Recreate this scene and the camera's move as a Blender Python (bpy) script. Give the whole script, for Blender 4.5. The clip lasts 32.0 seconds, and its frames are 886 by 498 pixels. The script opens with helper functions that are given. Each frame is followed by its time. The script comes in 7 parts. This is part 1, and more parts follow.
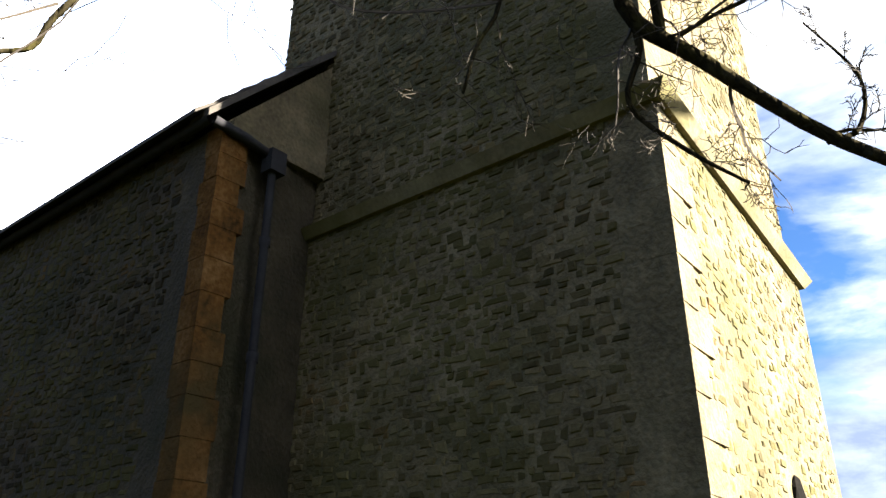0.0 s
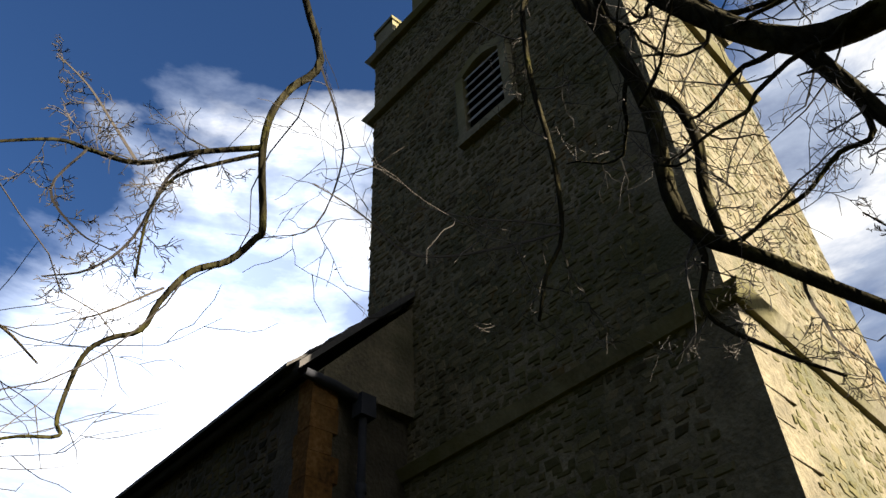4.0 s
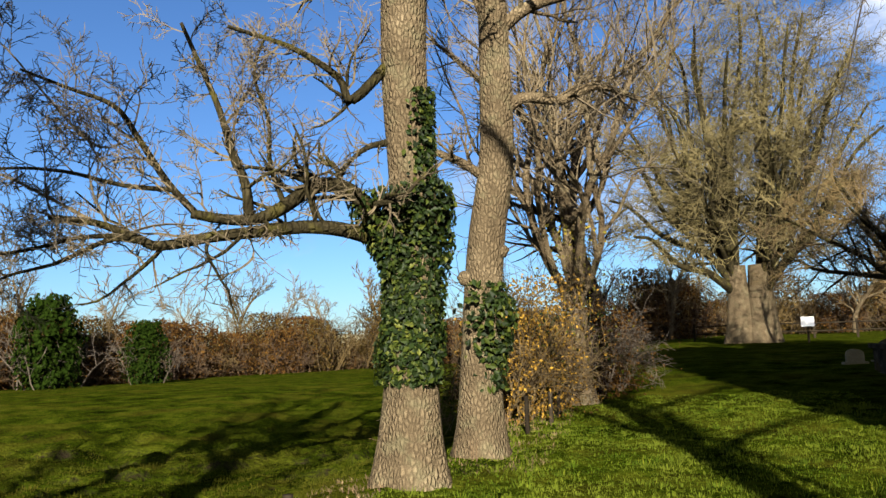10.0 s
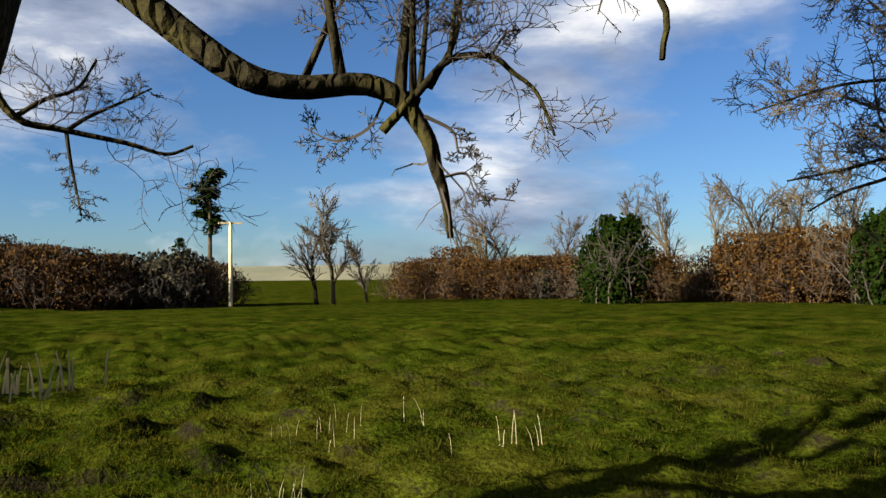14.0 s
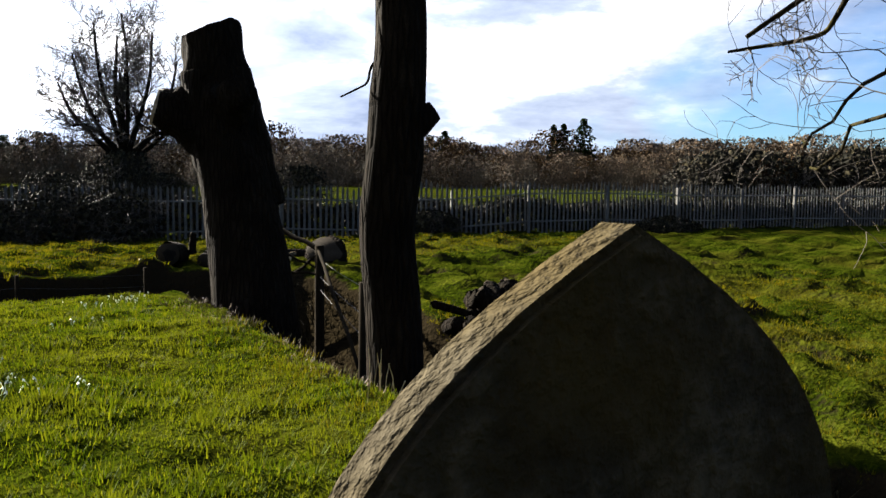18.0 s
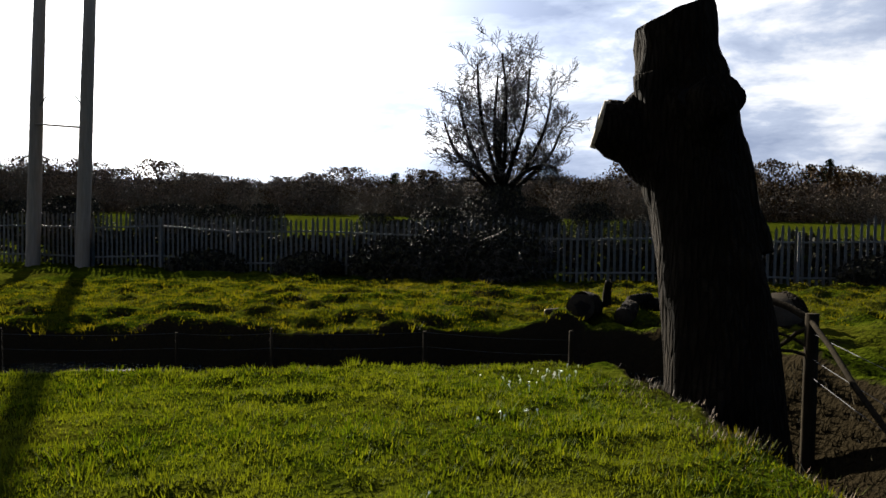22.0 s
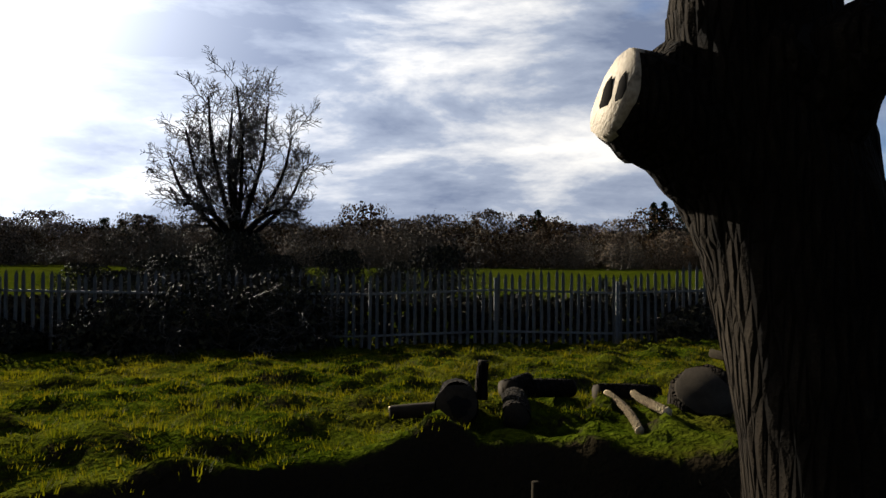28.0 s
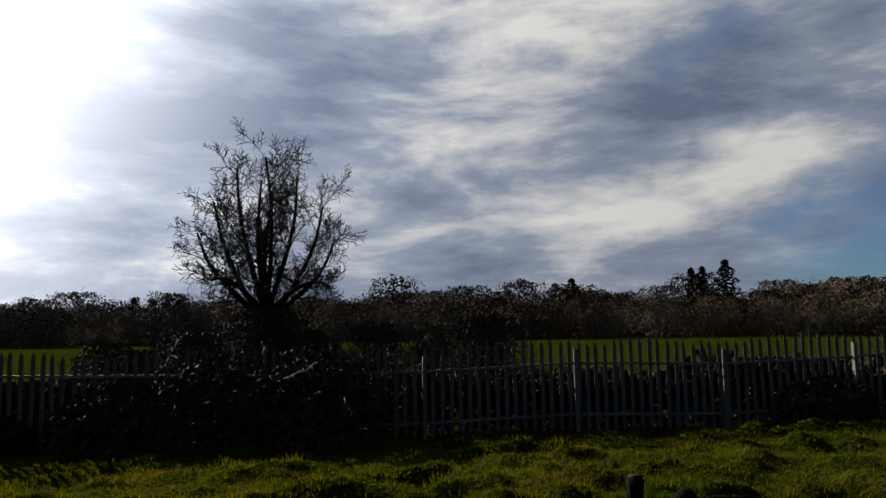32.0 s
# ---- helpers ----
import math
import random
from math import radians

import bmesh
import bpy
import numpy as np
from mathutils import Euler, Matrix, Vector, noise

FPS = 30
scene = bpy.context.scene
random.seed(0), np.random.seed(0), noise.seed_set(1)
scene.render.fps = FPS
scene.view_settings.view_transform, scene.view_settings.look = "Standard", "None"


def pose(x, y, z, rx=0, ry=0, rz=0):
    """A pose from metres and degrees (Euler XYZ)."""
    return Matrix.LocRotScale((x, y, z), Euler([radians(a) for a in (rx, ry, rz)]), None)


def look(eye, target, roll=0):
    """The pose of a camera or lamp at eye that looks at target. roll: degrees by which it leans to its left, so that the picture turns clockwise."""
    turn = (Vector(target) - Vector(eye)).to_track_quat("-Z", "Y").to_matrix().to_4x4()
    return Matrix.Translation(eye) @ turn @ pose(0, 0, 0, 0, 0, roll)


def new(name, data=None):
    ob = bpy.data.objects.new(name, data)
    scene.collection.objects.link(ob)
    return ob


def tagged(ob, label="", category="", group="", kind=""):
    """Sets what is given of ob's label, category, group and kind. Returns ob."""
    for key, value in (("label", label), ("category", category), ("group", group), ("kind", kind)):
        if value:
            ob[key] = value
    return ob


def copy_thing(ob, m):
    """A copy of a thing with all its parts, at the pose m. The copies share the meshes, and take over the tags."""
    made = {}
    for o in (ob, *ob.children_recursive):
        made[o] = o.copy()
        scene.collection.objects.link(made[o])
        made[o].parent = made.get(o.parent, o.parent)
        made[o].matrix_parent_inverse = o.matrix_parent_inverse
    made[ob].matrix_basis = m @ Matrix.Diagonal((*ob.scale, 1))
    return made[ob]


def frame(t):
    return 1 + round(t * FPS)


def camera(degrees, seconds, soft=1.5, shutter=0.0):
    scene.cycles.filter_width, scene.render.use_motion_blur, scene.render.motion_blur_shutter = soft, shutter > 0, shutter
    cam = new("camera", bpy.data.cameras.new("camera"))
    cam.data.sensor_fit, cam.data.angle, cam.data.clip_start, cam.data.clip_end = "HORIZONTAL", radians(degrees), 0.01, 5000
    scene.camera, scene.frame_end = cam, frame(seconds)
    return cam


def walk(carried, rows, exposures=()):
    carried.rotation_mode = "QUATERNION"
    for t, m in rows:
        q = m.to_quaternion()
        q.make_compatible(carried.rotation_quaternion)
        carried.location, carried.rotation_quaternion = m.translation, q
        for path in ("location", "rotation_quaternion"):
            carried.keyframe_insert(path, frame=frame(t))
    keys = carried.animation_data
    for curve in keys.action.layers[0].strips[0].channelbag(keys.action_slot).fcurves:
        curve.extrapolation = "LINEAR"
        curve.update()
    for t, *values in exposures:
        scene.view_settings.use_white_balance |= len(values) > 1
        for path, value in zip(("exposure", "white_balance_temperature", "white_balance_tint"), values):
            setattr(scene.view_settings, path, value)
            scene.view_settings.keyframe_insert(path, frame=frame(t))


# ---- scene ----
cam = camera(58.9, 32.0)
PATH = [
    (0, (0.115, 0.134, 1.560), (4.018, 2.419, 3.692), 0.02),
    (0.5, (0.119, 0.137, 1.562), (3.813, 2.369, 4.087), -0.02),
    (1, (0.113, 0.128, 1.538), (3.577, 2.276, 4.434), -0.59),
    (1.5, (0.108, 0.109, 1.521), (3.363, 2.192, 4.693), -0.85),
    (2, (0.088, 0.085, 1.500), (3.148, 2.117, 4.893), -1.04),
    (2.4, (0.044, 0.068, 1.525), (3.027, 2.063, 5.007), -1.52),
    (4.5, (0.037, 0.070, 1.549), (3.009, 2.572, 4.697), -3.01),
    (5, (0.026, 0.016, 1.584), (3.062, 3.106, 4.081), -0.46),
    (5.5, (0.030, -0.020, 1.619), (2.989, 3.526, 3.534), -1.31),
    (6, (0.010, -0.004, 1.627), (2.701, 3.952, 3.079), -2.14),
    (6.5, (0.011, 0.029, 1.629), (2.310, 4.314, 2.793), -2.76),
    (7, (0.017, 0.057, 1.620), (1.820, 4.616, 2.602), -3.11),
    (7.5, (0.019, 0.074, 1.618), (1.346, 4.819, 2.469), -3.34),
    (8, (0.018, 0.070, 1.618), (0.830, 4.944, 2.380), -3.13),
    (8.5, (0.014, 0.076, 1.621), (0.359, 5.012, 2.340), -2.76),
    (9, (0.008, 0.073, 1.622), (-0.151, 5.025, 2.296), -2.44),
    (9.5, (0.003, 0.074, 1.621), (-0.622, 4.995, 2.246), -2.18),
    (10, (0.001, 0.066, 1.620), (-1.146, 4.900, 2.185), -2.04),
    (10.5, (-0.003, 0.061, 1.620), (-1.692, 4.740, 2.128), -1.98),
    (11, (-0.001, 0.059, 1.620), (-2.304, 4.474, 2.072), -1.85),
    (11.5, (0.005, 0.053, 1.619), (-2.832, 4.150, 2.019), -1.71),
    (12, (0.008, 0.050, 1.620), (-3.350, 3.739, 1.957), -1.42),
    (12.5, (0.010, 0.047, 1.619), (-3.757, 3.324, 1.898), -1.17),
    (13, (-0.002, 0.044, 1.619), (-4.134, 2.851, 1.840), -0.95),
    (13.5, (-0.005, 0.032, 1.618), (-4.417, 2.376, 1.795), -0.75),
    (15.5, (-0.24, 0.214, 1.677), (-2.193, -0.215, 1.653), -0.7),
    (16, (-0.432, 0.074, 1.643), (-2.233, -0.794, 1.572), -1.0),
    (16.5, (-0.511, -0.112, 1.603), (-2.137, -1.275, 1.524), 0.4),
    (17, (-0.551, -0.344, 1.603), (-2.004, -1.715, 1.505), 1.4),
    (17.5, (-0.66, -0.562, 1.579), (-1.983, -2.055, 1.44), 1.1),
    (18, (-0.779, -0.771, 1.566), (-1.951, -2.383, 1.393), 0.7),
    (18.5, (-0.783, -1.124, 1.55), (-1.826, -2.821, 1.372), 1.0),
    (19, (-0.797, -1.511, 1.57), (-1.678, -3.3, 1.412), 1.3),
    (19.5, (-0.915, -1.89, 1.562), (-1.613, -3.761, 1.447), 0.5),
    (20, (-0.954, -2.307, 1.582), (-1.54, -4.218, 1.514), 0.1),
    (20.5, (-0.98, -2.664, 1.604), (-1.55, -4.581, 1.546), 0.1),
    (21, (-1.023, -3.054, 1.609), (-1.555, -4.98, 1.53), 0.1),
    (21.5, (-0.963, -3.511, 1.578), (-1.434, -5.452, 1.48), 0.7),
    (22, (-0.873, -3.83, 1.61), (-1.238, -5.794, 1.51), 0.8),
    (22.5, (-0.88, -4.129, 1.609), (-1.136, -6.111, 1.528), 0.0),
    (23, (-0.814, -4.469, 1.601), (-1.013, -6.458, 1.538), -0.4),
    (23.5, (-0.76, -4.79, 1.605), (-0.956, -6.78, 1.553), -1.1),
    (24, (-0.735, -5.13, 1.614), (-0.983, -7.114, 1.568), -1.8),
    (24.5, (-0.682, -5.545, 1.61), (-1.042, -7.512, 1.563), -1.0),
    (25, (-0.685, -6.015, 1.603), (-1.199, -7.948, 1.568), -0.3),
    (25.5, (-0.742, -6.425, 1.622), (-1.399, -8.314, 1.606), -0.2),
    (26, (-0.733, -6.815, 1.6), (-1.553, -8.639, 1.624), 0.8),
    (26.5, (-0.779, -7.112, 1.573), (-1.741, -8.865, 1.635), 1.4),
    (28.5, (-1.000, -8.494, 1.615), (-2.015, -10.216, 1.637), 0.5),
    (29, (-0.975, -8.840, 1.588), (-1.844, -10.642, 1.574), 0.1),
    (29.5, (-1.075, -9.065, 1.592), (-1.793, -10.931, 1.604), -0.6),
    (30, (-1.185, -9.300, 1.585), (-1.906, -11.164, 1.639), -0.7),
    (30.5, (-1.329, -9.642, 1.557), (-2.251, -11.415, 1.655), -0.7),
    (31, (-1.415, -9.970, 1.558), (-2.532, -11.622, 1.709), -0.7),
    (31.5, (-1.575, -10.345, 1.550), (-2.703, -11.984, 1.751), -1.0),
    (32, (-1.770, -10.735, 1.548), (-2.717, -12.484, 1.762), -0.9),
]
EXPOSURE = [
    (0.0, 3.75), (2.5, 3.25), (4.5, 2.4), (6.0, 2.05), (7.5, 2.35), (9.0, 2.8), (11.0, 2.6), (13.5, 2.45), (16.0, 2.45), (19.0, 3.4), (21.0, 2.8), (23.0, 2.4), (26.0, 1.75), (29.0, 2.3), (30.0, 2.1), (31.0, 1.4), (32.0, 1.4),
]
walk(cam, [(t, look(eye, target, roll)) for t, eye, target, roll in PATH], EXPOSURE)

# ---- light ----
SUN_AZ, SUN_EL = radians(192.0), radians(22.0)
SUN = Vector((-math.sin(SUN_AZ) * math.cos(SUN_EL), math.cos(SUN_AZ) * math.cos(SUN_EL), math.sin(SUN_EL)))
sun = new("sun", bpy.data.lights.new("sun", "SUN"))
sun.data.energy, sun.data.angle, sun.data.color = 5.0, radians(0.6), (1.0, 0.92, 0.78)
sun.matrix_world = look((0, 0, 30), Vector((0, 0, 30)) - SUN)


class Nodes:
    """Short hand for node trees."""

    def __init__(self, tree):
        self.tree = tree
        tree.nodes.clear()

    def add(self, kind, ins=None, **attrs):
        n = self.tree.nodes.new(kind)
        for k, v in attrs.items():
            setattr(n, k, v)
        for k, v in (ins or {}).items():
            self.put(n.inputs[k], v)
        return n

    def put(self, socket, v):
        if hasattr(v, "bl_idname") and hasattr(v, "outputs"):
            v = v.outputs[0]
        if hasattr(v, "is_output"):
            self.tree.links.new(v, socket)
        else:
            socket.default_value = v

    def math(self, op, a, b=0.0, clamp=False):
        n = self.add("ShaderNodeMath", {0: a, 1: b}, operation=op)
        n.use_clamp = clamp
        return n.outputs[0]

    def mix(self, fac, a, b, blend="MIX"):
        n = self.add("ShaderNodeMix", data_type="RGBA", blend_type=blend)
        self.put(n.inputs[0], fac), self.put(n.inputs[6], a), self.put(n.inputs[7], b)
        return n.outputs[2]

    def ramp(self, fac, stops):
        n = self.add("ShaderNodeValToRGB", {0: fac})
        while len(n.color_ramp.elements) < len(stops):
            n.color_ramp.elements.new(0.5)
        for e, (p, c) in zip(n.color_ramp.elements, stops):
            e.position, e.color = p, (*c, 1) if len(c) == 3 else c
        return n.outputs[0]

    def noise(self, vec, scale, detail=4.0, rough=0.55, distort=0.0):
        ins = {"Scale": scale, "Detail": detail, "Roughness": rough, "Distortion": distort}
        if vec is not None:
            ins["Vector"] = vec
        return self.add("ShaderNodeTexNoise", ins).outputs[0]


world = bpy.data.worlds.new("sky")
scene.world = world
world.use_nodes = True
wn = Nodes(world.node_tree)
SKY_TURN = math.atan2(SUN.x, SUN.y)
sky = wn.add("ShaderNodeTexSky", sky_type="NISHITA", sun_disc=False, sun_elevation=SUN_EL, sun_rotation=SKY_TURN, altitude=60, air_density=1.0, dust_density=0.3, ozone_density=3.0)
coord = wn.add("ShaderNodeTexCoord").outputs["Generated"]
plane = wn.add("ShaderNodeMapping", {0: coord, 3: (1.0, 1.0, 2.6)})
toward = wn.add("ShaderNodeVectorMath", {0: coord, 1: tuple(SUN)}, operation="DOT_PRODUCT").outputs["Value"]
glow = wn.math("POWER", wn.math("MAXIMUM", toward, 0.0), 6.0)
bank_way = Vector((0.4, 0.7, 0.57)).normalized()
bank = wn.add("ShaderNodeVectorMath", {0: coord, 1: tuple(bank_way)}, operation="DOT_PRODUCT").outputs["Value"]
bank = wn.math("MULTIPLY", wn.math("POWER", wn.math("MAXIMUM", bank, 0.0), 28.0), 0.25)
bank_two = wn.add("ShaderNodeVectorMath", {0: coord, 1: tuple(Vector((-0.83, 0.45, 0.3)).normalized())}, operation="DOT_PRODUCT").outputs["Value"]
bank_two = wn.math("MULTIPLY", wn.math("POWER", wn.math("MAXIMUM", bank_two, 0.0), 40.0), 0.16)
cover = wn.math("ADD", wn.math("MULTIPLY", wn.math("ADD", toward, 0.45), 0.24), wn.math("ADD", bank, bank_two))
aloft = wn.add("ShaderNodeSeparateXYZ", {0: coord}).outputs[2]
cover = wn.math("SUBTRACT", cover, wn.math("MULTIPLY", wn.ramp(aloft, [(0.66, (0, 0, 0)), (0.9, (1, 1, 1))]), 0.3))
big = wn.noise(plane, 1.5, 8.0, 0.55, 0.3)
amount = wn.ramp(wn.math("ADD", big, cover), [(0.53, (0, 0, 0)), (0.66, (1, 1, 1))])
shade = wn.noise(wn.add("ShaderNodeMapping", {0: coord, 3: (1.0, 1.0, 3.2)}), 2.7, 10.0, 0.6, 0.2)
tone = wn.ramp(shade, [(0.38, (0.24, 0.3, 0.45)), (0.5, (0.48, 0.55, 0.7)), (0.64, (1.3, 1.27, 1.22))])
cloud = wn.mix(1.0, tone, wn.math("ADD", wn.math("ADD", wn.math("MULTIPLY", glow, 12.0), 9.6), wn.math("MULTIPLY", bank, 80.0)), "MULTIPLY")
halo = wn.math("MULTIPLY", wn.math("POWER", wn.math("MAXIMUM", toward, 0.0), 26.0), 40.0)
blue = wn.mix(1.0, sky, (0.62, 0.88, 1.22, 1), "MULTIPLY")
skyc = wn.mix(amount, blue, cloud)
skyc = wn.mix(1.0, skyc, halo, "ADD")
back = wn.add("ShaderNodeBackground", {"Color": skyc, "Strength": 0.018})
wn.add("ShaderNodeOutputWorld", {0: back})

# ---- materials ----


def material(name, build, rough=0.9, bump=0.3, distance=0.02, metallic=0.0, spec=0.3):
    """build(nodes, coordinates) gives (colour, height or None)."""
    m = bpy.data.materials.new(name)
    m.use_nodes = True
    n = Nodes(m.node_tree)
    co = n.add("ShaderNodeTexCoord").outputs["Object"]
    colour, height = build(n, co)
    ins = {"Base Color": colour, "Roughness": rough, "Metallic": metallic, "Specular IOR Level": spec}
    if height is not None:
        ins["Normal"] = n.add("ShaderNodeBump", {"Height": height, "Strength": bump, "Distance": distance})
    n.add("ShaderNodeOutputMaterial", {0: n.add("ShaderNodeBsdfPrincipled", ins)})
    return m


def speckle(stops, scale, fine=8.0, stretch=(1, 1, 1), tint=None):
    """A colour ramp over two scales of noise, with the fine grain as relief."""

    def build(n, co):
        v = n.add("ShaderNodeMapping", {0: co, 3: stretch})
        a, b = n.noise(v, scale, 5.0), n.noise(v, scale * fine, 3.0)
        f = n.math("ADD", n.math("MULTIPLY", a, 0.62), n.math("MULTIPLY", b, 0.38))
        c = n.ramp(f, stops)
        if tint:
            c = n.mix(n.ramp(n.noise(co, scale * 0.35, 3.0), [(0.45, (0, 0, 0)), (0.65, (1, 1, 1))]), c, (*tint, 1))
        return c, b

    return build


M = {}


def turf(n, co):
    """Grass on the level, near-black earth with the ditch's shade in it on steep sides, worn straw patches."""
    c, fine = speckle([(0.38, (0.0026, 0.0042, 0.0004)), (0.5, (0.0105, 0.0155, 0.0009)), (0.63, (0.026, 0.031, 0.0026))], 1.3, 11.0)(n, co)
    dry = n.ramp(n.noise(co, 0.42, 6.0, 0.65), [(0.48, (0, 0, 0)), (0.7, (1, 1, 1))])
    c = n.mix(n.math("MULTIPLY", dry, 0.6), c, (0.036, 0.032, 0.004, 1))
    # steep ground is painted dark, which stands in for shade in the ditch
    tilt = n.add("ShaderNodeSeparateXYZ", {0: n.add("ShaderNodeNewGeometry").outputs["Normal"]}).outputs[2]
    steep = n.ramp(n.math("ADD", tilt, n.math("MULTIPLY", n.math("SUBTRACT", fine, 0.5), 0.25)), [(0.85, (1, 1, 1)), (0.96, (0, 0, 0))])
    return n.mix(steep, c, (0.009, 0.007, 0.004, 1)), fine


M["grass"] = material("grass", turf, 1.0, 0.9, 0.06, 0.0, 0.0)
M["rubble"] = material("rubble", speckle([(0.3, (0.09, 0.075, 0.045)), (0.5, (0.2, 0.17, 0.11)), (0.7, (0.34, 0.3, 0.2))], 1.4, 9.0), 0.95, 0.5, 0.03)
M["iron"] = material("iron", speckle([(0.3, (0.02, 0.02, 0.022)), (0.7, (0.05, 0.05, 0.055))], 4.0), 0.85, 0.1, 0.01, 0.0, 0.08)
M["roof"] = material("roof", speckle([(0.3, (0.015, 0.0135, 0.012)), (0.7, (0.0525, 0.045, 0.0375))], 2.0), 0.9, 0.4)


def mesh_part(name, verts, faces, mat, parent=None, label=""):
    me = bpy.data.meshes.new(name)
    me.from_pydata(verts, [], faces)
    me.materials.append(M[mat])
    ob = new(name, me)
    ob.parent = parent
    if label:
        tagged(ob, label)
    return ob


def part(name, bm, mat, parent=None, label="", smooth=False):
    me = bpy.data.meshes.new(name)
    bm.to_mesh(me)
    bm.free()
    me.materials.append(M[mat])
    if smooth:
        me.polygons.foreach_set("use_smooth", [True] * len(me.polygons))
    ob = new(name, me)
    ob.parent = parent
    if label:
        tagged(ob, label)
    return ob


def thing(name, label, category, at=(0, 0, 0), turn=0.0, group="", kind=""):
    e = new(name)
    e.empty_display_size = 0.2
    e.matrix_basis = pose(*at, 0, 0, turn)
    return tagged(e, label, category, group, kind)


def box(bm, x0, x1, y0, y1, z0, z1):
    vs = [bm.verts.new(c) for c in ((x0, y0, z0), (x1, y0, z0), (x1, y1, z0), (x0, y1, z0), (x0, y0, z1), (x1, y0, z1), (x1, y1, z1), (x0, y1, z1))]
    for f in ((3, 2, 1, 0), (4, 5, 6, 7), (0, 1, 5, 4), (1, 2, 6, 5), (2, 3, 7, 6), (3, 0, 4, 7)):
        bm.faces.new([vs[i] for i in f])
    return vs


class Tubes:
    """Many tapered tubes in one mesh."""

    def __init__(self):
        self.v, self.f = [], []

    def add(self, pts, radii, sides, cap=True, ripple=0.0, seed=0.0):
        p = np.asarray(pts, float)
        r = np.asarray(radii, float)
        n = len(p)
        d = np.gradient(p, axis=0)
        d /= np.linalg.norm(d, axis=1)[:, None] + 1e-9
        ref = np.array((1.0, 0.0, 0.0)) if abs(d[0, 0]) < 0.8 else np.array((0.0, 1.0, 0.0))
        a = np.cross(d, ref)
        a /= np.linalg.norm(a, axis=1)[:, None] + 1e-9
        b = np.cross(d, a)
        t = np.arange(sides) * (2 * math.pi / sides)
        rr = r[:, None] * np.ones(sides)
        if ripple:
            k = np.arange(n)[:, None]
            rr = rr * (1 + ripple * (np.sin(3 * t + seed + 0.25 * k) * 0.5 + np.sin(5 * t + 2 * seed + 0.4 * k) * 0.35 + np.sin(9 * t + seed * 3 - 0.3 * k) * 0.3))
        ring = p[:, None] + rr[:, :, None] * (a[:, None] * np.cos(t)[None, :, None] + b[:, None] * np.sin(t)[None, :, None])
        base = len(self.v)
        self.v.extend(ring.reshape(-1, 3).tolist())
        for i in range(n - 1):
            o = base + i * sides
            for j in range(sides):
                k = (j + 1) % sides
                self.f.append((o + j, o + k, o + sides + k, o + sides + j))
        if cap:
            o = base + (n - 1) * sides
            self.f.append(tuple(o + j for j in range(sides)))

    def part(self, name, mat, parent=None, label="", smooth=True):
        ob = mesh_part(name, self.v, self.f, mat, parent, label)
        if smooth:
            ob.data.polygons.foreach_set("use_smooth", [True] * len(ob.data.polygons))
        return ob


# ---- plan ----
AXIS = radians(-9.0)  # the church's long axis
CHURCH_TURN = math.degrees(AXIS)


def smooth(a, b, x):
    t = min(1.0, max(0.0, (x - a) / (b - a)))
    return t * t * (3 - 2 * t)


def boundary(y):
    """The x of the churchyard's edge."""
    return float(np.interp(y, [-16, -10.5, -7.4, -4.9, -1.5, 4, 9, 19, 45], [-4.3, -4.2, -3.9, -3.7, -3.1, -2.8, -2.7, -1.6, 0.5]))


def ditch_depth(x, y):
    """Share of the ditch's full depth at a place; the ditch turns a rounded corner."""
    out, past = boundary(y) - x, (-11.8 - y) / (1 + 0.5 * smooth(-2.5, 2.0, x))
    west = (out ** 1.35 + past ** 1.35) ** (1 / 1.35) if out > 0 and past > 0 else max(out, past)
    wide = 1.1 * smooth(-4.5, -2.0, y)
    return smooth(-0.05, 0.7, west) * (1 - smooth(1.4 + wide, 2.3 + wide, west)) * smooth(5.5, 1.5, y)


def ground_z(x, y):
    r = math.hypot(x, y)
    z = 0.62 * smooth(9, 30, y) * smooth(-5, 3, x) + 0.2 * smooth(30, 60, y) * smooth(-5, 3, x)
    out = boundary(y) - x
    z -= 1.1 * ditch_depth(x, y)
    z -= 0.38 * smooth(0.0, 3.0, out) * smooth(-13, -2, y)
    z -= 0.95 * smooth(25, 95, r) * smooth(0, -25, x) * smooth(-30, 0, y)
    z -= 0.2 * smooth(-17, -23, y)
    z += 0.45 * smooth(-27, -120, y)
    near = 1 - smooth(22, 45, r)
    z += 0.05 * noise.noise((x * 0.5, y * 0.5, 0)) + near * (0.045 * noise.noise((x * 2.1, y * 2.1, 3)) + 0.035 * noise.noise((x * 5.3, y * 5.3, 7)))
    if y < -12.5 or out > 2.0:
        z += near * (0.15 * noise.noise((x * 0.8, y * 1.2, 5)) + 0.17 * max(0.0, noise.noise((x * 1.9, y * 2.3, 15))) + 0.1 * max(0.0, noise.noise((x * 2.8, y * 3.4, 21))) + 0.04 * noise.noise((x * 6.5, y * 6.5, 27)))
    return z


def grid_axis(lo, hi, near, step, grow, low=-14):
    out, x, s = [near], near, step
    while x < hi:
        s = step if x < 14 else s * grow
        x += s
        out.append(x)
    x, s = near, step
    while x > lo:
        s = step if x > low else s * grow
        x -= s
        out.insert(0, x)
    return out


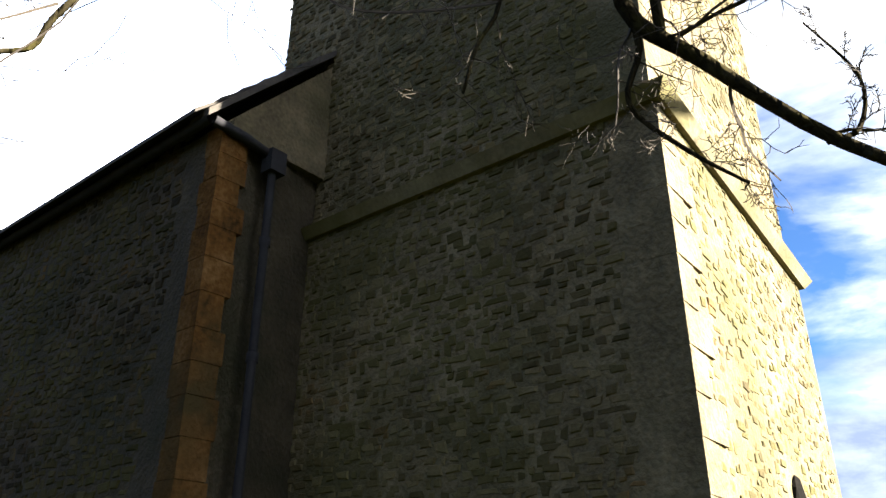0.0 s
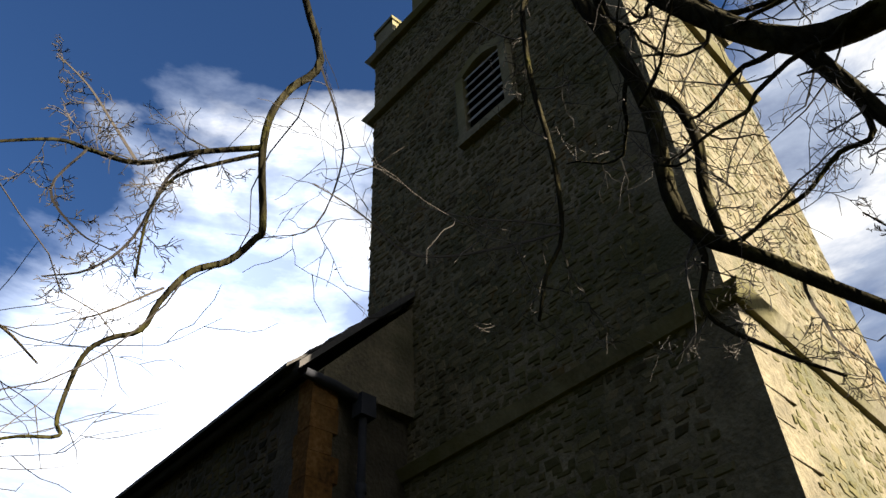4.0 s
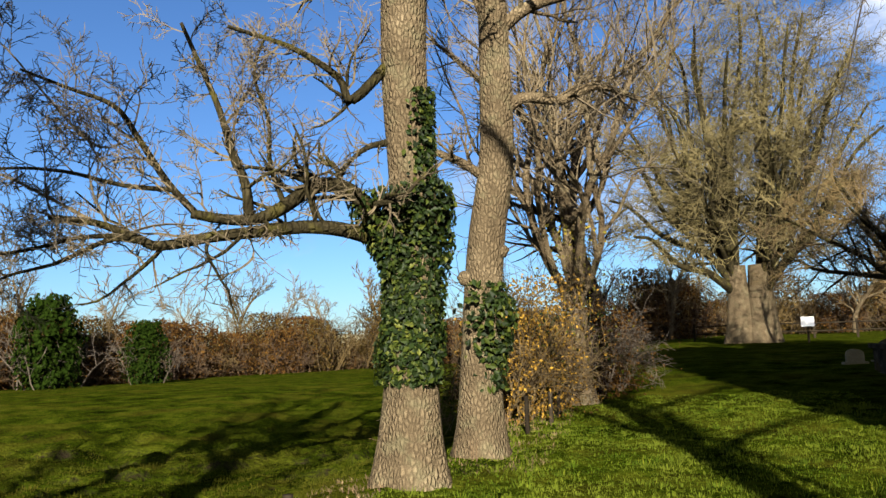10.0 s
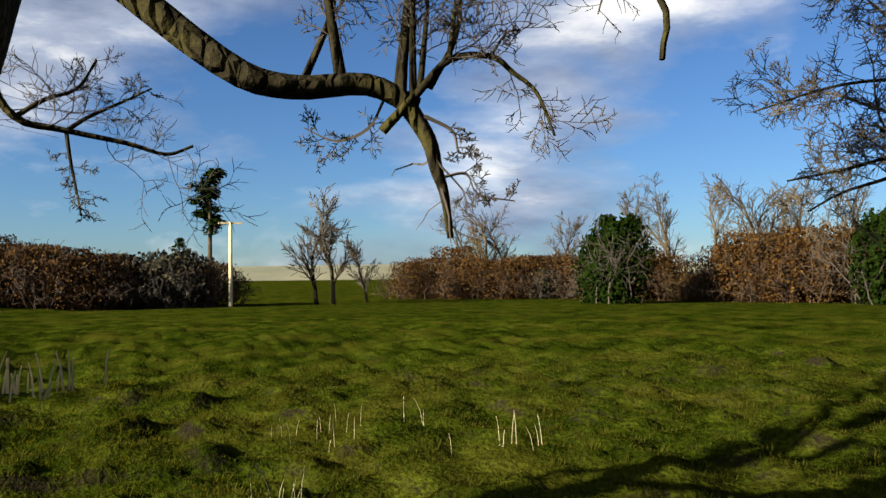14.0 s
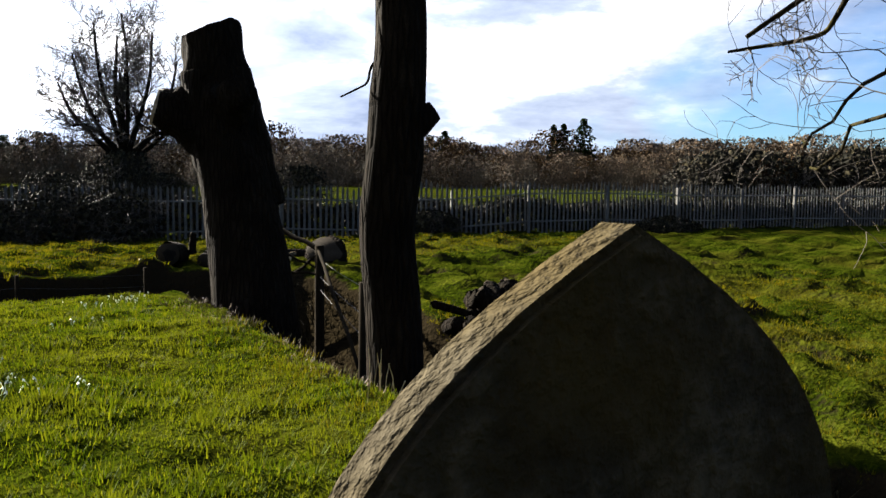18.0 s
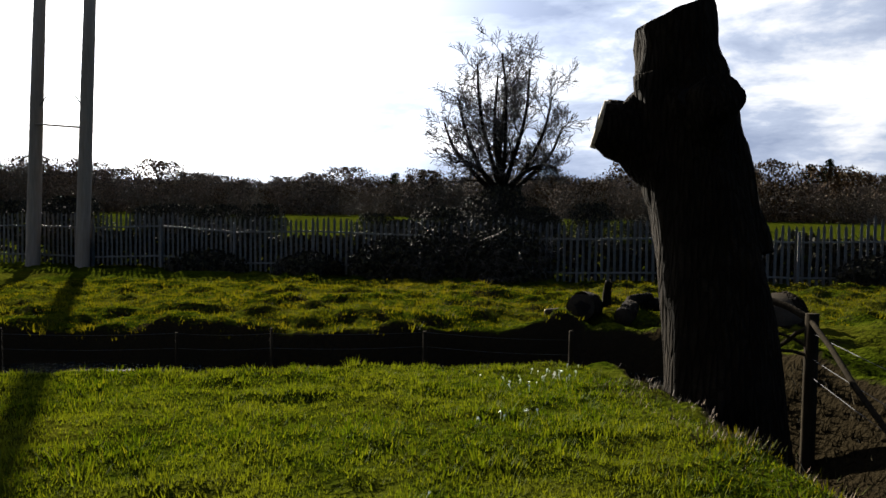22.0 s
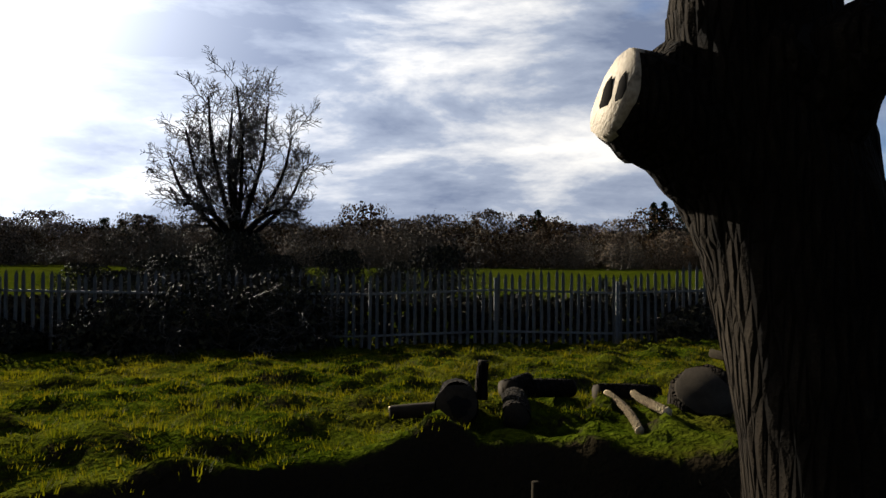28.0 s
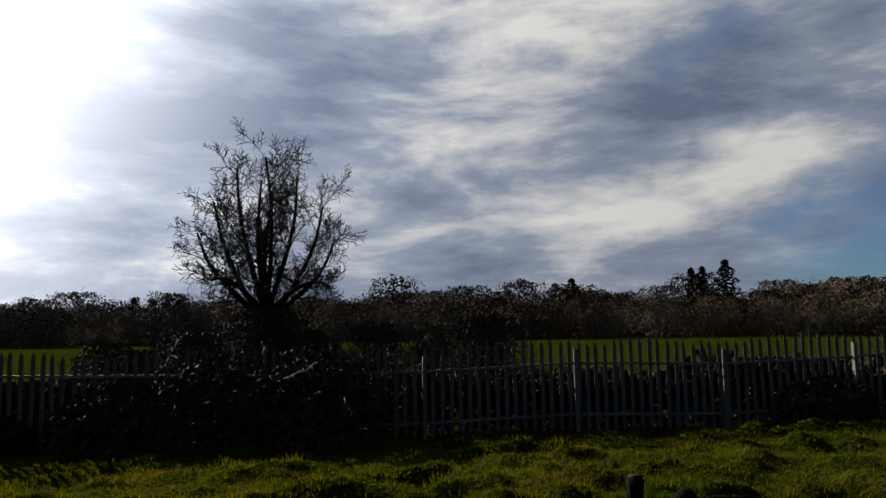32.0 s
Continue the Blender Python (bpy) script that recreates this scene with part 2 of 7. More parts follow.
gx = grid_axis(-1500, 1500, 0, 0.125, 1.1)
gy = grid_axis(-1500, 1500, 0, 0.125, 1.1, -22)
gv = [(x, y, ground_z(x, y)) for y in gy for x in gx]
w = len(gx)
gf = [(j * w + i, j * w + i + 1, j * w + w + i + 1, j * w + w + i) for j in range(len(gy) - 1) for i in range(w - 1)]
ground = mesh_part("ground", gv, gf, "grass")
ground.data.polygons.foreach_set("use_smooth", [True] * len(gf))
tagged(ground, "rough green grass of a churchyard and field", "ground", kind="structure")

# ---- church ----


def stones(random_kind, name, dark, mid, light):
    """Weathered rubble whose pieces differ; random_kind: by object or by island."""

    def build(n, co):
        if random_kind == "object":
            rnd = n.add("ShaderNodeObjectInfo").outputs["Random"]
        else:
            rnd = n.add("ShaderNodeNewGeometry").outputs["Random Per Island"]
        world_co = n.add("ShaderNodeNewGeometry").outputs["Position"]
        a, b = n.noise(world_co, 3.0, 6.0, 0.65), n.noise(world_co, 26.0, 4.0)
        f = n.math("ADD", n.math("MULTIPLY", rnd, 0.4), n.math("ADD", n.math("MULTIPLY", a, 0.42), n.math("MULTIPLY", b, 0.3)))
        c = n.ramp(f, [(0.3, dark), (0.55, mid), (0.85, light)])
        moss = n.ramp(n.noise(world_co, 0.55, 5.0, 0.65), [(0.42, (0, 0, 0)), (0.62, (1, 1, 1))])
        c = n.mix(n.math("MULTIPLY", moss, 0.55), c, (0.055, 0.053, 0.015, 1))
        rust = n.ramp(n.noise(world_co, 1.3, 4.0), [(0.6, (0, 0, 0)), (0.72, (1, 1, 1))])
        c = n.mix(n.math("MULTIPLY", rust, 0.5), c, (0.12, 0.06, 0.02, 1))
        return c, n.math("ADD", a, b)

    return material(name, build, 0.97, 0.5, 0.025, 0.0, 0.1)


M["stone"] = stones("object", "stone", (0.023, 0.0187, 0.00864), (0.059, 0.0461, 0.023), (0.137, 0.109, 0.0619))
M["stone_rest"] = stones("island", "stone_rest", (0.023, 0.0187, 0.00864), (0.059, 0.0461, 0.023), (0.137, 0.109, 0.0619))
M["mortar"] = material("mortar", speckle([(0.3, (0.0363, 0.0284, 0.0139)), (0.5, (0.0825, 0.066, 0.0356)), (0.7, (0.145, 0.119, 0.0693))], 2.2, 9.0, tint=(0.0396, 0.0356, 0.0119)), 0.95, 0.8, 0.04)
M["ochre"] = material("ochre", speckle([(0.3, (0.018, 0.0105, 0.0045)), (0.5, (0.068, 0.032, 0.0085)), (0.72, (0.115, 0.07, 0.028))], 2.4, 8.0, tint=(0.03, 0.022, 0.009)), 0.97, 0.6, 0.03, 0.0, 0.05)
M["pale_stone"] = material("pale_stone", speckle([(0.3, (0.06, 0.0496, 0.0272)), (0.7, (0.168, 0.144, 0.088))], 2.0, 10.0, tint=(0.08, 0.068, 0.02)), 0.95, 0.4, 0.02)
M["louvre"] = material("louvre", speckle([(0.3, (0.12, 0.114, 0.102)), (0.7, (0.216, 0.204, 0.18))], 3.0, 8.0), 0.9, 0.3, 0.01)
M["black"] = material("black_paint", speckle([(0.3, (0.012, 0.012, 0.014)), (0.7, (0.022, 0.022, 0.024))], 5.0), 0.8, 0.1, 0.01, 0.0, 0.05)
M["void"] = material("dark_hollow", speckle([(0.3, (0.004, 0.004, 0.004)), (0.7, (0.01, 0.009, 0.008))], 5.0), 1.0, 0.2, 0.01, 0.0, 0.0)
M["rust"] = material("rust_iron", speckle([(0.3, (0.066, 0.033, 0.0193)), (0.7, (0.165, 0.0935, 0.0605))], 6.0), 0.85, 0.3, 0.01)
M["glass"] = material("glass_dark", lambda n, co: (n.ramp(n.noise(co, 3.0), [(0.3, (0.5, 0.54, 0.6)), (0.7, (0.7, 0.74, 0.8))]), None), 0.15, spec=0.6)
M["green"] = material("evergreen", speckle([(0.3, (0.0016, 0.0034, 0.0006)), (0.55, (0.005, 0.0095, 0.0013)), (0.75, (0.014, 0.021, 0.003))], 3.0, 6.0), 0.95, 0.2, 0.01, 0.0, 0.0)

# darker copies of the tower's stone and mortar, with the nave's shade in the colour
M["nave_stone_shaded"] = stones("island", "nave_stone_shaded", (0.008, 0.0062, 0.0028), (0.022, 0.0165, 0.008), (0.058, 0.045, 0.024))
M["nave_mortar_shaded"] = material("nave_mortar_shaded", speckle([(0.3, (0.012, 0.0092, 0.0045)), (0.5, (0.027, 0.021, 0.011)), (0.7, (0.052, 0.042, 0.023))], 2.2, 9.0, tint=(0.014, 0.0125, 0.004)), 0.95, 0.8, 0.04)

church = thing("church", "old rubble-stone church with square battlemented west tower", "church", (0, 0, 0), CHURCH_TURN)
# plan corners in the church's own axes: x away from the lawn, y along the nave
T_NW, T_NE, T_SE, T_SW = (5.65, 2.3), (5.65, 7.75), (10.9, 7.9), (10.9, 2.7)
N_NW, N_NE, N_SE, N_SW = (4.17, 6.62), (3.92, 23.2), (12.2, 23.2), (12.2, 7.6)


def prism(bm, ring, z0, z1):
    lo = [bm.verts.new((x, y, z0)) for x, y in ring]
    hi = [bm.verts.new((x, y, z1)) for x, y in ring]
    n = len(ring)
    bm.faces.new(lo[::-1]), bm.faces.new(hi)
    for i in range(n):
        j = (i + 1) % n
        bm.faces.new((lo[i], lo[j], hi[j], hi[i]))


def grown(ring, d):
    cx, cy = sum(p[0] for p in ring) / len(ring), sum(p[1] for p in ring) / len(ring)
    return [(x + (d if x > cx else -d), y + (d if y > cy else -d)) for x, y in ring]


TOWER = [T_NW, T_SW, T_SE, T_NE]
bm = bmesh.new()
prism(bm, grown(TOWER, 0.0), -0.6, 5.75)
tower = part("tower_lower_stage", bm, "mortar", church, "lower tower wall of mossy rubble")
bm = bmesh.new()
prism(bm, grown(TOWER, -0.06), 5.75, 15.3)
upper = part("tower_upper_stage", bm, "mortar", church, "upper tower wall of weathered rubble")
# belfry opening: a recess box with slats set in front
for z, d, h in ((5.66, 0.16, 0.26), (13.25, 0.12, 0.22), (15.15, 0.11, 0.18)):
    bm = bmesh.new()
    lo, hi = grown(TOWER, d), grown(TOWER, d * 0.3)
    a = [bm.verts.new((x, y, z)) for x, y in grown(TOWER, d * 0.4)]
    b = [bm.verts.new((x, y, z + h * 0.45)) for x, y in lo]
    c = [bm.verts.new((x, y, z + h)) for x, y in grown(TOWER, -0.03)]
    bm.faces.new(a[::-1]), bm.faces.new(c)
    for p, q in ((a, b), (b, c)):
        for i in range(4):
            bm.faces.new((p[i], p[(i + 1) % 4], q[(i + 1) % 4], q[i]))
    part("string_course", bm, "pale_stone", church, "projecting moulded stone string course")


def side_point(a, b, t, out=0.0, base=TOWER):
    dx, dy = b[0] - a[0], b[1] - a[1]
    d = math.hypot(dx, dy)
    return (a[0] + dx * t - dy / d * out, a[1] + dy * t + dx / d * out)


def wall_box(bm, a, b, t0, t1, z0, z1, out, depth):
    """A box lying on the wall a-b, between shares t0 and t1; out: how proud."""
    p, q = side_point(a, b, t0, out), side_point(a, b, t1, out)
    r, s = side_point(a, b, t1, out - depth), side_point(a, b, t0, out - depth)
    prism(bm, [p, q, r, s], z0, z1)


# parapet: merlons and the low wall between
for a, b in ((T_NW, T_NE), (T_SW, T_NW), (T_SE, T_SW), (T_NE, T_SE)):
    bm = bmesh.new()
    wall_box(bm, a, b, 0.012, 0.988, 15.3, 15.62, -0.03, 0.3)
    part("parapet", bm, "mortar", church)
    for k in range(5):
        t = 0.015 + k * 0.2175
        bm = bmesh.new()
        wall_box(bm, a, b, t, t + 0.1, 15.62, 16.1, -0.03, 0.3)
        wall_box(bm, a, b, t - 0.006, t + 0.106, 16.1, 16.2, 0.01, 0.38)
        part("merlon", bm, "pale_stone", church)

# belfry window with louvres
wx, w0, w1, z0, z1 = 5.71, 4.42, 5.22, 10.7, 12.15
bell = part("belfry_window", (lambda b: (prism(b, [(wx - 0.012, w0), (wx + 0.2, w0), (wx + 0.2, w1), (wx - 0.012, w1)], z0, z1 - 0.12), b)[1])(bmesh.new()), "void", church, "dark louvred belfry opening")
for k in range(6):
    bm = bmesh.new()
    zz = z0 + 0.1 + k * 0.21
    vs = [bm.verts.new(p) for p in ((wx - 0.1, w0 + 0.03, zz), (wx - 0.1, w1 - 0.03, zz), (wx - 0.02, w1 - 0.03, zz + 0.16), (wx - 0.02, w0 + 0.03, zz + 0.16), (wx - 0.1, w0 + 0.03, zz + 0.035), (wx - 0.1, w1 - 0.03, zz + 0.035), (wx - 0.02, w1 - 0.03, zz + 0.195), (wx - 0.02, w0 + 0.03, zz + 0.195))]
    for f in ((0, 3, 2, 1), (4, 5, 6, 7), (0, 1, 5, 4), (2, 3, 7, 6), (0, 4, 7, 3), (1, 2, 6, 5)):
        bm.faces.new([vs[i] for i in f])
    part("louvre", bm, "louvre", bell)
for y0, y1, za, zb in ((w0 - 0.16, w0, z0 - 0.1, z1 - 0.1), (w1, w1 + 0.16, z0 - 0.1, z1 - 0.1), (w0 - 0.2, w1 + 0.2, z0 - 0.26, z0 - 0.1)):
    bm = bmesh.new()
    prism(bm, [(wx - 0.13, y0), (wx + 0.05, y0), (wx + 0.05, y1), (wx - 0.13, y1)], za, zb)
    part("surround", bm, "pale_stone", bell)
bm = bmesh.new()
arch = [(w0 - 0.16 + (w1 - w0 + 0.32) * i / 10, z1 - 0.12 + 0.28 * math.sin(math.pi * i / 10)) for i in range(11)]
ring = [(y, z) for y, z in arch] + [(w1 + 0.16, z1 - 0.2), (w1, z1 - 0.2)] + [(w1 - (w1 - w0) * i / 8, z1 - 0.2 + 0.16 * math.sin(math.pi * i / 8)) for i in range(1, 8)] + [(w0, z1 - 0.2), (w0 - 0.16, z1 - 0.2)]
fr = [bm.verts.new((wx - 0.13, y, z)) for y, z in ring]
bk = [bm.verts.new((wx + 0.05, y, z)) for y, z in ring]
bm.faces.new(fr), bm.faces.new(bk[::-1])
for i in range(len(ring)):
    j = (i + 1) % len(ring)
    bm.faces.new((fr[i], bk[i], bk[j], fr[j]))
part("arch", bm, "pale_stone", bell)
# small dark hole low in the west face
bm = bmesh.new()
bmesh.ops.create_icosphere(bm, subdivisions=2, radius=0.24)
for v in bm.verts:
    v.co = Vector((v.co.x * 0.8, v.co.y * 0.3, v.co.z * 1.2)) * (1 + 0.25 * noise.noise(v.co * 6))
    v.co += Vector((8.4, 2.5, 2.55))
part("wall_hole", bm, "void", church, "dark broken hole in the wall")

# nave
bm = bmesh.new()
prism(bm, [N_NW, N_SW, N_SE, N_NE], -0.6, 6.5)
part("nave_wall", bm, "nave_mortar_shaded", church, "long nave wall of mossy rubble")
RIDGE_X, RIDGE_Z = 8.2, 11.1
for y in (6.66, 22.95):
    bm = bmesh.new()
    vs = [bm.verts.new((x, yy, z)) for yy in (y, y + 0.25) for x, z in ((4.15, 6.5), (12.2, 6.5), (RIDGE_X, RIDGE_Z - 0.08))]
    bm.faces.new(vs[:3][::-1]), bm.faces.new(vs[3:])
    for i in range(3):
        j = (i + 1) % 3
        bm.faces.new((vs[i], vs[j], vs[3 + j], vs[3 + i]))
    part("gable", bm, "mortar", church)
for sx, ex in ((3.82, RIDGE_X), (12.6, RIDGE_X)):
    slope = None
    rows_n = 16
    for i in range(rows_n):
        bm = bmesh.new()
        t0, t1 = i / rows_n, (i + 1) / rows_n
        xa, xb = sx + (ex - sx) * t0, sx + (ex - sx) * t1
        za, zb = 6.5 + (RIDGE_Z - 6.5) * t0, 6.5 + (RIDGE_Z - 6.5) * t1
        vs = [bm.verts.new(p) for p in ((xa, 6.66, za + 0.05), (xa, 23.45, za + 0.05), (xb, 23.45, zb + 0.02), (xb, 6.66, zb + 0.02), (xa, 6.66, za), (xa, 23.45, za), (xb, 23.45, zb - 0.02), (xb, 6.66, zb - 0.02))]
        for f in ((0, 1, 2, 3), (7, 6, 5, 4), (0, 4, 5, 1), (2, 6, 7, 3), (0, 3, 7, 4), (1, 5, 6, 2)):
            bm.faces.new([vs[k] for k in f])
        if slope is None:
            slope = part("roof_slope", bm, "roof", church, "dark stone-slated roof slope")
        else:
            part("roof_course", bm, "roof", slope)
# verge coping on the west gable, kneeler and gutter
bm = bmesh.new()
vs = []
for x, z in ((3.95, 6.5), (RIDGE_X, RIDGE_Z + 0.02)):
    vs += [bm.verts.new((x, y, z + h)) for y in (6.6, 6.95) for h in (0.0, 0.1)]
for f in ((0, 1, 5, 4), (2, 6, 7, 3), (1, 3, 7, 5), (0, 4, 6, 2), (0, 2, 3, 1), (4, 5, 7, 6)):
    bm.faces.new([vs[i] for i in f])
part("coping", bm, "roof", church, "lichened gable coping stones")
bm = bmesh.new()
prism(bm, [(4.22, 6.5), (5.0, 6.5), (5.0, 7.0), (4.22, 7.0)], 6.4, 6.55)
part("kneeler", bm, "mortar", church)
t = Tubes()
t.add([(4.0, 6.62 + 16.78 * i / 12, 6.5 + 0.004 * math.sin(i * 2.0)) for i in range(13)], [0.062] * 13, 8)
t.part("gutter", "black", church, "black half-round gutter")
t = Tubes()
t.add([(4.02, 6.58, 6.46), (4.4, 6.52, 6.4), (4.76, 6.52, 6.33)], [0.06] * 3, 8)
t.part("gutter_return", "black", church)
bm = bmesh.new()
prism(bm, [(4.69, 6.4), (4.9, 6.4), (4.9, 6.58), (4.69, 6.58)], 6.1, 6.38)
part("hopper", bm, "black", church, "black cast-iron rainwater hopper")
t = Tubes()
t.add([(4.79, 6.5, 6.14 - 6.6 * i / 10) for i in range(11)], [0.05] * 11, 10)
pipe = t.part("downpipe", "black", church, "black cast-iron downpipe")
for z in (5.2, 3.9, 2.3, 0.8):
    t = Tubes()
    t.add([(4.79, 6.5, z), (4.79, 6.5, z + 0.1)], [0.066] * 2, 10)
    t.part("collar", "black", pipe)
# quoins on the nave corner, ochre stone
rq = random.Random(3)
z = -0.3
k = 0
while z < 6.45:
    h = rq.uniform(0.26, 0.4)
    long = (0.3 if k % 2 else 0.24) * rq.uniform(0.9, 1.1)
    bm = bmesh.new()
    prism(bm, [(4.165 - rq.uniform(0.0, 0.02), 6.6), (4.165 + 0.6 - long, 6.6 - 0.012), (4.165 + 0.6 - long, 6.62 + 0.2), (4.16 - 0.012, 6.62 + long * rq.uniform(0.85, 1.1))], z + 0.004, z + h - 0.004)
    part("quoin", bm, "ochre", church)
    z, k = z + h, k + 1
for (ax, ay), (sx, sy) in ((T_NW, (1, 1)),):
    z, k = -0.3, 0
    while z < 13.2:
        h = rq.uniform(0.26, 0.42)
        inset = 0.0 if z < 5.6 else 0.06
        a, b = (0.55, 0.3) if k % 2 else (0.32, 0.5)
        bm = bmesh.new()
        p = rq.uniform(0.002, 0.008) - inset
        prism(bm, [(ax - p, ay - p), (ax + a, ay - p + 0.03 * a), (ax + a, ay + b), (ax - p, ay + b)], z + 0.012, z + h - 0.012)
        if not (z < 5.95 and z + h > 5.7):
            part("quoin", bm, "mortar", church)
        else:
            bm.free()
        z, k = z + h, k + 1
# slit window with a pale surround
slit = part("slit_window", (lambda b: (prism(b, [(3.99, 15.1), (4.2, 15.1), (4.2, 15.32), (3.99, 15.32)], 2.75, 4.75), b)[1])(bmesh.new()), "glass", church, "narrow pale lancet window")
for y0, y1, za, zb in ((15.0, 15.1, 2.75, 4.75), (15.32, 15.42, 2.75, 4.75), (14.96, 15.46, 2.6, 2.75), (15.0, 15.42, 4.75, 4.9)):
    bm = bmesh.new()
    prism(bm, [(3.96, y0), (4.2, y0), (4.2, y1), (3.96, y1)], za, zb)
    part("surround", bm, "pale_stone", slit)
# tie plates: iron crosses
for y, zc in ((12.0, 5.86), (16.4, 5.86), (19.6, 5.86)):
    bm = bmesh.new()
    wall = 4.17 + (y - 6.62) * (3.92 - 4.17) / 16.58
    for ang in (18, 108):
        for i in range(2):
            vs = []
            c, s = math.cos(radians(ang)), math.sin(radians(ang))
            for x in (wall - 0.06, wall - 0.015):
                for u, v in ((-0.34, -0.045), (0.34, -0.045), (0.34, 0.045), (-0.34, 0.045)):
                    vs.append(bm.verts.new((x - 0.004 * (ang > 90), y + u * c - v * s, zc + u * s + v * c)))
            for f in ((3, 2, 1, 0), (4, 5, 6, 7), (0, 1, 5, 4), (1, 2, 6, 5), (2, 3, 7, 6), (3, 0, 4, 7)):
                bm.faces.new([vs[j] for j in f])
            break
    part("tie_plate", bm, "rust", church, "rusty iron cross-shaped tie plate")


def stone_shape(rnd, w, h, d):
    """A rough face stone: back on the wall, front smaller and uneven."""
    j = lambda: rnd.uniform(-0.32, 0.32)
    back = [(-w, -h), (w, -h), (w, h), (-w, h)]
    back = [(x * (0.95 + j() * 0.9), y * (0.95 + j() * 1.1)) for x, y in back]
    v = [(x, 0.0, y) for x, y in back] + [(x * (0.82 + j() * 0.4), -d * (1 + j()), y * (0.76 + j() * 0.4)) for x, y in back]
    return v, [(4, 5, 6, 7), (0, 1, 5, 4), (1, 2, 6, 5), (2, 3, 7, 6), (3, 0, 4, 7)]


def lay_stones(a, b, za, zb, seed, skip, inset=0.0, size=1.0, chosen=None):
    """Random rubble on the wall from a to b. Gives joined verts and faces; chosen(u, z) picks single pieces."""
    rnd = random.Random(seed)
    length = math.hypot(b[0] - a[0], b[1] - a[1])
    ux, uy = (b[0] - a[0]) / length, (b[1] - a[1]) / length
    nx, ny = -uy, ux
    verts, faces, single = [], [], []
    z = za
    while z < zb:
        h = rnd.uniform(0.04, 0.085) * size
        u = rnd.uniform(0, 0.1)
        while u < length - 0.05:
            w = rnd.uniform(0.05, 0.17) * size
            cu, cz = u + w, z + h + rnd.uniform(-0.035, 0.035) + 0.1 * noise.noise((u * 0.9, z * 0.9, seed))
            if not skip(cu, cz) and cu + w < length:
                v, f = stone_shape(rnd, w * rnd.uniform(0.5, 0.92), h * rnd.uniform(0.55, 0.9), rnd.uniform(0.004, 0.02))
                at = (a[0] + ux * cu + nx * inset, a[1] + uy * cu + ny * inset)
                if chosen and chosen(cu, cz):
                    single.append((v, f, at, cz))
                else:
                    o = len(verts)
                    verts += [(at[0] + ux * p[0] + nx * p[1], at[1] + uy * p[0] + ny * p[1], cz + p[2]) for p in v]
                    faces += [tuple(o + i for i in q) for q in f]
            u += 2 * w
        z += 2 * h * 0.93
    return verts, faces, single, (ux, uy)


def rubble(name, parent, *args, mat="stone_rest", **kw):
    verts, faces, single, (ux, uy) = lay_stones(*args, **kw)
    me = bpy.data.meshes.new(name)
    me.from_pydata(verts, [], faces)
    me.materials.append(M[mat])
    ob = new(name, me)
    ob.parent = parent
    tagged(ob, "rough face stones of rubble masonry", kind="stuff")
    if single:
        kinds = []
        for v, f, at, z in single[:24]:
            k = bpy.data.meshes.new("stone")
            k.from_pydata(v, [], f)
            k.materials.append(M["stone"])
            kinds.append((k, max(p[0] for p in v), max(p[2] for p in v)))
        for n, (v, f, at, z) in enumerate(single):
            k, kw_, kh = kinds[n % len(kinds)]
            o = new("stone", k)
            o.parent = parent
            o.matrix_basis = pose(at[0], at[1], z, 0, 0, math.degrees(math.atan2(uy, ux))) @ Matrix.Diagonal((max(p[0] for p in v) / kw_, 1, max(p[2] for p in v) / kh, 1))
    return ob

# ---- trees ----


def bark(name, dark, mid, light, plates=9.0, lichen=None, depth=0.05, long=0.27):
    """Furrowed bark: upright plates with grooves between."""

    def build(n, co):
        v = n.add("ShaderNodeMapping", {0: co, 3: (plates, plates, plates * long)})
        v2 = n.add("ShaderNodeMixRGB", {0: 0.18, 1: v, 2: n.add("ShaderNodeTexNoise", {"Vector": v, "Scale": 1.3, "Detail": 3.0}).outputs[1]})
        vo = n.add("ShaderNodeTexVoronoi", {"Vector": v2, "Scale": 1.0}, feature="DISTANCE_TO_EDGE").outputs[0]
        groove = n.ramp(vo, [(0.0, (0, 0, 0)), (0.28, (1, 1, 1))])
        fine = n.noise(co, 60.0, 3.0)
        tone = n.noise(co, 2.2, 4.0)
        c = n.ramp(n.math("ADD", n.math("MULTIPLY", tone, 0.6), n.math("MULTIPLY", fine, 0.4)), [(0.3, dark), (0.52, mid), (0.72, light)])
        c = n.mix(n.math("MULTIPLY", n.math("SUBTRACT", 1.0, groove), 0.6), c, (*dark, 1))
        if lichen:
            spot = n.ramp(n.noise(co, 3.2, 5.0, 0.65), [(0.52, (0, 0, 0)), (0.64, (1, 1, 1))])
            c = n.mix(n.math("MULTIPLY", spot, 0.42), c, (*lichen, 1))
        return c, n.math("ADD", groove, n.math("MULTIPLY", fine, 0.35))

    return material(name, build, 0.97, 0.9, depth, 0.0, 0.015)


M["bark"] = bark("bark_ash", (0.0255, 0.0187, 0.011), (0.0638, 0.0485, 0.0289), (0.128, 0.102, 0.0638), 26.0, (0.0638, 0.0595, 0.034), 0.025, 0.5)
M["bark_rough"] = bark("bark_furrowed", (0.00913, 0.00684, 0.00411), (0.0959, 0.0796, 0.0479), (0.183, 0.155, 0.0959), 64.0, (0.137, 0.0913, 0.0137), 0.06, 0.12)
# bark_dark holds the shade of backlit trunks and logs in its near-black colour
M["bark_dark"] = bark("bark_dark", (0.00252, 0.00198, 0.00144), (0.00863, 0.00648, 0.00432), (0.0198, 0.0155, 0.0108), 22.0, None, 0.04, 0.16)
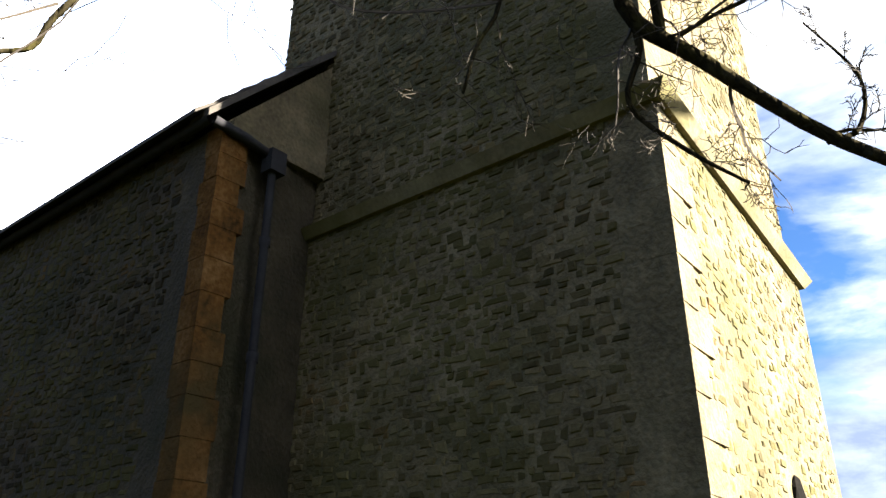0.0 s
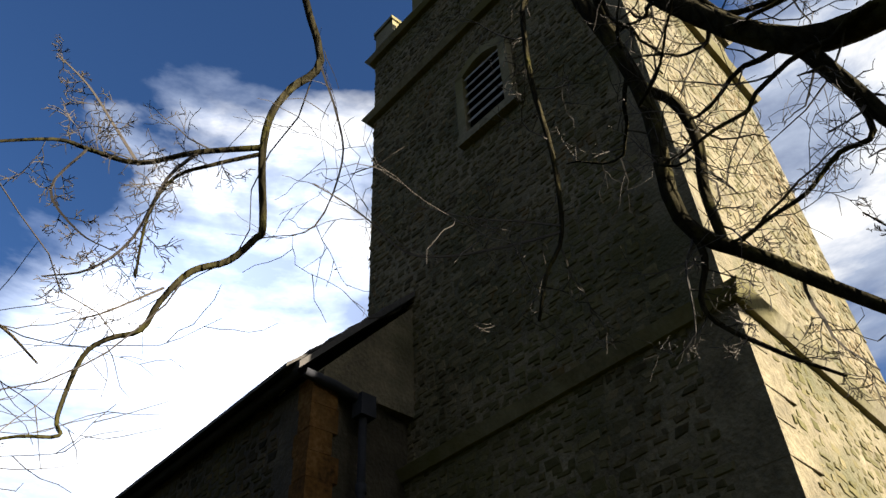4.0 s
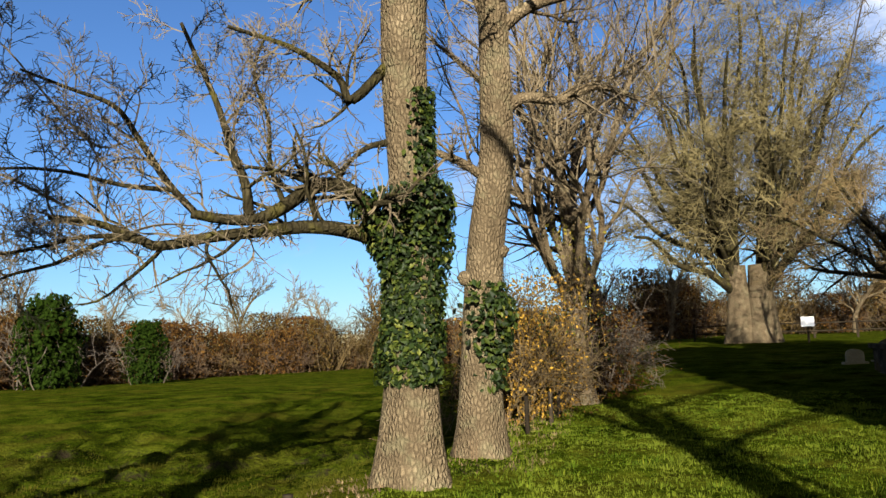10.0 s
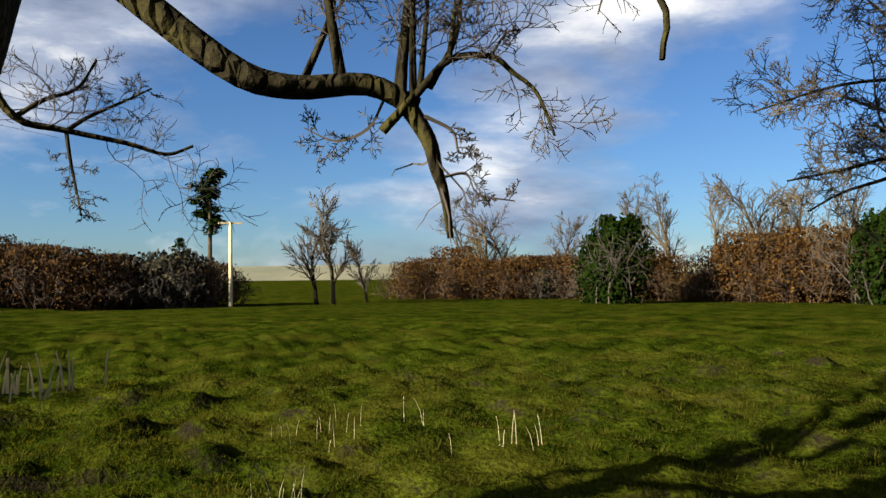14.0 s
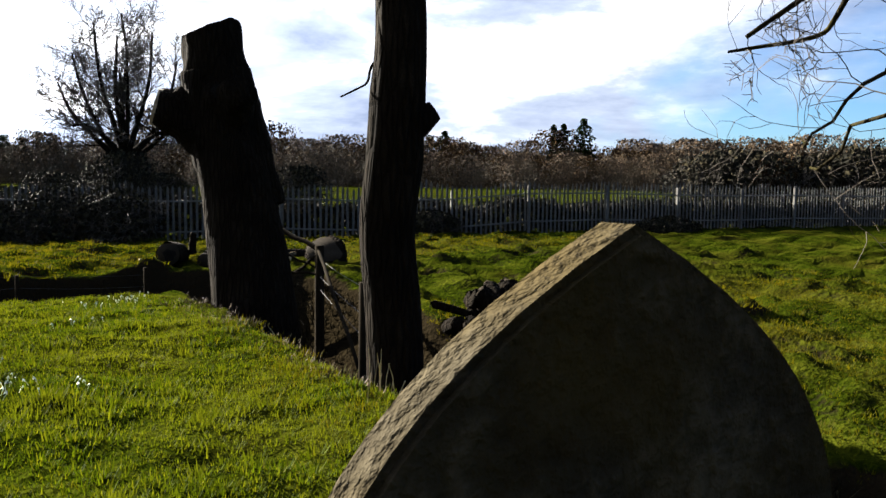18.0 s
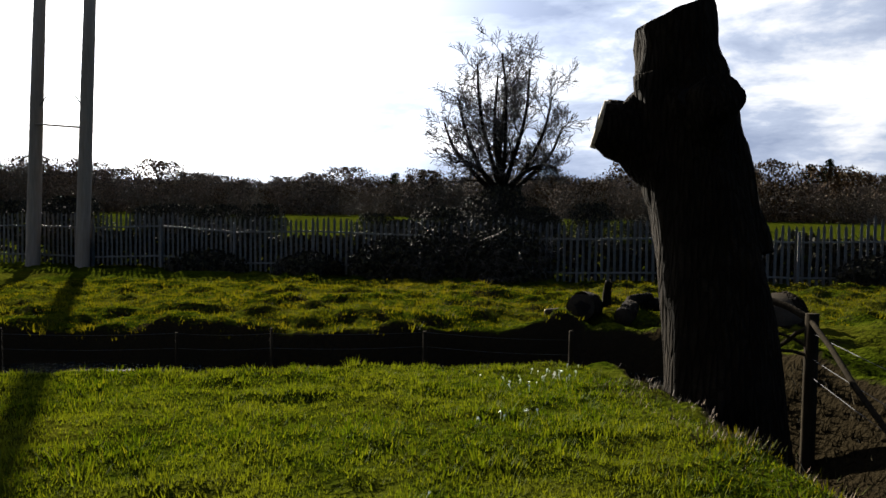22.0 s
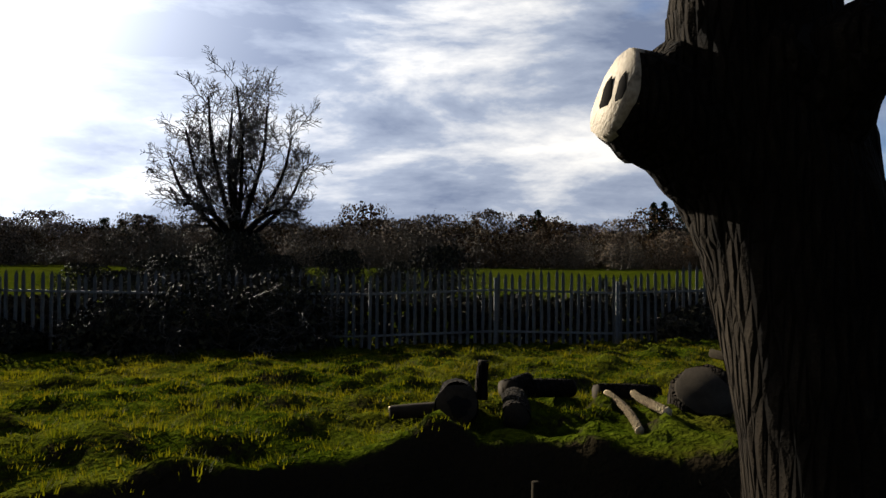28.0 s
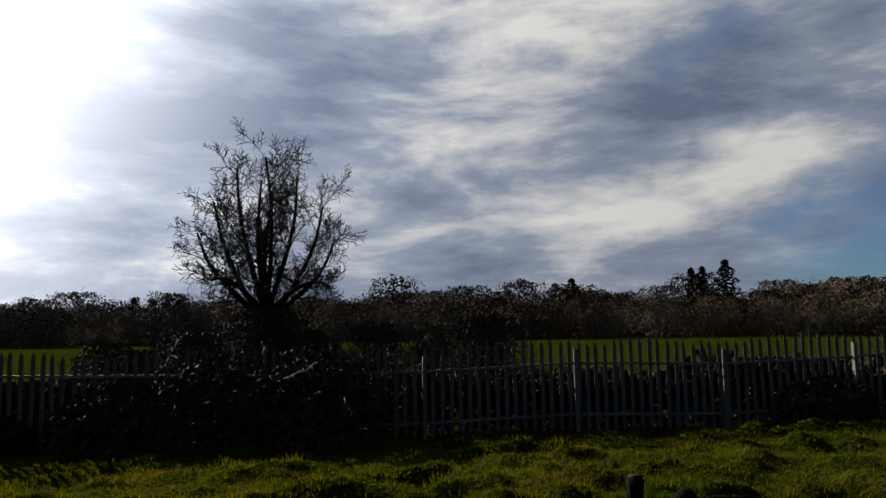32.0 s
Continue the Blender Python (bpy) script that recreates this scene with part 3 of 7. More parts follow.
M["bark_mossy"] = bark("bark_mossy", (0.00546, 0.00455, 0.00228), (0.0164, 0.0137, 0.00728), (0.0387, 0.0319, 0.0159), 18.0, (0.041, 0.0364, 0.00819), 0.02)
M["twig"] = material("twig", speckle([(0.3, (0.0186, 0.0136, 0.00744)), (0.55, (0.0465, 0.0347, 0.0174)), (0.75, (0.093, 0.0713, 0.036))], 0.7, 9.0), 0.85, 0.1)
M["twig_dark"] = material("twig_dark", speckle([(0.3, (0.0112, 0.00868, 0.0062)), (0.7, (0.0372, 0.0279, 0.0186))], 0.8, 9.0), 0.9, 0.1)
M["twig_gold"] = material("twig_gold", speckle([(0.3, (0.0104, 0.006, 0.00128)), (0.55, (0.0336, 0.0208, 0.004)), (0.75, (0.0704, 0.0456, 0.0104))], 0.5, 9.0), 0.85, 0.1)
M["twig_olive"] = material("twig_olive", speckle([(0.3, (0.017, 0.013, 0.0035)), (0.55, (0.05, 0.039, 0.0115)), (0.75, (0.1, 0.08, 0.027))], 0.4, 9.0), 0.85, 0.1)
M["twig_rust"] = material("twig_rust", speckle([(0.3, (0.00976, 0.00486, 0.00174)), (0.55, (0.026, 0.0139, 0.00417)), (0.75, (0.0486, 0.0295, 0.0104))], 0.3, 9.0), 0.9, 0.1)
M["cut_wood"] = material("cut_wood", speckle([(0.3, (0.21, 0.14, 0.07)), (0.7, (0.364, 0.28, 0.168))], 4.0, 10.0), 0.9, 0.3, 0.01)
# weathered sawn wood, darkened further to carry the shade on the log ends
M["old_cut_shaded"] = material("old_cut_shaded_wood", speckle([(0.3, (0.00875, 0.007, 0.0049)), (0.7, (0.028, 0.0219, 0.0149))], 5.0, 10.0), 0.9, 0.3, 0.01, 0.0, 0.02)
M["ivy"] = material("ivy_leaf", lambda n, co: (n.ramp(n.add("ShaderNodeNewGeometry").outputs["Random Per Island"], [(0.0, (0.00149, 0.00334, 0.000372)), (0.62, (0.00521, 0.0104, 0.00111)), (0.9, (0.0167, 0.0223, 0.00223)), (1.0, (0.0372, 0.041, 0.00595))]), None), 0.6, spec=0.08)


def blade(name, low, mid, high, worn, through_light):
    """Grass blades that let some light through."""
    geo = lambda n, what: n.add("ShaderNodeNewGeometry").outputs[what]
    m = material(name, lambda n, co: (n.mix(n.ramp(n.noise(geo(n, "Position"), 0.8, 4.0), [(0.4, (0, 0, 0)), (0.66, (1, 1, 1))]), n.ramp(geo(n, "Random Per Island"), [(0.0, low), (0.6, mid), (1.0, high)]), (*worn, 1)), None), 0.9, spec=0.05)
    tree = m.node_tree
    solid = next(n for n in tree.nodes if n.type == "BSDF_PRINCIPLED")
    thin_leaf, both, warm = tree.nodes.new("ShaderNodeBsdfTranslucent"), tree.nodes.new("ShaderNodeMixShader"), tree.nodes.new("ShaderNodeMix")
    warm.data_type, warm.blend_type = "RGBA", "MULTIPLY"
    warm.inputs[0].default_value, warm.inputs[7].default_value = 1.0, (1.35, 1.2, 0.4, 1)
    tree.links.new(solid.inputs["Base Color"].links[0].from_socket, warm.inputs[6])
    tree.links.new(warm.outputs[2], thin_leaf.inputs[0])
    tree.links.new(solid.outputs[0], both.inputs[1]), tree.links.new(thin_leaf.outputs[0], both.inputs[2])
    both.inputs[0].default_value = through_light
    tree.links.new(both.outputs[0], next(n for n in tree.nodes if n.type == "OUTPUT_MATERIAL").inputs[0])
    return m


M["blade"] = blade("grass_blade", (0.0125, 0.024, 0.0013), (0.034, 0.056, 0.0026), (0.076, 0.084, 0.0075), (0.058, 0.072, 0.0068), 0.36)
M["field_blade"] = blade("field_grass_blade", (0.0105, 0.0145, 0.0009), (0.028, 0.034, 0.0017), (0.046, 0.045, 0.004), (0.042, 0.039, 0.004), 0.5)
M["leaf_olive"] = material("olive_leaf", lambda n, co: (n.ramp(n.add("ShaderNodeNewGeometry").outputs["Random Per Island"], [(0.0, (0.012, 0.012, 0.002)), (0.6, (0.045, 0.04, 0.005)), (1.0, (0.11, 0.085, 0.012))]), None), 0.8, spec=0.08)
M["leaf_gold"] = material("golden_leaf", lambda n, co: (n.ramp(n.add("ShaderNodeNewGeometry").outputs["Random Per Island"], [(0.0, (0.018, 0.0095, 0.0015)), (0.6, (0.07, 0.039, 0.005)), (1.0, (0.15, 0.09, 0.013))]), None), 0.8, spec=0.08)
M["straw"] = material("straw", speckle([(0.3, (0.195, 0.15, 0.075)), (0.7, (0.413, 0.352, 0.21))], 2.0, 9.0), 0.8, 0.1)


M["dry_rust"] = material("dry_leaf_rust", lambda n, co: (n.ramp(n.add("ShaderNodeNewGeometry").outputs["Random Per Island"], [(0.0, (0.00562, 0.0027, 0.000675)), (0.6, (0.0225, 0.0101, 0.00187)), (1.0, (0.0495, 0.0255, 0.00562))]), None), 0.9, spec=0.05)
M["dry_tan"] = material("dry_leaf_tan", lambda n, co: (n.ramp(n.add("ShaderNodeNewGeometry").outputs["Random Per Island"], [(0.0, (0.00446, 0.00273, 0.000694)), (0.6, (0.0178, 0.0111, 0.00223)), (1.0, (0.0397, 0.0258, 0.00595))]), None), 0.9, spec=0.05)


def thin(tubes, pts, r0, r1):
    """A three-sided twig, quickly."""
    n = len(pts)
    (x0, y0, z0), (x1, y1, z1) = pts[0], pts[-1]
    dx, dy, dz = x1 - x0, y1 - y0, z1 - z0
    d = math.sqrt(dx * dx + dy * dy + dz * dz) or 1.0
    dx, dy, dz = dx / d, dy / d, dz / d
    if abs(dz) < 0.9:
        ax, ay, az = dy, -dx, 0.0
    else:
        ax, ay, az = 0.0, dz, -dy
    k = math.sqrt(ax * ax + ay * ay + az * az) or 1.0
    ax, ay, az = ax / k, ay / k, az / k
    bx, by, bz = dy * az - dz * ay, dz * ax - dx * az, dx * ay - dy * ax
    base = len(tubes.v)
    for i, (x, y, z) in enumerate(pts):
        r = r0 + (r1 - r0) * i / (n - 1)
        for c, s in ((1.0, 0.0), (-0.5, 0.866), (-0.5, -0.866)):
            tubes.v.append((x + r * (c * ax + s * bx), y + r * (c * ay + s * by), z + r * (c * az + s * bz)))
    for i in range(n - 1):
        o = base + 3 * i
        tubes.f += [(o, o + 1, o + 4, o + 3), (o + 1, o + 2, o + 5, o + 4), (o + 2, o, o + 3, o + 5)]


class Grower:
    def __init__(self, seed, counts, ratios, spread=(30, 65), wobble=0.28, up=0.06, droop=0.0, min_r=0.006, thick=0.03, start=0.25, seg=0.4, taper=0.4):
        self.rnd = random.Random(seed)
        self.counts, self.ratios, self.spread, self.wobble, self.up, self.droop = counts, ratios, spread, wobble, up, droop
        self.min_r, self.thick, self.start, self.seg, self.taper = min_r, thick, start, seg, taper
        self.limbs, self.twigs, self.slim = Tubes(), Tubes(), 1.0

    def off(self, d, lo, hi):
        r = self.rnd
        a, t = radians(r.uniform(lo, hi)), r.uniform(0, 2 * math.pi)
        x = d.orthogonal().normalized()
        y = d.cross(x)
        return (d * math.cos(a) + (x * math.cos(t) + y * math.sin(t)) * math.sin(a)).normalized()

    def path(self, p, d, length, level):
        r = self.rnd
        n = max(3, min(12, int(length / self.seg) + 2))
        pts, dirs = [p.copy()], [d.copy()]
        w = self.wobble
        for i in range(n):
            bend = Vector((r.gauss(0, w), r.gauss(0, w), r.gauss(0, w) * 0.8 + self.up - self.droop * (level > 1) * (i / n)))
            d = (d + bend).normalized()
            p = p + d * (length / n)
            pts.append(p.copy()), dirs.append(d.copy())
        return pts, dirs

    def branch(self, p, d, length, r, level=0):
        pts, dirs = self.path(p, d.normalized(), length, level)
        self.lay(pts, r, r * self.taper, level)
        self.shoot(pts, dirs, length, r, level)

    def lay(self, pts, r0, r1, level):
        if r0 > self.thick:
            n = len(pts)
            self.limbs.add([tuple(q) for q in pts], [r0 + (r1 - r0) * i / (n - 1) for i in range(n)], 10 if r0 > 0.12 else 7 if r0 > 0.05 else 5, True, 0.08, r0 * 50)
        else:
            thin(self.twigs, [tuple(q) for q in pts], max(r0, self.min_r), max(r1, self.min_r * 0.6))

    def shoot(self, pts, dirs, length, r, level):
        if level >= len(self.counts):
            return
        n = self.counts[level]
        for k in range(n):
            t = self.start + (1 - self.start) * (k + self.rnd.random()) / n
            i = min(len(pts) - 2, int(t * (len(pts) - 1)))
            f = t * (len(pts) - 1) - i
            q = pts[i].lerp(pts[i + 1], min(1, f))
            here = r * (1 - (1 - self.taper) * t)
            self.branch(q, self.off(dirs[i], *self.spread), length * self.ratios[level] * self.rnd.uniform(0.65, 1.25) * (1.15 - 0.45 * t), here * self.slim * self.rnd.uniform(0.5, 0.75), level + 1)

    def along(self, pts, r0, r1, level=0):
        """A limb of given shape, which then bears branches."""
        pts = curve(pts, 4)
        dirs = [(pts[min(i + 1, len(pts) - 1)] - pts[max(i - 1, 0)]).normalized() for i in range(len(pts))]
        length = sum((b - a).length for a, b in zip(pts, pts[1:]))
        self.lay(pts, r0, r1, level)
        self.shoot(pts, dirs, length, (r0 + r1) / 2, level)

    def finish(self, parent, bark_name, twig_name, limb="limb_frame"):
        if self.limbs.v:
            self.limbs.part(limb, bark_name, parent)
        if self.twigs.v:
            self.twigs.part("twig_mass", twig_name, parent, smooth=False)


def curve(pts, k):
    """A smooth line through the points, k steps between two."""
    p = [Vector(q) for q in pts]
    p = [p[0] * 2 - p[1]] + p + [p[-1] * 2 - p[-2]]
    out = []
    for a, b, c, d in zip(p, p[1:], p[2:], p[3:]):
        for i in range(k):
            t = i / k
            out.append(0.5 * ((2 * b) + (c - a) * t + (2 * a - 5 * b + 4 * c - d) * t * t + (3 * b - a - 3 * c + d) * t ** 3))
    return out + [p[-2]]


def trunk_part(parent, pts, radii, mat, sides=24, k=5, ripple=0.06, seed=1.0, name="trunk", flare=True):
    """A trunk with a flared, uneven foot."""
    line = curve(pts, k)
    n = len(line)
    t = Tubes()
    rr = np.interp(np.linspace(0, len(pts) - 1, n), range(len(pts)), radii)
    if flare:
        z0 = line[0].z
        rr = [r * (1 + 0.55 * math.exp(-(q.z - z0) / (1.6 * radii[0] + 0.05))) for r, q in zip(rr, line)]
    t.add([tuple(q) for q in line], rr, sides, True, ripple, seed)
    return t.part(name, mat, parent)


def leaves(name, parent, mat, spots, size, seed, label=""):
    """Small folded leaves, each two triangles. spots: (place, outward way)."""
    r = random.Random(seed)
    v, f = [], []
    for p, out in spots:
        s = size * r.uniform(0.6, 1.3)
        n = (Vector(out) + Vector((r.gauss(0, 0.5), r.gauss(0, 0.5), r.gauss(0.1, 0.4)))).normalized()
        a = n.orthogonal().normalized()
        a.rotate(Matrix.Rotation(r.uniform(0, 6.28), 3, n))
        b = n.cross(a)
        p = Vector(p)
        o = len(v)
        v += [tuple(p + a * s), tuple(p + b * s * 0.6 + n * s * 0.25), tuple(p - a * s * 0.8), tuple(p - b * s * 0.6 + n * s * 0.25)]
        f += [(o, o + 1, o + 2), (o, o + 2, o + 3)]
    return mesh_part(name, v, f, mat, parent, label)


def planted(name, label, x, y, group="", sink=0.12):
    return thing(name, label, "tree", (x, y, ground_z(x, y) - sink), group=group)


# tall tree with ivy and a long double limb over the field
ta = planted("ivy_tree", "tall bare tree with ivy round its trunk", -2.5, 8.9)
trunk_part(ta, [(-0.06, 0, 0), (0.0, 0, 1.6), (0.05, 0.02, 3.3), (-0.02, 0.05, 5.2), (0.12, 0.05, 7.5), (0.3, 0.2, 10), (0.2, 0.4, 13)], [0.34, 0.28, 0.28, 0.27, 0.3, 0.22, 0.12], "bark", seed=2.0)
g = Grower(5, [13, 9, 5], [0.32, 0.5, 0.5], (30, 75), 0.24, 0.05, 0.06, 0.0048, 0.022, 0.15, 0.2, 0.35)
rel = lambda *pts: [Vector(p) - ta.location for p in pts]
g.along(rel((-2.74, 8.77, 2.75), (-2.84, 8.68, 3.03), (-2.95, 8.59, 3.22), (-3.17, 8.41, 3.39), (-3.42, 8.19, 3.36), (-3.66, 7.99, 3.13), (-3.89, 7.80, 2.98), (-4.14, 7.58, 2.96), (-4.42, 7.35, 3.01)), 0.12, 0.05, 0)
g.along(rel((-3.96, 7.74, 3.02), (-3.99, 7.71, 3.36), (-4.10, 7.62, 3.73), (-4.20, 7.53, 4.17), (-4.33, 7.43, 4.56), (-4.50, 7.28, 5.07)), 0.06, 0.02, 0)
g.along(rel((-4.37, 7.39, 2.99), (-4.60, 7.20, 3.32), (-4.82, 7.01, 3.77), (-5.00, 6.86, 4.09), (-5.32, 6.59, 4.23), (-5.65, 6.31, 4.37)), 0.045, 0.014, 0)
g.along(rel((-4.55, 7.24, 3.25), (-4.92, 6.92, 3.27), (-5.34, 6.57, 3.38), (-5.76, 6.21, 3.37), (-6.29, 5.77, 3.21)), 0.03, 0.009, 0)
g.along(rel((-2.72, 8.78, 2.66), (-2.85, 8.67, 2.79), (-3.14, 8.43, 2.89), (-3.50, 8.12, 2.90), (-3.92, 7.77, 2.83), (-4.29, 7.46, 2.76), (-4.66, 7.15, 2.66), (-4.84, 6.99, 2.75), (-5.12, 6.76, 2.88), (-5.44, 6.48, 2.92)), 0.1, 0.03, 0)
g.along(rel((-4.66, 7.15, 2.67), (-4.98, 6.87, 2.72), (-5.22, 6.67, 2.58), (-5.41, 6.52, 2.46), (-5.69, 6.28, 2.35), (-5.93, 6.08, 2.18)), 0.032, 0.01, 0)
g.along(rel((-4.84, 6.99, 2.75), (-5.22, 6.68, 2.73), (-5.59, 6.36, 2.59), (-6.06, 5.96, 2.49)), 0.03, 0.01, 0)
g.along(rel((-3.97, 7.73, 2.82), (-3.93, 7.76, 2.56), (-4.12, 7.60, 2.38), (-4.32, 7.43, 2.36)), 0.02, 0.008, 1)
g.along(rel((-5.12, 6.76, 2.88), (-5.44, 6.49, 3.11), (-5.81, 6.17, 3.34), (-6.14, 5.90, 3.39)), 0.022, 0.008, 0)
g.along(rel((-2.69, 8.81, 3.95), (-2.92, 8.61, 3.86), (-3.16, 8.41, 3.57)), 0.05, 0.015, 1)
g.along(rel((-3.66, 7.99, 3.13), (-3.78, 7.89, 3.59), (-3.79, 7.88, 4.09), (-3.91, 7.78, 4.60), (-3.80, 7.87, 5.10)), 0.035, 0.012, 0)
g.along(rel((-2.60, 8.89, 5.03), (-3.03, 8.52, 4.43), (-3.16, 8.41, 4.68), (-3.57, 8.07, 4.96), (-4.13, 7.60, 5.11)), 0.07, 0.02, 0)
g.along(rel((-4.82, 7.01, 3.77), (-5.10, 6.77, 3.65), (-5.38, 6.54, 3.98), (-5.74, 6.23, 4.56), (-6.02, 6.00, 4.83)), 0.02, 0.007, 0)
g.along([(0.1, 0.0, 6.2), (0.5, 0.2, 6.9), (0.9, 0.5, 8.0), (1.0, 0.9, 9.5)], 0.12, 0.05)
g.along([(0.1, 0.0, 6.4), (-0.7, 0.1, 7.4), (-1.3, 0.2, 8.6), (-1.8, 0.5, 10.2)], 0.12, 0.05)
g.finish(ta, "bark_mossy", "twig")
r = random.Random(8)
spots = []
for i in range(11000):
    z = r.uniform(1.25, 3.55) if r.random() < 0.93 else r.uniform(3.5, 4.7)
    a = r.uniform(0, 2 * math.pi) if z < 3.5 else r.gauss(-0.2, 0.4)
    wide = 0.42 + 0.16 * math.sin(z * 2.2) + 0.12 * math.sin(3 * a + z * 3) if z < 3.5 else 0.33
    wide *= smooth(1.1, 1.8, z) * 0.35 + 0.65
    wide = max(0.32, wide) * r.uniform(0.75, 1.08)
    way = (math.cos(a), math.sin(a), 0.15)
    spots.append(((way[0] * wide, way[1] * wide, z), way))
leaves("ivy", ta, "ivy", spots, 0.047, 4, "glossy dark green ivy")

# second trunk beside it
tb = planted("leaning_tree", "bare tree with pale bark beside the ivied one", -2.1, 10.95)
trunk_part(tb, [(-0.05, 0, 0), (0.0, 0, 1.4), (0.14, 0, 3.0), (0.32, 0.02, 4.1), (0.38, 0.02, 5.0), (0.38, 0.02, 7.0), (0.3, 0.1, 9.5)], [0.3, 0.27, 0.26, 0.25, 0.24, 0.2, 0.12], "bark", seed=4.0)
g = Grower(7, [9, 7, 5], [0.42, 0.5, 0.5], (28, 65), 0.22, 0.05, 0.03, 0.007, 0.025, 0.2, 0.3, 0.35)
g.along([(0.38, 0, 4.85), (0.75, 0.1, 5.15), (1.3, 0.25, 5.1), (1.8, 0.4, 5.3), (2.4, 0.6, 5.1)], 0.1, 0.04)
g.along([(0.38, 0, 6.1), (0.9, 0.1, 6.5), (1.8, 0.3, 6.8), (2.6, 0.5, 7.6)], 0.11, 0.05)
g.along([(0.3, 0, 3.9), (-0.1, -0.2, 4.2), (-0.55, -0.4, 4.45), (-0.9, -0.5, 5.2)], 0.08, 0.03)
g.along([(0.38, 0, 6.5), (0.1, 0.3, 7.6), (-0.4, 0.5, 9.0)], 0.12, 0.05)
T = Vector((-2.1, 10.95, tb.location.z))
rel = lambda *pts: [Vector(p) - T for p in pts]
g.along(rel((-1.75, 11.0, 7.2), (-1.0, 9.8, 7.0), (-0.12, 8.99, 6.49), (0.32, 8.99, 6.35), (0.84, 8.96, 6.2), (1.37, 8.89, 6.18), (1.84, 8.81, 5.54), (2.34, 8.69, 5.24), (2.76, 8.56, 5.34)), 0.05, 0.014, 1)
g.along(rel((-1.75, 11.0, 8.2), (0.2, 9.4, 8.2), (1.3, 8.9, 7.7), (2.16, 8.74, 7.32), (2.69, 8.59, 7.17), (3.15, 8.43, 6.82)), 0.05, 0.012, 1)
g.along(rel((1.3, 8.9, 7.7), (1.57, 8.86, 7.59), (1.86, 8.8, 7.02), (2.09, 8.75, 6.37)), 0.04, 0.012, 1)
g.along(rel((0.2, 9.4, 8.2), (0.66, 8.97, 7.4), (0.63, 8.97, 6.57), (0.83, 8.96, 5.77)), 0.035, 0.012)
g.finish(tb, "bark", "twig")
for z, a, rr in ((2.55, 3.6, 0.12), (2.9, -0.2, 0.1), (0.9, 3.4, 0.1)):
    t = Tubes()
    c, s = math.cos(a), math.sin(a)
    x0 = 0.1
    t.add([(x0 + 0.15 * c, 0.15 * s, z), (x0 + 0.3 * c, 0.3 * s, z + 0.03), (x0 + 0.36 * c, 0.36 * s, z + 0.08)], [rr, rr * 0.9, rr * 0.5], 9, True, 0.1, z)
    t.part("burr", "bark", tb)
spots = []
for i in range(700):
    z = r.uniform(1.0, 2.5)
    a = r.gauss(-0.5, 0.7)
    wide = 0.32 + 0.1 * math.sin(z * 4) + r.uniform(-0.05, 0.08)
    spots.append(((0.05 + math.cos(a) * wide, math.sin(a) * wide, z), (math.cos(a), math.sin(a), 0.1)))
leaves("ivy", tb, "ivy", spots, 0.06, 5, "young green ivy")

# many-stemmed tree and bramble scrub on the bank
tc = planted("bank_tree", "bare many-stemmed tree on the bank", -1.2, 17.6)
trunk_part(tc, [(0, 0, 0), (0.0, 0, 1.2), (0.05, 0, 2.2)], [0.3, 0.22, 0.2], "bark", seed=6.0)
g = Grower(11, [9, 7, 6], [0.42, 0.48, 0.5], (22, 58), 0.16, 0.07, 0.0, 0.009, 0.03, 0.15, 0.5, 0.3)
for dx, dy, l, rr in ((0.16, 0.1, 8.5, 0.12), (-0.2, 0.1, 8, 0.11), (0.03, 0.2, 9.5, 0.13), (-0.4, -0.1, 7, 0.09), (0.36, -0.2, 7, 0.09), (0.1, -0.15, 9, 0.11), (-0.1, -0.1, 8.5, 0.1)):
    g.branch(Vector((0, 0, 2.0)), Vector((dx, dy, 1)), l, rr)
g.finish(tc, "bark", "twig")
spots = [((r.gauss(0, 0.4), r.gauss(0, 0.4), r.uniform(0.9, 4.2)), (r.gauss(0, 1), r.gauss(0, 1), 0.3)) for k in range(900)]
leaves("clinging_leaf_mass", tc, "leaf_olive", spots, 0.045, 64, "yellow-green leaves round the stems")
td2 = planted("slender_tree", "slender bare tree among the bank scrub", -0.6, 21.0)
g = Grower(12, [16, 8, 5], [0.36, 0.48, 0.5], (28, 62), 0.1, 0.07, 0.0, 0.011, 0.035, 0.2, 0.6, 0.25)
g.branch(Vector((0, 0, 0)), Vector((0.02, 0, 1)), 11, 0.24)
g.finish(td2, "bark_dark", "twig_dark", "trunk")
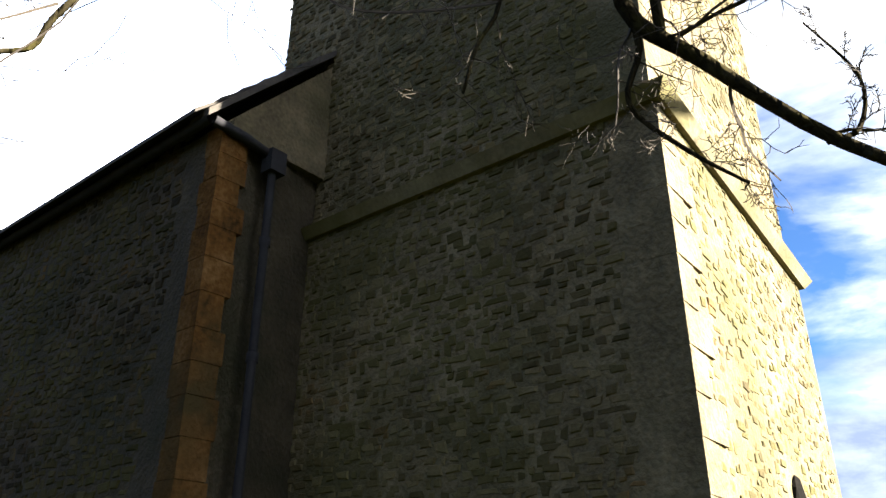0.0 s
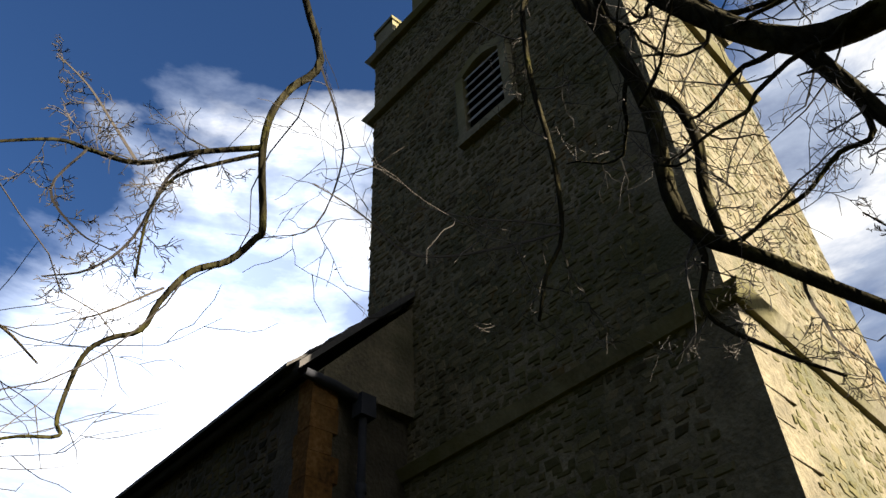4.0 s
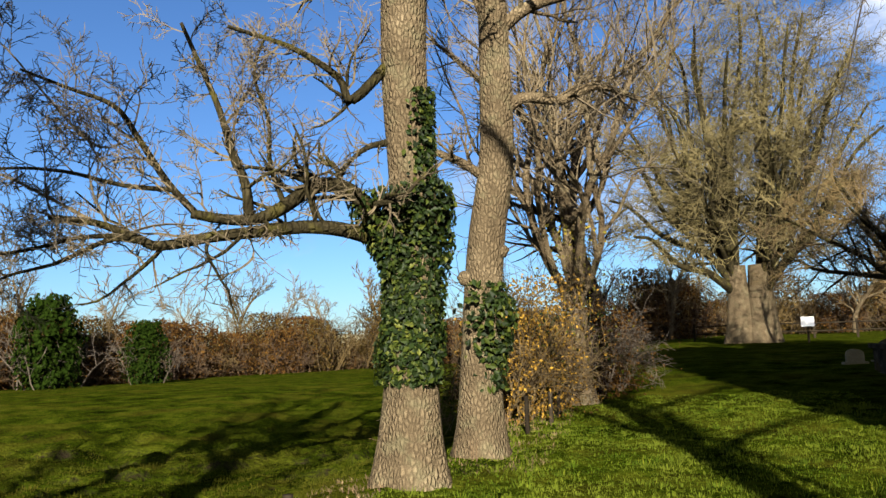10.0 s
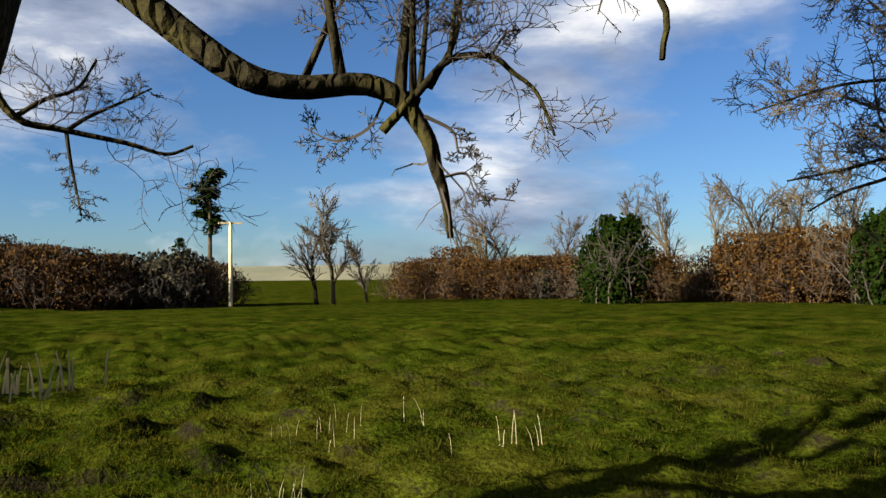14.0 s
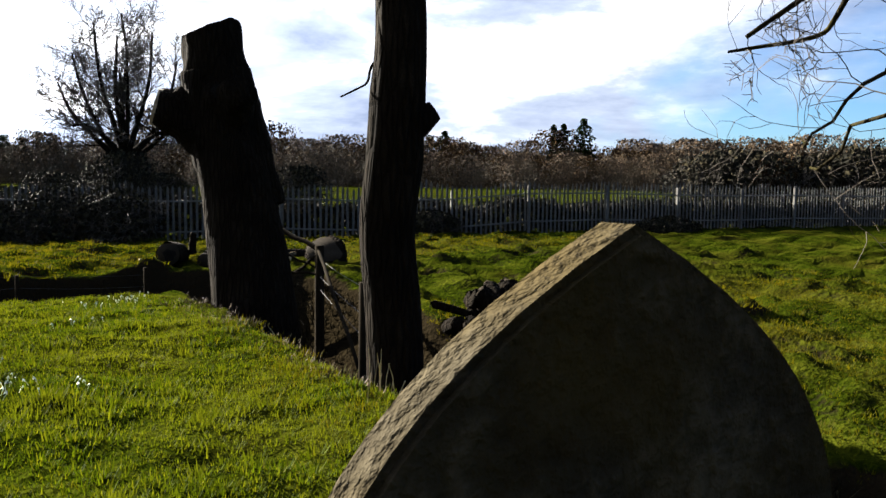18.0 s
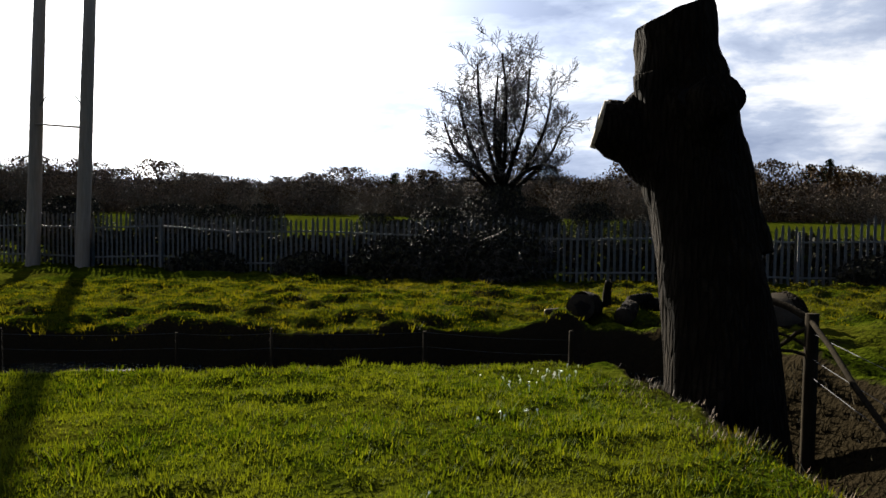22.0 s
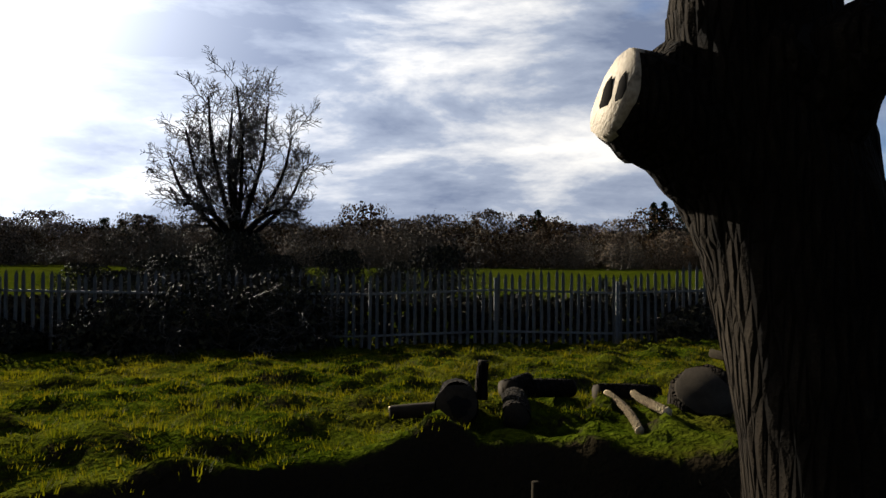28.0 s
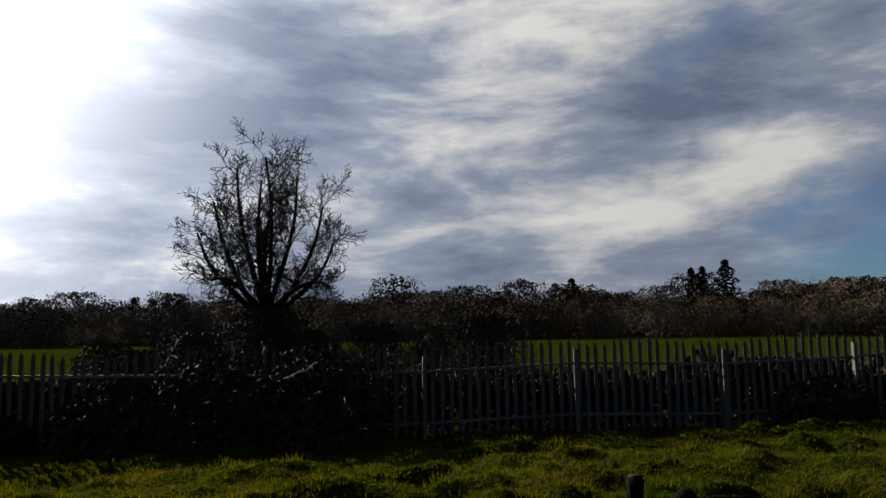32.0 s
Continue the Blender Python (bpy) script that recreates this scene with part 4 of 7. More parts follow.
for n, (x, y, h, mat, sd) in enumerate(((-2.25, 14.8, 2.3, "twig_gold", 21), (-1.9, 16.2, 3.0, "twig_gold", 22), (-2.6, 16.6, 2.2, "twig_rust", 23), (-1.0, 18.6, 2.4, "twig_dark", 24), (-0.6, 20.2, 2.0, "twig_dark", 25), (-3.2, 18.6, 2.2, "twig_rust", 26))):
    e = thing("bramble_bush", "tangled leafless bush on the churchyard bank", "bush", (x, y, ground_z(x, y) - 0.1), group="bank scrub")
    g = Grower(sd, [7, 5], [0.55, 0.5], (25, 75), 0.24, 0.0, 0.1, 0.006, 0.03, 0.2, 0.3)
    for k in range(16):
        a = g.rnd.uniform(0, 6.28)
        g.branch(Vector((0.3 * math.cos(a), 0.3 * math.sin(a), 0)), Vector((0.36 * math.cos(a), 0.36 * math.sin(a), g.rnd.uniform(0.7, 1.4))), h * g.rnd.uniform(0.7, 1.2), 0.02)
    g.finish(e, "bark_dark", mat, "stem_frame")
    spots = [((r.gauss(0, 0.5), r.gauss(0, 0.5), h * r.uniform(0.05, 0.95)), (r.gauss(0, 1), r.gauss(0, 1), 0.3)) for k in range(2600)]
    leaves("dead_leaf_mass", e, "leaf_gold" if mat == "twig_gold" else "dry_rust", spots, 0.04, 60 + n)
    if n in (1, 3):
        spots = [((r.gauss(0, 0.35), r.gauss(0, 0.35), r.uniform(0.9, 2.1)), (r.gauss(0, 1), r.gauss(0, 1), 0.3)) for k in range(260)]
        leaves("ivy", e, "ivy", spots, 0.06, 30 + n)

# the great double tree at the far end of the churchyard
big = planted("great_tree", "great spreading bare tree with two trunks", 6.6, 47.6, sink=0.2)
trunk_part(big, [(-0.72, 0, 0), (-0.64, 0, 2.0), (-0.66, 0, 4.6)], [0.66, 0.6, 0.52], "bark", seed=1.5)
trunk_part(big, [(0.52, 0, 0), (0.54, 0, 2.0), (0.54, 0, 4.6)], [0.78, 0.7, 0.58], "bark", seed=3.5)
g = Grower(31, [13, 11, 7], [0.34, 0.42, 0.46], (30, 70), 0.14, 0.01, 0.0, 0.014, 0.06, 0.12, 0.9, 0.2)
rb_ = random.Random(37)
for k in range(34):
    q = (k + 0.5) / 34
    el, turn = math.asin(0.995 - 0.99 * q), k * 2.39996
    out = Vector((math.cos(turn) * math.cos(el), 0.75 * math.sin(turn) * math.cos(el), math.sin(el)))
    x0 = -0.7 if out.x < 0.1 else 0.6
    z0 = rb_.uniform(2.6, 4.6)
    far = Vector((out.x * 7.9, out.y * 7.9, 4.0 + 15.8 * math.sqrt(max(0.0, out.z))))
    mid = Vector((x0 + out.x * 4.0, out.y * 4.0, z0 + (far.z - z0) * 0.52))
    g.along([(x0, 0, z0), tuple(Vector((x0, 0, z0)).lerp(mid, 0.5) + Vector((0, 0, 0.4))), tuple(mid), tuple(mid.lerp(far, 0.55) + Vector((rb_.gauss(0, 0.3), rb_.gauss(0, 0.3), 0.5))), tuple(far)], rb_.uniform(0.17, 0.27), 0.06)
g.finish(big, "bark_mossy", "twig_olive")

tr = planted("dark_tree", "bare tree with a dark trunk among graves", 10.6, 34.5)
trunk_part(tr, [(0, 0, 0), (0.05, 0, 1.5), (0, 0, 3.0)], [0.38, 0.32, 0.28], "bark_mossy", seed=9.0)
g = Grower(33, [11, 9, 7], [0.42, 0.48, 0.5], (30, 75), 0.18, -0.02, 0.04, 0.011, 0.05, 0.2, 0.7, 0.3)
for k in range(9):
    a = k * 2.399
    g.branch(Vector((0, 0, 2.6)), Vector((math.cos(a), math.sin(a), 0.9)), 5.5, 0.13)
g.finish(tr, "bark_mossy", "twig_gold")

# overhanging tree beside the tower, whose limbs hang before it
tz = planted("overhanging_tree", "mossy bare tree overhanging the tower", 3.9, -3.4)
trunk_part(tz, [(0, 0, 0), (-0.1, 0.2, 2.5), (-0.2, 0.6, 5.0), (-0.3, 1.3, 8.0), (-0.6, 2.2, 11)], [0.38, 0.3, 0.28, 0.22, 0.12], "bark_mossy", seed=2.7)
g = Grower(41, [9, 6, 4], [0.19, 0.5, 0.5], (30, 75), 0.27, 0.02, 0.04, 0.0028, 0.014, 0.15, 0.13, 0.35)
g.slim = 0.7
B = Vector((3.9, -3.4, 0))
rel = lambda *pts: [Vector(p) - B for p in pts]
g.along(rel((3.65, -2.9, 4.5), (3.5, -1.5, 5.2), (3.47, -0.65, 5.37), (3.54, 0.0, 5.65), (3.48, 0.55, 6.6), (3.4, 1.05, 7.9), (3.1, 1.9, 8.8)), 0.12, 0.06)
g.along(rel((3.4, 1.05, 7.9), (3.36, 1.15, 7.3), (3.42, 0.98, 6.3), (3.44, 0.92, 5.6), (3.43, 0.95, 4.7), (3.5, 0.62, 4.25), (3.54, 0.09, 3.6), (3.5, -0.5, 3.1)), 0.075, 0.025)
g.along(rel((3.54, 0.0, 5.65), (3.55, -0.12, 5.1), (3.53, -0.29, 4.5), (3.5, -0.9, 4.0)), 0.06, 0.025)
g.along(rel((3.3, 1.35, 8.2), (3.2, 1.45, 7.4), (3.12, 1.51, 7.06), (3.1, 1.54, 6.2), (3.12, 1.5, 5.4), (3.11, 1.53, 4.73), (3.05, 1.64, 4.44), (3.01, 1.71, 4.13)), 0.03, 0.009)
g.along(rel((3.43, 0.95, 4.75), (3.46, 0.9, 4.4), (3.42, 0.98, 4.05), (3.5, 0.75, 3.75), (3.52, 0.5, 3.5)), 0.025, 0.008)
g.along(rel((3.1, 1.9, 8.8), (2.5, 2.55, 8.5), (2.09, 2.9, 7.77), (2.24, 2.79, 6.68), (2.09, 2.9, 6.26), (2.01, 2.96, 5.95), (2.0, 2.97, 5.54), (2.06, 2.93, 4.92), (2.03, 2.95, 4.8), (1.93, 3.02, 4.61), (1.77, 3.11, 4.48), (1.67, 3.17, 4.25), (1.62, 3.19, 4.05), (1.5, 3.25, 3.96), (1.42, 3.29, 3.83), (1.39, 3.28, 3.5), (1.41, 3.25, 3.4), (1.26, 3.31, 3.36), (1.12, 3.33, 3.27), (1.0, 3.36, 3.16)), 0.036, 0.004, 2)
g.along(rel((2.24, 2.79, 6.61), (2.36, 2.69, 6.03), (2.4, 2.65, 5.56), (2.3, 2.74, 4.97), (2.07, 2.92, 4.82)), 0.011, 0.005, 1)
g.along(rel((1.67, 3.16, 4.33), (1.46, 3.27, 4.11), (1.36, 3.31, 4.03)), 0.009, 0.005, 1)
g.along(rel((3.11, 1.53, 4.73), (2.98, 1.77, 4.69), (2.78, 2.08, 4.65), (2.61, 2.29, 4.69), (2.46, 2.45, 4.94), (2.35, 2.56, 5.09), (2.2, 2.69, 5.22)), 0.012, 0.005, 1)
g.along(rel((3.11, 1.52, 4.77), (2.99, 1.75, 4.87), (2.85, 1.98, 4.94), (2.66, 2.23, 5.07)), 0.009, 0.004, 1)
g.along(rel((3.7, -2.5, 6.0), (2.4, -2.0, 8.0), (0.8, -1.2, 9.5), (-1.0, 0.0, 10.5)), 0.1, 0.05)
g.along(rel((3.6, -2.1, 8.0), (4.6, -1.6, 9.5), (5.2, -1.0, 11.5)), 0.1, 0.05)
g.along(rel((2.0, 2.97, 5.6), (1.69, 3.2, 5.46), (1.41, 3.33, 5.22), (1.14, 3.42, 5.18), (0.97, 3.47, 5.15), (0.6, 3.55, 4.85)), 0.022, 0.008)
g.along(rel((2.0, 2.97, 5.54), (1.77, 3.15, 5.37), (1.6, 3.24, 5.18), (1.53, 3.28, 4.85), (1.55, 3.27, 4.4)), 0.016, 0.007)
g.along(rel((1.69, 3.2, 5.46), (1.57, 3.26, 5.16), (1.49, 3.29, 4.65), (1.35, 3.35, 4.37), (1.16, 3.42, 4.24)), 0.014, 0.006)
g.along(rel((1.41, 3.33, 5.2), (1.21, 3.4, 5.46), (1.02, 3.46, 5.69), (0.8, 3.51, 5.83)), 0.013, 0.005)
g.along(rel((1.14, 3.42, 5.18), (1.05, 3.45, 4.8), (1.24, 3.39, 4.58), (1.42, 3.32, 4.52)), 0.012, 0.004)
g.along(rel((3.54, -0.1, 5.3), (3.63, -0.1, 4.81), (3.64, 0.09, 4.79), (3.63, 0.32, 4.63), (3.61, 0.53, 4.57), (3.58, 0.72, 4.48)), 0.022, 0.009)
g.along(rel((3.54, 0.15, 3.62), (3.59, 0.01, 3.68), (3.59, -0.04, 3.94), (3.59, 0.13, 4.33)), 0.016, 0.005)
g.along(rel((3.5, 0.4, 6.6), (3.63, 0.27, 6.35), (3.64, -0.05, 6.19), (3.6, -0.45, 5.9)), 0.03, 0.012)
g.along(rel((3.44, 1.02, 7.3), (3.56, 1.04, 6.95), (3.58, 0.98, 6.17), (3.62, 0.8, 5.82), (3.63, 0.75, 5.38), (3.61, 0.81, 4.98), (3.55, 0.8, 4.5)), 0.05, 0.03)
# unseen limbs added to throw branch shadows on the tower's west face
for limb in (((3.7, -2.6, 5.6), (5.0, -3.4, 6.8), (6.6, -4.0, 7.8), (8.2, -4.4, 8.4)), ((3.6, -2.2, 7.4), (5.2, -2.6, 8.6), (7.0, -3.2, 9.8), (8.6, -3.4, 10.4)), ((3.8, -2.9, 4.2), (5.2, -4.0, 5.4), (6.8, -4.8, 6.2))):
    g.along(rel(*limb), 0.11, 0.04)
g.finish(tz, "bark_mossy", "twig_dark")

# furrowed trunk by the path, with a knotted limb and one that hangs down
te = planted("furrowed_tree", "ash tree with deeply furrowed leaning trunk", -3.52, -1.46, sink=0.3)
O = Vector((-3.52, -1.46, ground_z(-3.52, -1.46) - 0.3))
rel = lambda *pts: [Vector(p) - O for p in pts]
trunk_part(te, rel((-3.52, -1.46, -0.35), (-3.52, -1.30, 0.24), (-3.57, -1.15, 1.13), (-3.63, -0.97, 1.89), (-3.69, -0.79, 2.65), (-3.88, -0.43, 4.17), (-4.19, 0.08, 6.59), (-4.31, 0.72, 9.76)), [0.305, 0.286, 0.279, 0.286, 0.298, 0.254, 0.191, 0.102], "bark_rough", 40, 8, 0.012, 5.0)
g = Grower(51, [10, 6, 5], [0.3, 0.5, 0.5], (30, 75), 0.25, 0.03, 0.03, 0.0022, 0.01, 0.2, 0.09, 0.35)
g.slim = 0.55
g.along(rel((-3.66, -0.92, 2.28), (-3.84, -1.3, 2.44), (-4.32, -1.81, 2.42), (-4.86, -2.42, 2.40), (-4.90, -2.48, 3.00), (-4.85, -2.53, 3.92), (-4.70, -2.66, 5.07)), 0.075, 0.046)
g.along(rel((-4.99, -2.32, 2.47), (-4.95, -2.21, 2.08), (-4.98, -2.14, 1.62), (-5.00, -2.14, 1.44)), 0.046, 0.028, 2)
g.along(rel((-4.85, -2.44, 2.77), (-4.60, -2.55, 2.88), (-4.25, -2.66, 2.49), (-3.95, -2.86, 2.22)), 0.028, 0.011)
g.along(rel((-3.82, -0.56, 3.3), (-3.2, -0.2, 2.85), (-2.98, 0.3, 2.41), (-2.96, 0.55, 2.33), (-2.95, 0.85, 2.36), (-2.94, 1.05, 2.28)), 0.065, 0.04, 3)
g.along(rel((-2.92, 1.03, 2.32), (-2.92, 1.03, 2.59), (-2.92, 1.04, 2.81), (-2.95, 1.1, 3.2)), 0.016, 0.006, 0)
g.along(rel((-2.9, 1.09, 2.35), (-2.86, 1.19, 2.56), (-2.85, 1.22, 2.8), (-2.8, 1.3, 3.1)), 0.014, 0.005, 0)
g.along(rel((-3.03, 0.62, 2.38), (-3.01, 0.72, 2.63), (-3.0, 0.74, 2.78), (-3.0, 0.8, 3.2)), 0.016, 0.006, 0)
g.along(rel((-2.96, 0.92, 2.3), (-2.97, 0.86, 2.19), (-3.0, 0.74, 2.14), (-3.03, 0.62, 2.19)), 0.01, 0.004, 0)
g.along(rel((-2.94, 1.0, 2.3), (-2.92, 1.09, 2.15), (-2.91, 1.12, 2.03), (-2.9, 1.15, 1.93), (-2.89, 1.17, 1.76)), 0.04, 0.014, 2)
g.along(rel((-2.94, 0.98, 2.3), (-2.95, 1.0, 2.5), (-2.95, 1.05, 2.9), (-2.9, 1.1, 3.3)), 0.03, 0.012, 0)
g.along(rel((-2.95, 0.75, 2.36), (-2.97, 0.7, 2.7), (-3.0, 0.65, 3.1)), 0.025, 0.01, 0)
g.along(rel((-2.95, 0.91, 2.18), (-2.90, 1.05, 2.34), (-2.86, 1.16, 2.46), (-2.80, 1.31, 2.47), (-2.76, 1.39, 2.40), (-2.72, 1.47, 2.32), (-2.69, 1.53, 2.15)), 0.02, 0.006, 0)
g.along(rel((-2.86, 1.16, 2.46), (-2.86, 1.18, 2.62), (-2.85, 1.20, 2.79), (-2.85, 1.18, 2.93)), 0.012, 0.005, 0)
g.along(rel((-2.90, 1.05, 2.34), (-2.90, 1.07, 2.52), (-2.89, 1.08, 2.73), (-2.91, 1.03, 2.90)), 0.014, 0.006, 0)
g.along(rel((-2.80, 1.31, 2.47), (-2.78, 1.36, 2.55), (-2.76, 1.40, 2.58)), 0.008, 0.003, 0)
g.along(rel((-2.90, 1.07, 2.24), (-2.86, 1.17, 2.18), (-2.85, 1.19, 2.10), (-2.84, 1.22, 2.09)), 0.01, 0.004, 0)
g.along(rel((-2.87, 1.14, 2.00), (-2.84, 1.22, 2.01), (-2.82, 1.26, 1.93), (-2.76, 1.39, 1.90)), 0.009, 0.003, 0)
g.along(rel((-2.89, 2.00, 3.08), (-2.92, 1.95, 2.95), (-2.94, 1.92, 2.84), (-2.96, 1.90, 2.75)), 0.008, 0.004, 1)
g.along(rel((-2.75, 2.20, 3.07), (-2.72, 2.23, 2.94), (-2.71, 2.24, 2.91)), 0.006, 0.003, 1)
g.along(rel((-3.1, -0.45, 3.2), (-3.0, 0.3, 3.6), (-2.9, 1.4, 3.5), (-2.83, 2.1, 2.85), (-2.81, 2.12, 2.53)), 0.022, 0.014, 3)
g.along(rel((-3.94, -0.30, 4.68), (-4.68, -1.45, 5.96), (-5.17, -2.47, 7.23)), 0.127, 0.064)
g.along(rel((-4.07, -0.05, 5.70), (-3.18, 0.86, 7.21), (-2.67, 1.63, 9.11)), 0.127, 0.064)
g.along(rel((-3.88, -0.56, 3.41), (-4.20, -0.72, 3.22), (-4.37, -0.68, 2.65), (-4.39, -0.57, 2.42), (-4.42, -0.34, 2.37), (-4.44, -0.05, 2.32), (-4.44, 0.14, 2.27), (-4.43, 0.28, 2.32)), 0.028, 0.008)
g.along(rel((-4.42, -0.34, 2.37), (-4.42, -0.32, 2.22), (-4.43, -0.29, 2.05), (-4.43, -0.27, 1.94)), 0.011, 0.005)
g.along(rel((-4.39, -0.57, 2.42), (-4.41, -0.44, 2.52), (-4.42, -0.29, 2.59), (-4.44, -0.20, 2.75)), 0.014, 0.006)
g.along(rel((-4.42, -0.34, 2.37), (-4.42, -0.23, 2.45), (-4.44, -0.07, 2.54), (-4.44, 0.07, 2.62)), 0.013, 0.005)
g.along(rel((-4.94, -2.48, 3.00), (-5.17, -2.90, 2.87), (-5.28, -3.16, 2.54), (-5.26, -3.27, 2.43), (-5.07, -3.55, 2.38), (-4.98, -3.66, 2.36)), 0.023, 0.009, 1)
g.along(rel((-5.06, -2.26, 2.54), (-5.41, -2.40, 2.36), (-5.68, -2.52, 1.99), (-5.71, -2.52, 1.79), (-5.71, -2.52, 1.53)), 0.046, 0.028, 1)
g.finish(te, "bark_mossy", "twig_dark")

# straight dead trunk at the ditch
tdd = planted("ditch_tree", "tall tree at the ditch, its shaded side put into near-black bark", -4.28, -6.26, sink=0.3)
O = Vector((-4.25, -6.28, ground_z(-4.25, -6.28) - 0.3))
rel = lambda *pts: [Vector(p) - O for p in pts]
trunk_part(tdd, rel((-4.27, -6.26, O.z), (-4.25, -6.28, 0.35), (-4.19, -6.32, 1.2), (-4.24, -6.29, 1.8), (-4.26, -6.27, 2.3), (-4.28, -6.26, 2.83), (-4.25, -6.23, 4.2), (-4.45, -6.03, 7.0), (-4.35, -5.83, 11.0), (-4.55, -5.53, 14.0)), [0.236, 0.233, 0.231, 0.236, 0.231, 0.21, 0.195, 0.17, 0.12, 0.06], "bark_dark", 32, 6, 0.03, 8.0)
t = Tubes()
t.add(rel((-4.29, -6.25, 2.02), (-4.41, -6.16, 2.12), (-4.51, -6.10, 2.2)), [0.17, 0.13, 0.085], 12, True, 0.1, 2.0)
t.part("knob", "bark_dark", tdd)
g = Grower(61, [4], [0.5], (30, 60), 0.3, 0, 0, 0.006, 0.01, 0.3, 0.1)
g2 = Grower(62, [8, 5, 3], [0.4, 0.5, 0.5], (25, 60), 0.2, 0.05, 0, 0.012, 0.03, 0.25, 0.4)
for k, (z, a, l) in enumerate(((5.2, 0.5, 5), (6.0, 3.6, 5.5), (7.2, 2.0, 5), (8.0, 5.2, 5), (9.5, 1.2, 4), (10.5, 4.0, 3.5), (12, 2.6, 3))):
    g2.branch(Vector((-0.15, 0.2, z)), Vector((math.cos(a), math.sin(a), 0.9)), l, 0.11)
g2.finish(tdd, "bark_dark", "twig_dark")
g.along(rel((-4.17, -6.33, 2.66), (-4.08, -6.39, 2.55), (-4.05, -6.41, 2.42), (-3.97, -6.47, 2.36), (-3.87, -6.53, 2.3)), 0.014, 0.007, 1)
g.finish(tdd, "bark_dark", "twig_dark", "stub")

# evergreen sapling rooted behind the nave's eave
sap = thing("roof_sapling", "small evergreen sapling growing on the nave roof", "bush", tuple(Vector((4.5, 14.1, 6.9)) @ Matrix.Rotation(-AXIS, 3, "Z")))
t = Tubes()
for k in range(5):
    thin(t, [(0, 0, -0.1), (0.05 * math.cos(k * 1.3), 0.07 * math.sin(k * 1.3), 0.3), (0.15 * math.cos(k * 1.3), 0.22 * math.sin(k * 1.3), 0.62)], 0.012, 0.005)
t.part("stem_frame", "bark_dark", sap, smooth=False)
spots = [((r.gauss(0, 0.14), r.gauss(0, 0.2), r.uniform(0.15, 0.75)), (r.gauss(0, 1), r.gauss(0, 1), 0.4)) for k in range(240)]
leaves("leaf_mass", sap, "ivy", spots, 0.05, 77)

# ---- the sawn-off stump ----
st = thing("tree_stump", "tall sawn-off tree stump with lopped burrs", "stump", (-4.8, -10.425, ground_z(-4.75, -10.45) - 0.4))
O = Vector((-4.75, -10.45, ground_z(-4.75, -10.45) - 0.4))
rel = lambda *pts: [Vector(p) - O for p in pts]
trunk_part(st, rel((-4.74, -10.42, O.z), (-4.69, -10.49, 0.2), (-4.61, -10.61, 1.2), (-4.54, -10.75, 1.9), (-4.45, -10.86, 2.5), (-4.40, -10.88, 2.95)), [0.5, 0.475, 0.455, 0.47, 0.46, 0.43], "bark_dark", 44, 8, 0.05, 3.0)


M["sawn_end"] = material("weathered_sawn_end", speckle([(0.3, (0.0315, 0.0225, 0.0135)), (0.46, (0.149, 0.117, 0.0765)), (0.7, (0.234, 0.198, 0.14))], 5.0, 7.0), 0.9, 0.5, 0.02)


def lumpy(ob, amount, scale):
    """Pushes a part's surface in and out, as old burrs and bark do."""
    for v in ob.data.vertices:
        v.co += amount * noise.noise_vector(v.co * scale)
    return ob


t = Tubes()
line = curve(rel((-4.43, -10.87, 2.7), (-4.38, -10.87, 3.1), (-4.33, -10.85, 3.4), (-4.32, -10.85, 3.47)), 6)
t.add([tuple(q) for q in line], np.interp(np.linspace(0, 1, len(line)), [0, 0.5, 1], [0.43, 0.38, 0.33]), 40, True, 0.05, 1.2)
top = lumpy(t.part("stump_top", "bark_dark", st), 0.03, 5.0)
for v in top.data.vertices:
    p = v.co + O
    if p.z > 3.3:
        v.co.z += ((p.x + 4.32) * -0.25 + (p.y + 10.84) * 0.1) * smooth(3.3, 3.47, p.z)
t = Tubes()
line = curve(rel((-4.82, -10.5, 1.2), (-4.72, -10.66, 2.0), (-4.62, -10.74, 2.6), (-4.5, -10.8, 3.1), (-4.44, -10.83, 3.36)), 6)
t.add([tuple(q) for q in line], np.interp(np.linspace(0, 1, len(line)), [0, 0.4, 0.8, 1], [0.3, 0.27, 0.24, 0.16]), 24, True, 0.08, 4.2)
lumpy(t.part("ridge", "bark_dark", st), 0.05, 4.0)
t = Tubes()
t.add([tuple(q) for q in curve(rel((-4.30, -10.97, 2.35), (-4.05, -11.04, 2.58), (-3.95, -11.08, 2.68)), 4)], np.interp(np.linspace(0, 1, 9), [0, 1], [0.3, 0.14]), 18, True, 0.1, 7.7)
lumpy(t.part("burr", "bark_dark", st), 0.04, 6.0)
